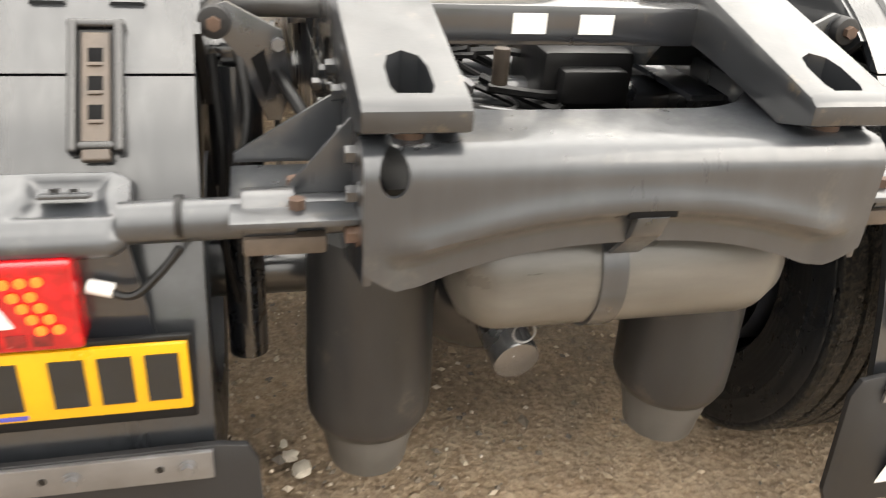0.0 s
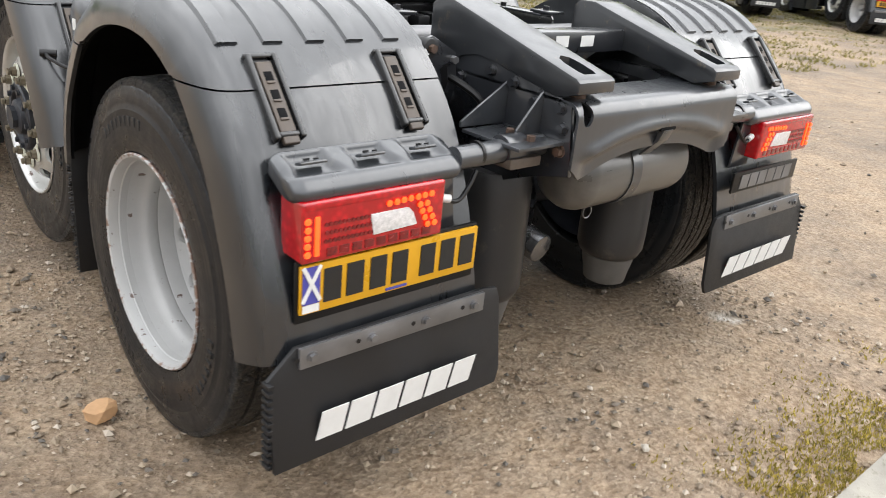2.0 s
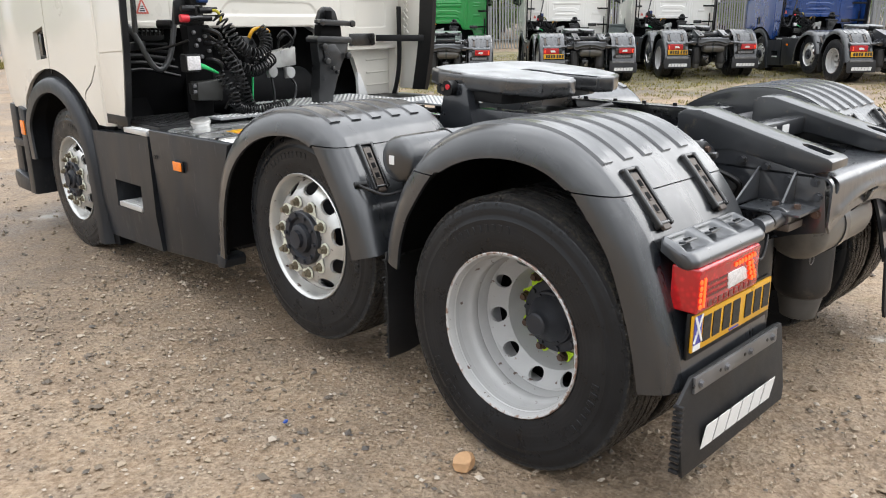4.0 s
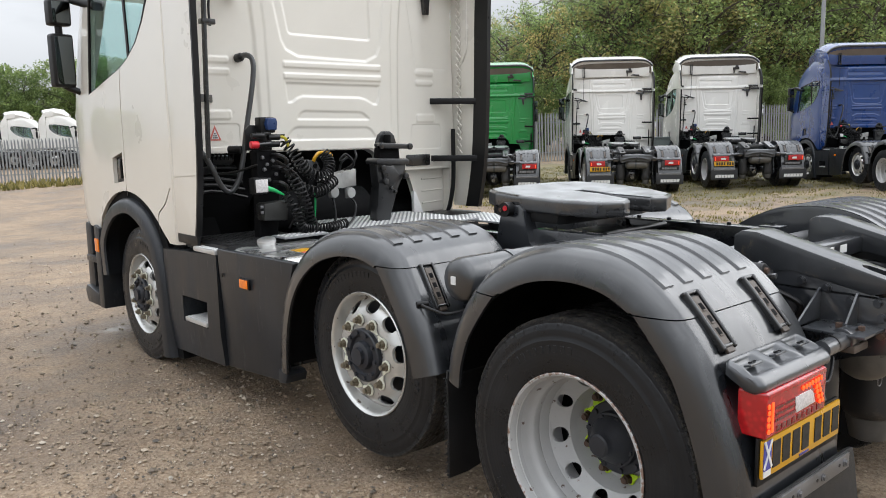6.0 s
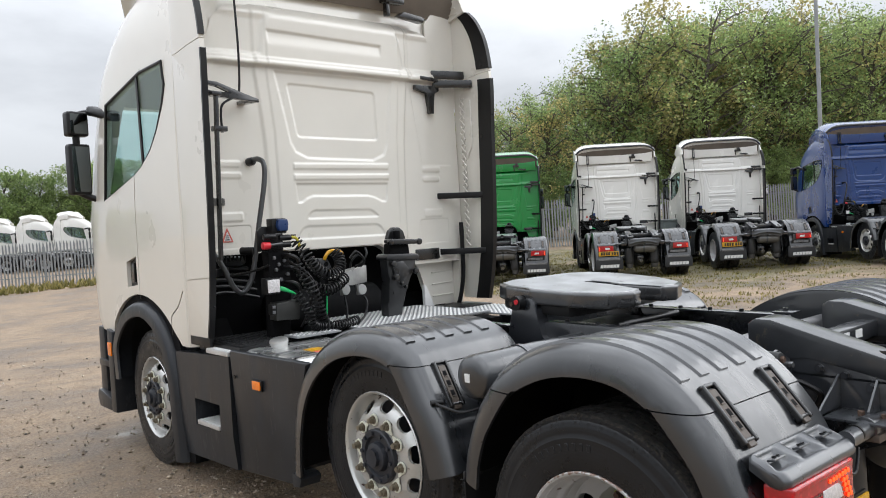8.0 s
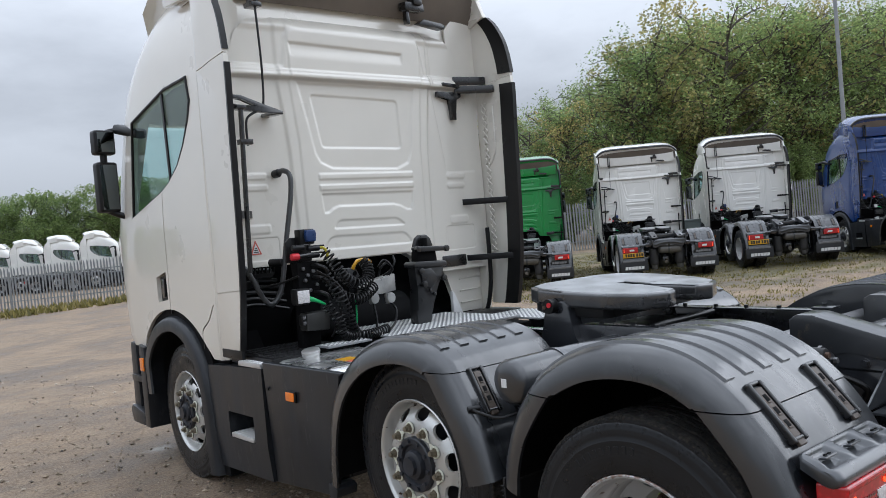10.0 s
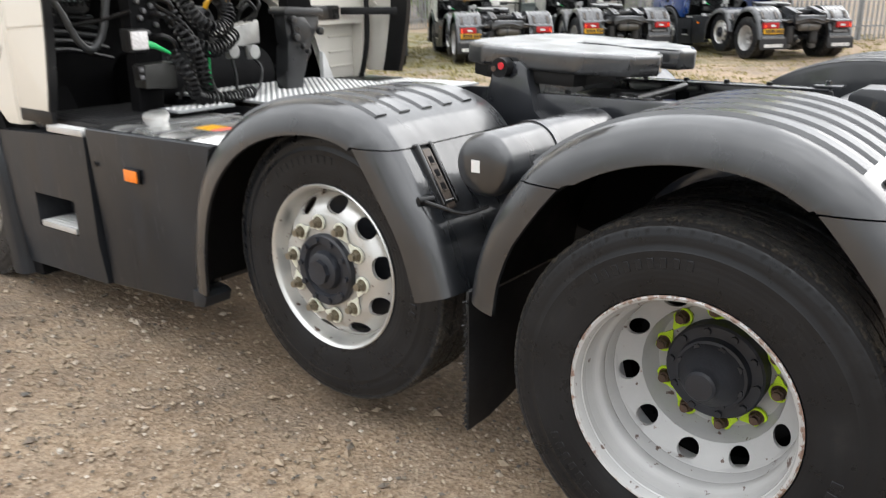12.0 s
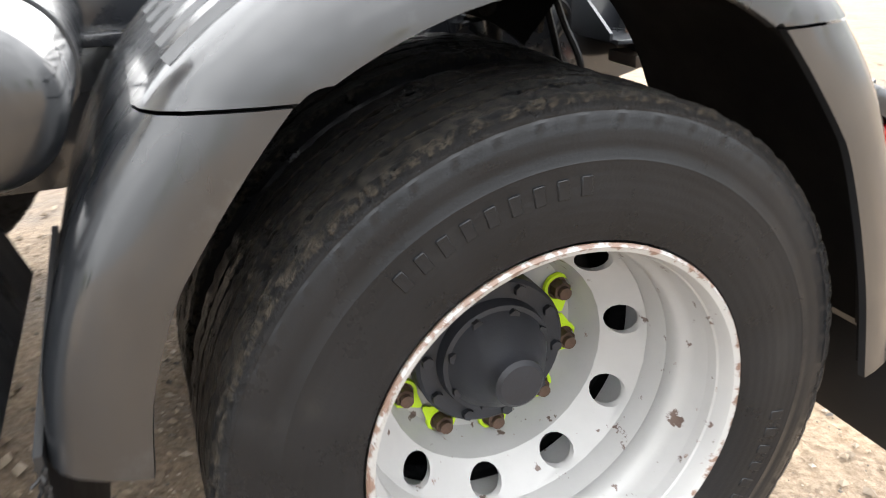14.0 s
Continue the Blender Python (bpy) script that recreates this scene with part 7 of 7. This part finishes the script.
# ---- things round the yard ----
# parked tractor units of the same make; what is too fine to see over there is left off
FINE = ("wheel_nut", "nut_pointer", "bolt", "pocket", "strip_hole", "strip_bolt", "edge_lug", "diode", "pressed_web", "mount_bolt", "bristles", "latch_well", "strap_hole", "hole_lip", "tank_strap", "panel_rib", "latch_strap", "pivot", "foot_bolt", "ramp_bolt",
        "lens_pattern", "stud", "hub_bolt", "long_bar", "cross_bar", "sidewall", "web_rib", "plate_maker", "sign", "flag", "studs", "ring", "drain", "lead", "green_lead", "label", "sticker", "foot_seal", "cable")
FINER = FINE + ("latch", "rib", "brand", "plate_bar", "pressing", "pressed", "gusset", "collar", "clamp", "strap", "piston", "hub", "brake", "inner_tyre", "coiled", "socket", "plug", "relay", "hose", "air_coup", "coupling_l", "coupling_n", "mast_bolt", "bay_", "green_", "yellow_", "seat", "pedestal", "lock_gear", "slide", "cross_tube", "grid_mat",
                "hinge", "brace", "stud", "hub_bolt", "long_bar", "cross_bar", "sidewall", "web_rib", "inner_rib", "damper", "side_plate", "cross_pipe", "work_lamp", "lamp_glass", "relay", "panel_lock", "door_")


def parked(x, y, turn, paint, label, drop=FINE):
    t = copy_thing(truck, pose(x, y, yard_z(x, y), 0, 0, turn))
    tagged(t, label, "truck", "parked tractor units")
    for o in list(t.children_recursive):
        if o.type == 'MESH' and o.data.materials and o.data.materials[0] == M["cream"]:
            o.material_slots[0].link = 'OBJECT'
            o.material_slots[0].material = paint
    part("upper_wall", box(-1.12, 1.12, 3.19, 3.235, 3.24, 3.58, 0.01), paint, t)
    for o in [o for o in t.children_recursive if o.name.startswith(drop) and not o.children]:
        bpy.data.objects.remove(o)
    return t


parked(14.36, 10.90, -44.0, M["cab_white"], "white tractor unit with dark chassis parked by the fence")
parked(17.16, 9.00, -44.2, M["cab_white"], "white tractor unit with dark chassis parked by the fence")
parked(12.06, 13.74, -45.6, M["cab_green"], "bright green tractor unit parked by the fence")
parked(18.10, 4.85, -41.4, M["cab_blue"], "dark blue tractor unit parked beside the white ones")
for k in range(8):
    nm = "red" if k == 6 else "white"
    parked(10.1 - 1.43 * k, 52.8 + 3.72 * k, -110, M["cab_" + nm], nm + " tractor unit parked behind the far fence", FINER)


# palisade fences
def fence(p, q, label, h=2.1):
    p, q = Vector((*p, 0)), Vector((*q, 0))
    d = (q - p).normalized()
    f = thing("palisade_fence", label, "fence", kind="structure")
    L = (q - p).length
    rot = Matrix.Translation((p.x, p.y, yard_z(p.x, p.y) - 0.04)) @ Matrix.Rotation(math.atan2(d.y, d.x), 4, 'Z') @ Matrix.Rotation(-math.atan2(yard_z(q.x, q.y) - yard_z(p.x, p.y), L), 4, 'Y')
    bm = prism([(-0.034, 0.05), (0.034, 0.05), (0.034, h - 0.12), (0.012, h), (-0.012, h), (-0.034, h - 0.12)], 'y', -0.008, 0.008)
    bmesh.ops.translate(bm, verts=[v for v in bm.verts if abs(v.co.x) > 0.03], vec=(0, 0.018, 0))
    pale = part("pale", bm, M["galv"], f)
    n = int(L / 0.145)
    for k in range(n):
        m = rot @ pose(0.145 * k, 0, random.uniform(-0.02, 0.02), 0, random.uniform(-0.5, 0.5), 0)
        if k == 0:
            pale.matrix_basis = m
        else:
            again(pale, m)
    for z in (0.45, h - 0.45):
        r = part("rail", box(0, L, 0.03, 0.075, z - 0.022, z + 0.022), M["galv"], f)
        r.matrix_basis = rot
    post = part("post", box(-0.05, 0.05, 0.08, 0.16, 0, h - 0.2), M["galv"], f)
    for k in range(int(L / 2.75) + 1):
        m = rot @ pose(2.75 * k, 0, 0)
        if k == 0:
            post.matrix_basis = m
        else:
            again(post, m)


random.seed(11)
fence((17.4, 27.4), (45.5, 12.7), "grey galvanised palisade fence behind the parked trucks", 2.3)
fence((23.0, 6.7), (29.0, -1.1), "grey galvanised palisade fence beside the blue truck", 2.3)
fence((-7.8, 45.9), (13.25, 32.3), "grey galvanised palisade fence across the yard", 2.0)

# lamp column and utility cabinet
lp = thing("lamp_post", "tall grey steel lighting column", "lamp post")
part("column", tube([(31.5, 13.5, 0.2), (31.5, 13.5, 4.5), (31.5, 13.5, 13.5)], 0.11, 14, taper=0.07), M["galv"], lp)
part("lamp_head", box(31.1, 31.9, 13.25, 13.75, 13.5, 13.62, 0.03), M["galv"], lp)
cb = thing("utility_cabinet", "grey green steel utility cabinet by the fence", "cabinet")
m = pose(19.07, 13.26, 0.0, 0, 0, -44)
part("body", box(-0.75, 0.75, -0.3, 0.3, 0.0, 1.25, 0.02, m=m), M["box_grey"], cb)
part("lid", box(-0.78, 0.78, -0.33, 0.33, 1.25, 1.32, 0.02, m=m), M["box_grey"], cb)
for s in (-0.37, 0.37):
    part("cabinet_door", box(s - 0.35, s + 0.35, -0.315, -0.303, 0.08, 1.18, 0.004, m=m), M["box_grey"], cb)


# trees
def leaf_cloud(bm, c, r, n, size, rng):
    for _ in range(n):
        v = Vector((rng.gauss(0, 1), rng.gauss(0, 1), rng.gauss(0, 0.8)))
        v = v.normalized() * r * rng.uniform(0.35, 1.0) ** 0.6
        p = c + v
        a = Vector((rng.uniform(-1, 1), rng.uniform(-1, 1), rng.uniform(-0.6, 0.6))).normalized()
        b = a.orthogonal().normalized()
        b = Matrix.Rotation(rng.uniform(0, 6.28), 3, a) @ b
        s = size * rng.uniform(0.6, 1.4)
        q = [bm.verts.new(p + a * s * u + b * s * 0.55 * w) for u, w in ((-1, 0), (0, -1), (1, 0), (0, 1))]
        bm.faces.new(q)


def tree(seed, h, spread, leaf, dense=1.0, low=0.22):
    rng = random.Random(seed)
    t = thing("tree", "leafy broad-crowned tree behind the fence", "tree", "trees round the yard")
    wood, crown = bmesh.new(), bmesh.new()
    trunk = [Vector((rng.uniform(-0.03, 0.03) * h * k / 6, rng.uniform(-0.03, 0.03) * h * k / 6, h * 0.86 * k / 6)) for k in range(7)]
    add_tube(wood, smooth_path(trunk, 3), h * 0.017, 8, taper=h * 0.003)
    for k in range(22):
        f = low + (0.95 - low) * k / 22
        base = trunk[min(5, int(f * 6))].lerp(trunk[min(6, int(f * 6) + 1)], f * 6 - int(f * 6))
        a = k * 2.4 + rng.uniform(-0.5, 0.5)
        reach = spread * (1.05 - 0.75 * abs(f - 0.42)) * rng.uniform(0.65, 1.1)
        tip = base + Vector((math.cos(a) * reach, math.sin(a) * reach, reach * rng.uniform(0.25, 0.7)))
        mid = base.lerp(tip, 0.5) + Vector((0, 0, reach * 0.08))
        add_tube(wood, smooth_path([base, mid, tip], 3), h * 0.0065, 6, taper=h * 0.0015)
        for j in range(5):
            s = base.lerp(tip, rng.uniform(0.45, 1.0))
            e = s + Vector((rng.gauss(0, 1), rng.gauss(0, 1), rng.gauss(0.3, 0.6))).normalized() * spread * rng.uniform(0.15, 0.36)
            add_tube(wood, [s, e], h * 0.002, 4, taper=h * 0.0008)
            leaf_cloud(crown, e, spread * rng.uniform(0.13, 0.24), int(84 * dense), 0.092, rng)
    part("trunk", wood, M["bark"], t)
    part("crown", crown, leaf, t, angle=180)
    return t


kinds = [tree(1, 15.0, 4.6, M["leaf"], 0.75), tree(2, 13.0, 4.2, M["leaf"], 0.85), tree(3, 16.5, 4.8, M["leaf"], 0.6), tree(4, 11.0, 3.6, M["leaf_dry"], 0.7), tree(5, 9.0, 3.8, M["leaf_bush"], 2.6, 0.08)]
rng = random.Random(21)
spots = []


TALL = (15.0, 13.0, 16.5, 11.0)


def top_of(f, low, high, f0, f1):
    """The wood's height in metres: it rises from a low edge to tall trees."""
    return low + (high - low) * min(1.25, max(0.0, (f - f0) / (f1 - f0)))


for k in range(26):
    f, kd = 0.25 + 0.72 * k / 25, (k * 3) % 4
    spots.append((16.5 + 41 * f + rng.uniform(-1.5, 1.5), 40.1 - 25 * f + rng.uniform(-1.5, 1.5), top_of(f, 8.2, 13.0, 0.33, 0.50) / TALL[kd] * rng.uniform(0.85, 1.06), kd))
for k in range(20):
    f, kd = 0.25 + 0.75 * k / 19, (k * 3 + 1) % 4
    spots.append((22.2 + 42 * f + rng.uniform(-2, 2), 47.8 - 26.5 * f + rng.uniform(-2, 2), top_of(f, 9.4, 15.0, 0.35, 0.55) / TALL[kd] * rng.uniform(0.85, 1.06), kd))
for k in range(18):
    f = k / 17
    spots.append((19.7 + 33.7 * f + rng.uniform(-1, 1), 34.2 - 18.8 * f + rng.uniform(-1, 1), 0.36 + 0.20 * rng.random(), 4))
for k in range(18):
    f = k / 17
    spots.append((-29.3 + 54.4 * f + rng.uniform(-2, 2), 86.9 - 10 * f + rng.uniform(-4, 4), 0.52 + 0.45 * f + 0.12 * rng.random(), 4))
# an unseen ring of trees, added behind the camera to darken reflections
for k in range(14):
    a = radians(150 + 14 * k)
    spots.append((52 * math.cos(a), 52 * math.sin(a), rng.uniform(0.6, 0.9), k % 4))
placed = set()
for x, y, s, kd in spots:
    m = pose(x, y, yard_z(x, y) - 0.03, 0, 0, rng.uniform(0, 360))
    if kd not in placed:
        kinds[kd].matrix_basis = m @ Matrix.Diagonal((s, s, s, 1))
        placed.add(kd)
    else:
        o = copy_thing(kinds[kd], m)
        o.matrix_basis = m @ Matrix.Diagonal((s, s, s, 1))

# loose stones on the ground
rng = random.Random(5)
bm = bmesh.new()
OCTA = [(1, 0, 0), (0, 1, 0), (-1, 0, 0), (0, -1, 0), (0, 0, 1), (0, 0, -1)]
FACES = [(0, 1, 4), (1, 2, 4), (2, 3, 4), (3, 0, 4), (1, 0, 5), (2, 1, 5), (3, 2, 5), (0, 3, 5)]
verts, faces = [], []
for k in range(60000):
    if k % 3:
        x, y = rng.uniform(-3.6, 1.4), rng.uniform(-1.9, 4.2)
    else:
        x, y = rng.gauss(-3.5, 4.5), rng.gauss(3.0, 5.0)
    s = 0.003 + 0.010 * rng.random() ** 3.0 + (0.012 * rng.random() if rng.random() < 0.02 else 0)
    if k % 3 == 0:
        s *= 1.7
    if noise.noise(Vector((x * 0.9, y * 0.9, 7))) < rng.uniform(-0.7, 0.25):
        continue
    a = rng.uniform(0, 6.28)
    sx, sy, sz = s * rng.uniform(0.8, 1.5), s * rng.uniform(0.7, 1.1), s * rng.uniform(0.4, 0.8)
    o = len(verts)
    zc = yard_z(x, y) + sz * 0.35
    for vx, vy, vz in OCTA:
        u, w = vx * sx * rng.uniform(0.75, 1.2), vy * sy * rng.uniform(0.75, 1.2)
        verts.append((x + u * math.cos(a) - w * math.sin(a), y + u * math.sin(a) + w * math.cos(a), zc + vz * sz + rng.uniform(-0.2, 0.2) * sz))
    faces += [tuple(o + i for i in f) for f in FACES]
me = bpy.data.meshes.new("gravel")
me.from_pydata(verts, [], faces)
me.materials.append(M["pebble"])
bm.free()
tagged(new("gravel", me), "loose grey and brown gravel stones strewn on the yard", "gravel", kind="stuff")

# a broken brick, pale stones, a scrap of blue, and a kerb with moss behind the truck
def rock(name, x, y, z, sx, sy, sz, mat, label, turn=0.0, seed=1, rough=0.18):
    r = random.Random(seed)
    bm = bmesh.new()
    bmesh.ops.create_icosphere(bm, subdivisions=2, radius=1.0)
    for v in bm.verts:
        d = 1 + rough * noise.noise(v.co * 1.7 + Vector((seed, 0, 0)))
        v.co = Vector((max(-0.8, min(0.8, v.co.x)) * sx * d, max(-0.78, min(0.78, v.co.y)) * sy * d, max(-0.75, min(0.75, v.co.z)) * sz * d))
    ob = part(name, bm, mat, None, angle=25)
    ob.matrix_basis = pose(x, y, z, r.uniform(-4, 4), r.uniform(-4, 4), turn)
    return tagged(ob, label, name.replace("_", " "))


rock("brick_piece", -1.354, 0.08, 0.024, 0.058, 0.042, 0.034, M["brick"], "broken orange brick piece lying on the gravel", 25, 3)
for k, (x, y, s) in enumerate(((-0.475, -0.11, 0.022), (-0.452, -0.165, 0.028), (-0.49, -0.06, 0.014), (-2.05, 0.30, 0.017), (-1.05, -0.62, 0.016), (-1.55, -0.35, 0.013), (-0.1, -0.95, 0.015), (-1.9, 1.9, 0.014))):
    rock("stone", x, y, s * 0.5, s, s * 0.8, s * 0.7, M["stone"], "pale loose stone lying on the gravel", 40 * k, 10 + k, 0.5)
rock("plastic_scrap", -1.624, 0.82, 0.006, 0.016, 0.008, 0.006, M["blue_cap"], "small scrap of blue plastic on the gravel", 15, 31, 0.6)
bm = bmesh.new()
add_box(bm, -0.25, 5.2, -1.60, -1.42, -0.06, 0.022, 0.008)
tagged(part("kerb", bm, M["concrete"]), "weathered concrete kerb edging at the yard's border", "kerb", kind="structure")
def blades(name, count, spread, tall, mat, label, seed):
    """Short blades over a stretch of ground, in patches."""
    rng = random.Random(seed)
    verts, faces = [], []
    for k in range(count):
        x, y = spread(rng)
        if noise.noise(Vector((x * 2.2, y * 2.2, 1))) < -0.02:
            continue
        h = rng.uniform(*tall)
        w = h * rng.uniform(0.16, 0.34)
        a = rng.uniform(0, 6.28)
        o = len(verts)
        z = yard_z(x, y) - 0.004
        lx, ly = rng.uniform(-0.7, 0.7) * h, rng.uniform(-0.7, 0.7) * h
        verts += [(x - w * math.cos(a), y - w * math.sin(a), z), (x + w * math.cos(a), y + w * math.sin(a), z), (x + lx, y + ly, z + h)]
        faces.append((o, o + 1, o + 2))
    me = bpy.data.meshes.new(name)
    me.from_pydata(verts, [], faces)
    me.materials.append(mat)
    tagged(new(name, me), label, name, kind="stuff")


blades("moss", 14000, lambda r: (r.uniform(-0.2, 3.4), -1.415 + abs(r.gauss(0, 0.15))), (0.006, 0.020), M["moss"], "yellow green moss along the concrete kerb", 8)
blades("grass", 60000, lambda r: (r.uniform(9.0, 27.0), r.uniform(3.0, 20.0)), (0.025, 0.07), M["grass"], "short dry grass round the parked trucks", 9)
blades("verge_grass", 5000, lambda r: (r.uniform(-6.0, 14.0), r.uniform(33.0, 36.0) + 0.0), (0.10, 0.35), M["grass"], "dry grass verge along the far fence", 10)
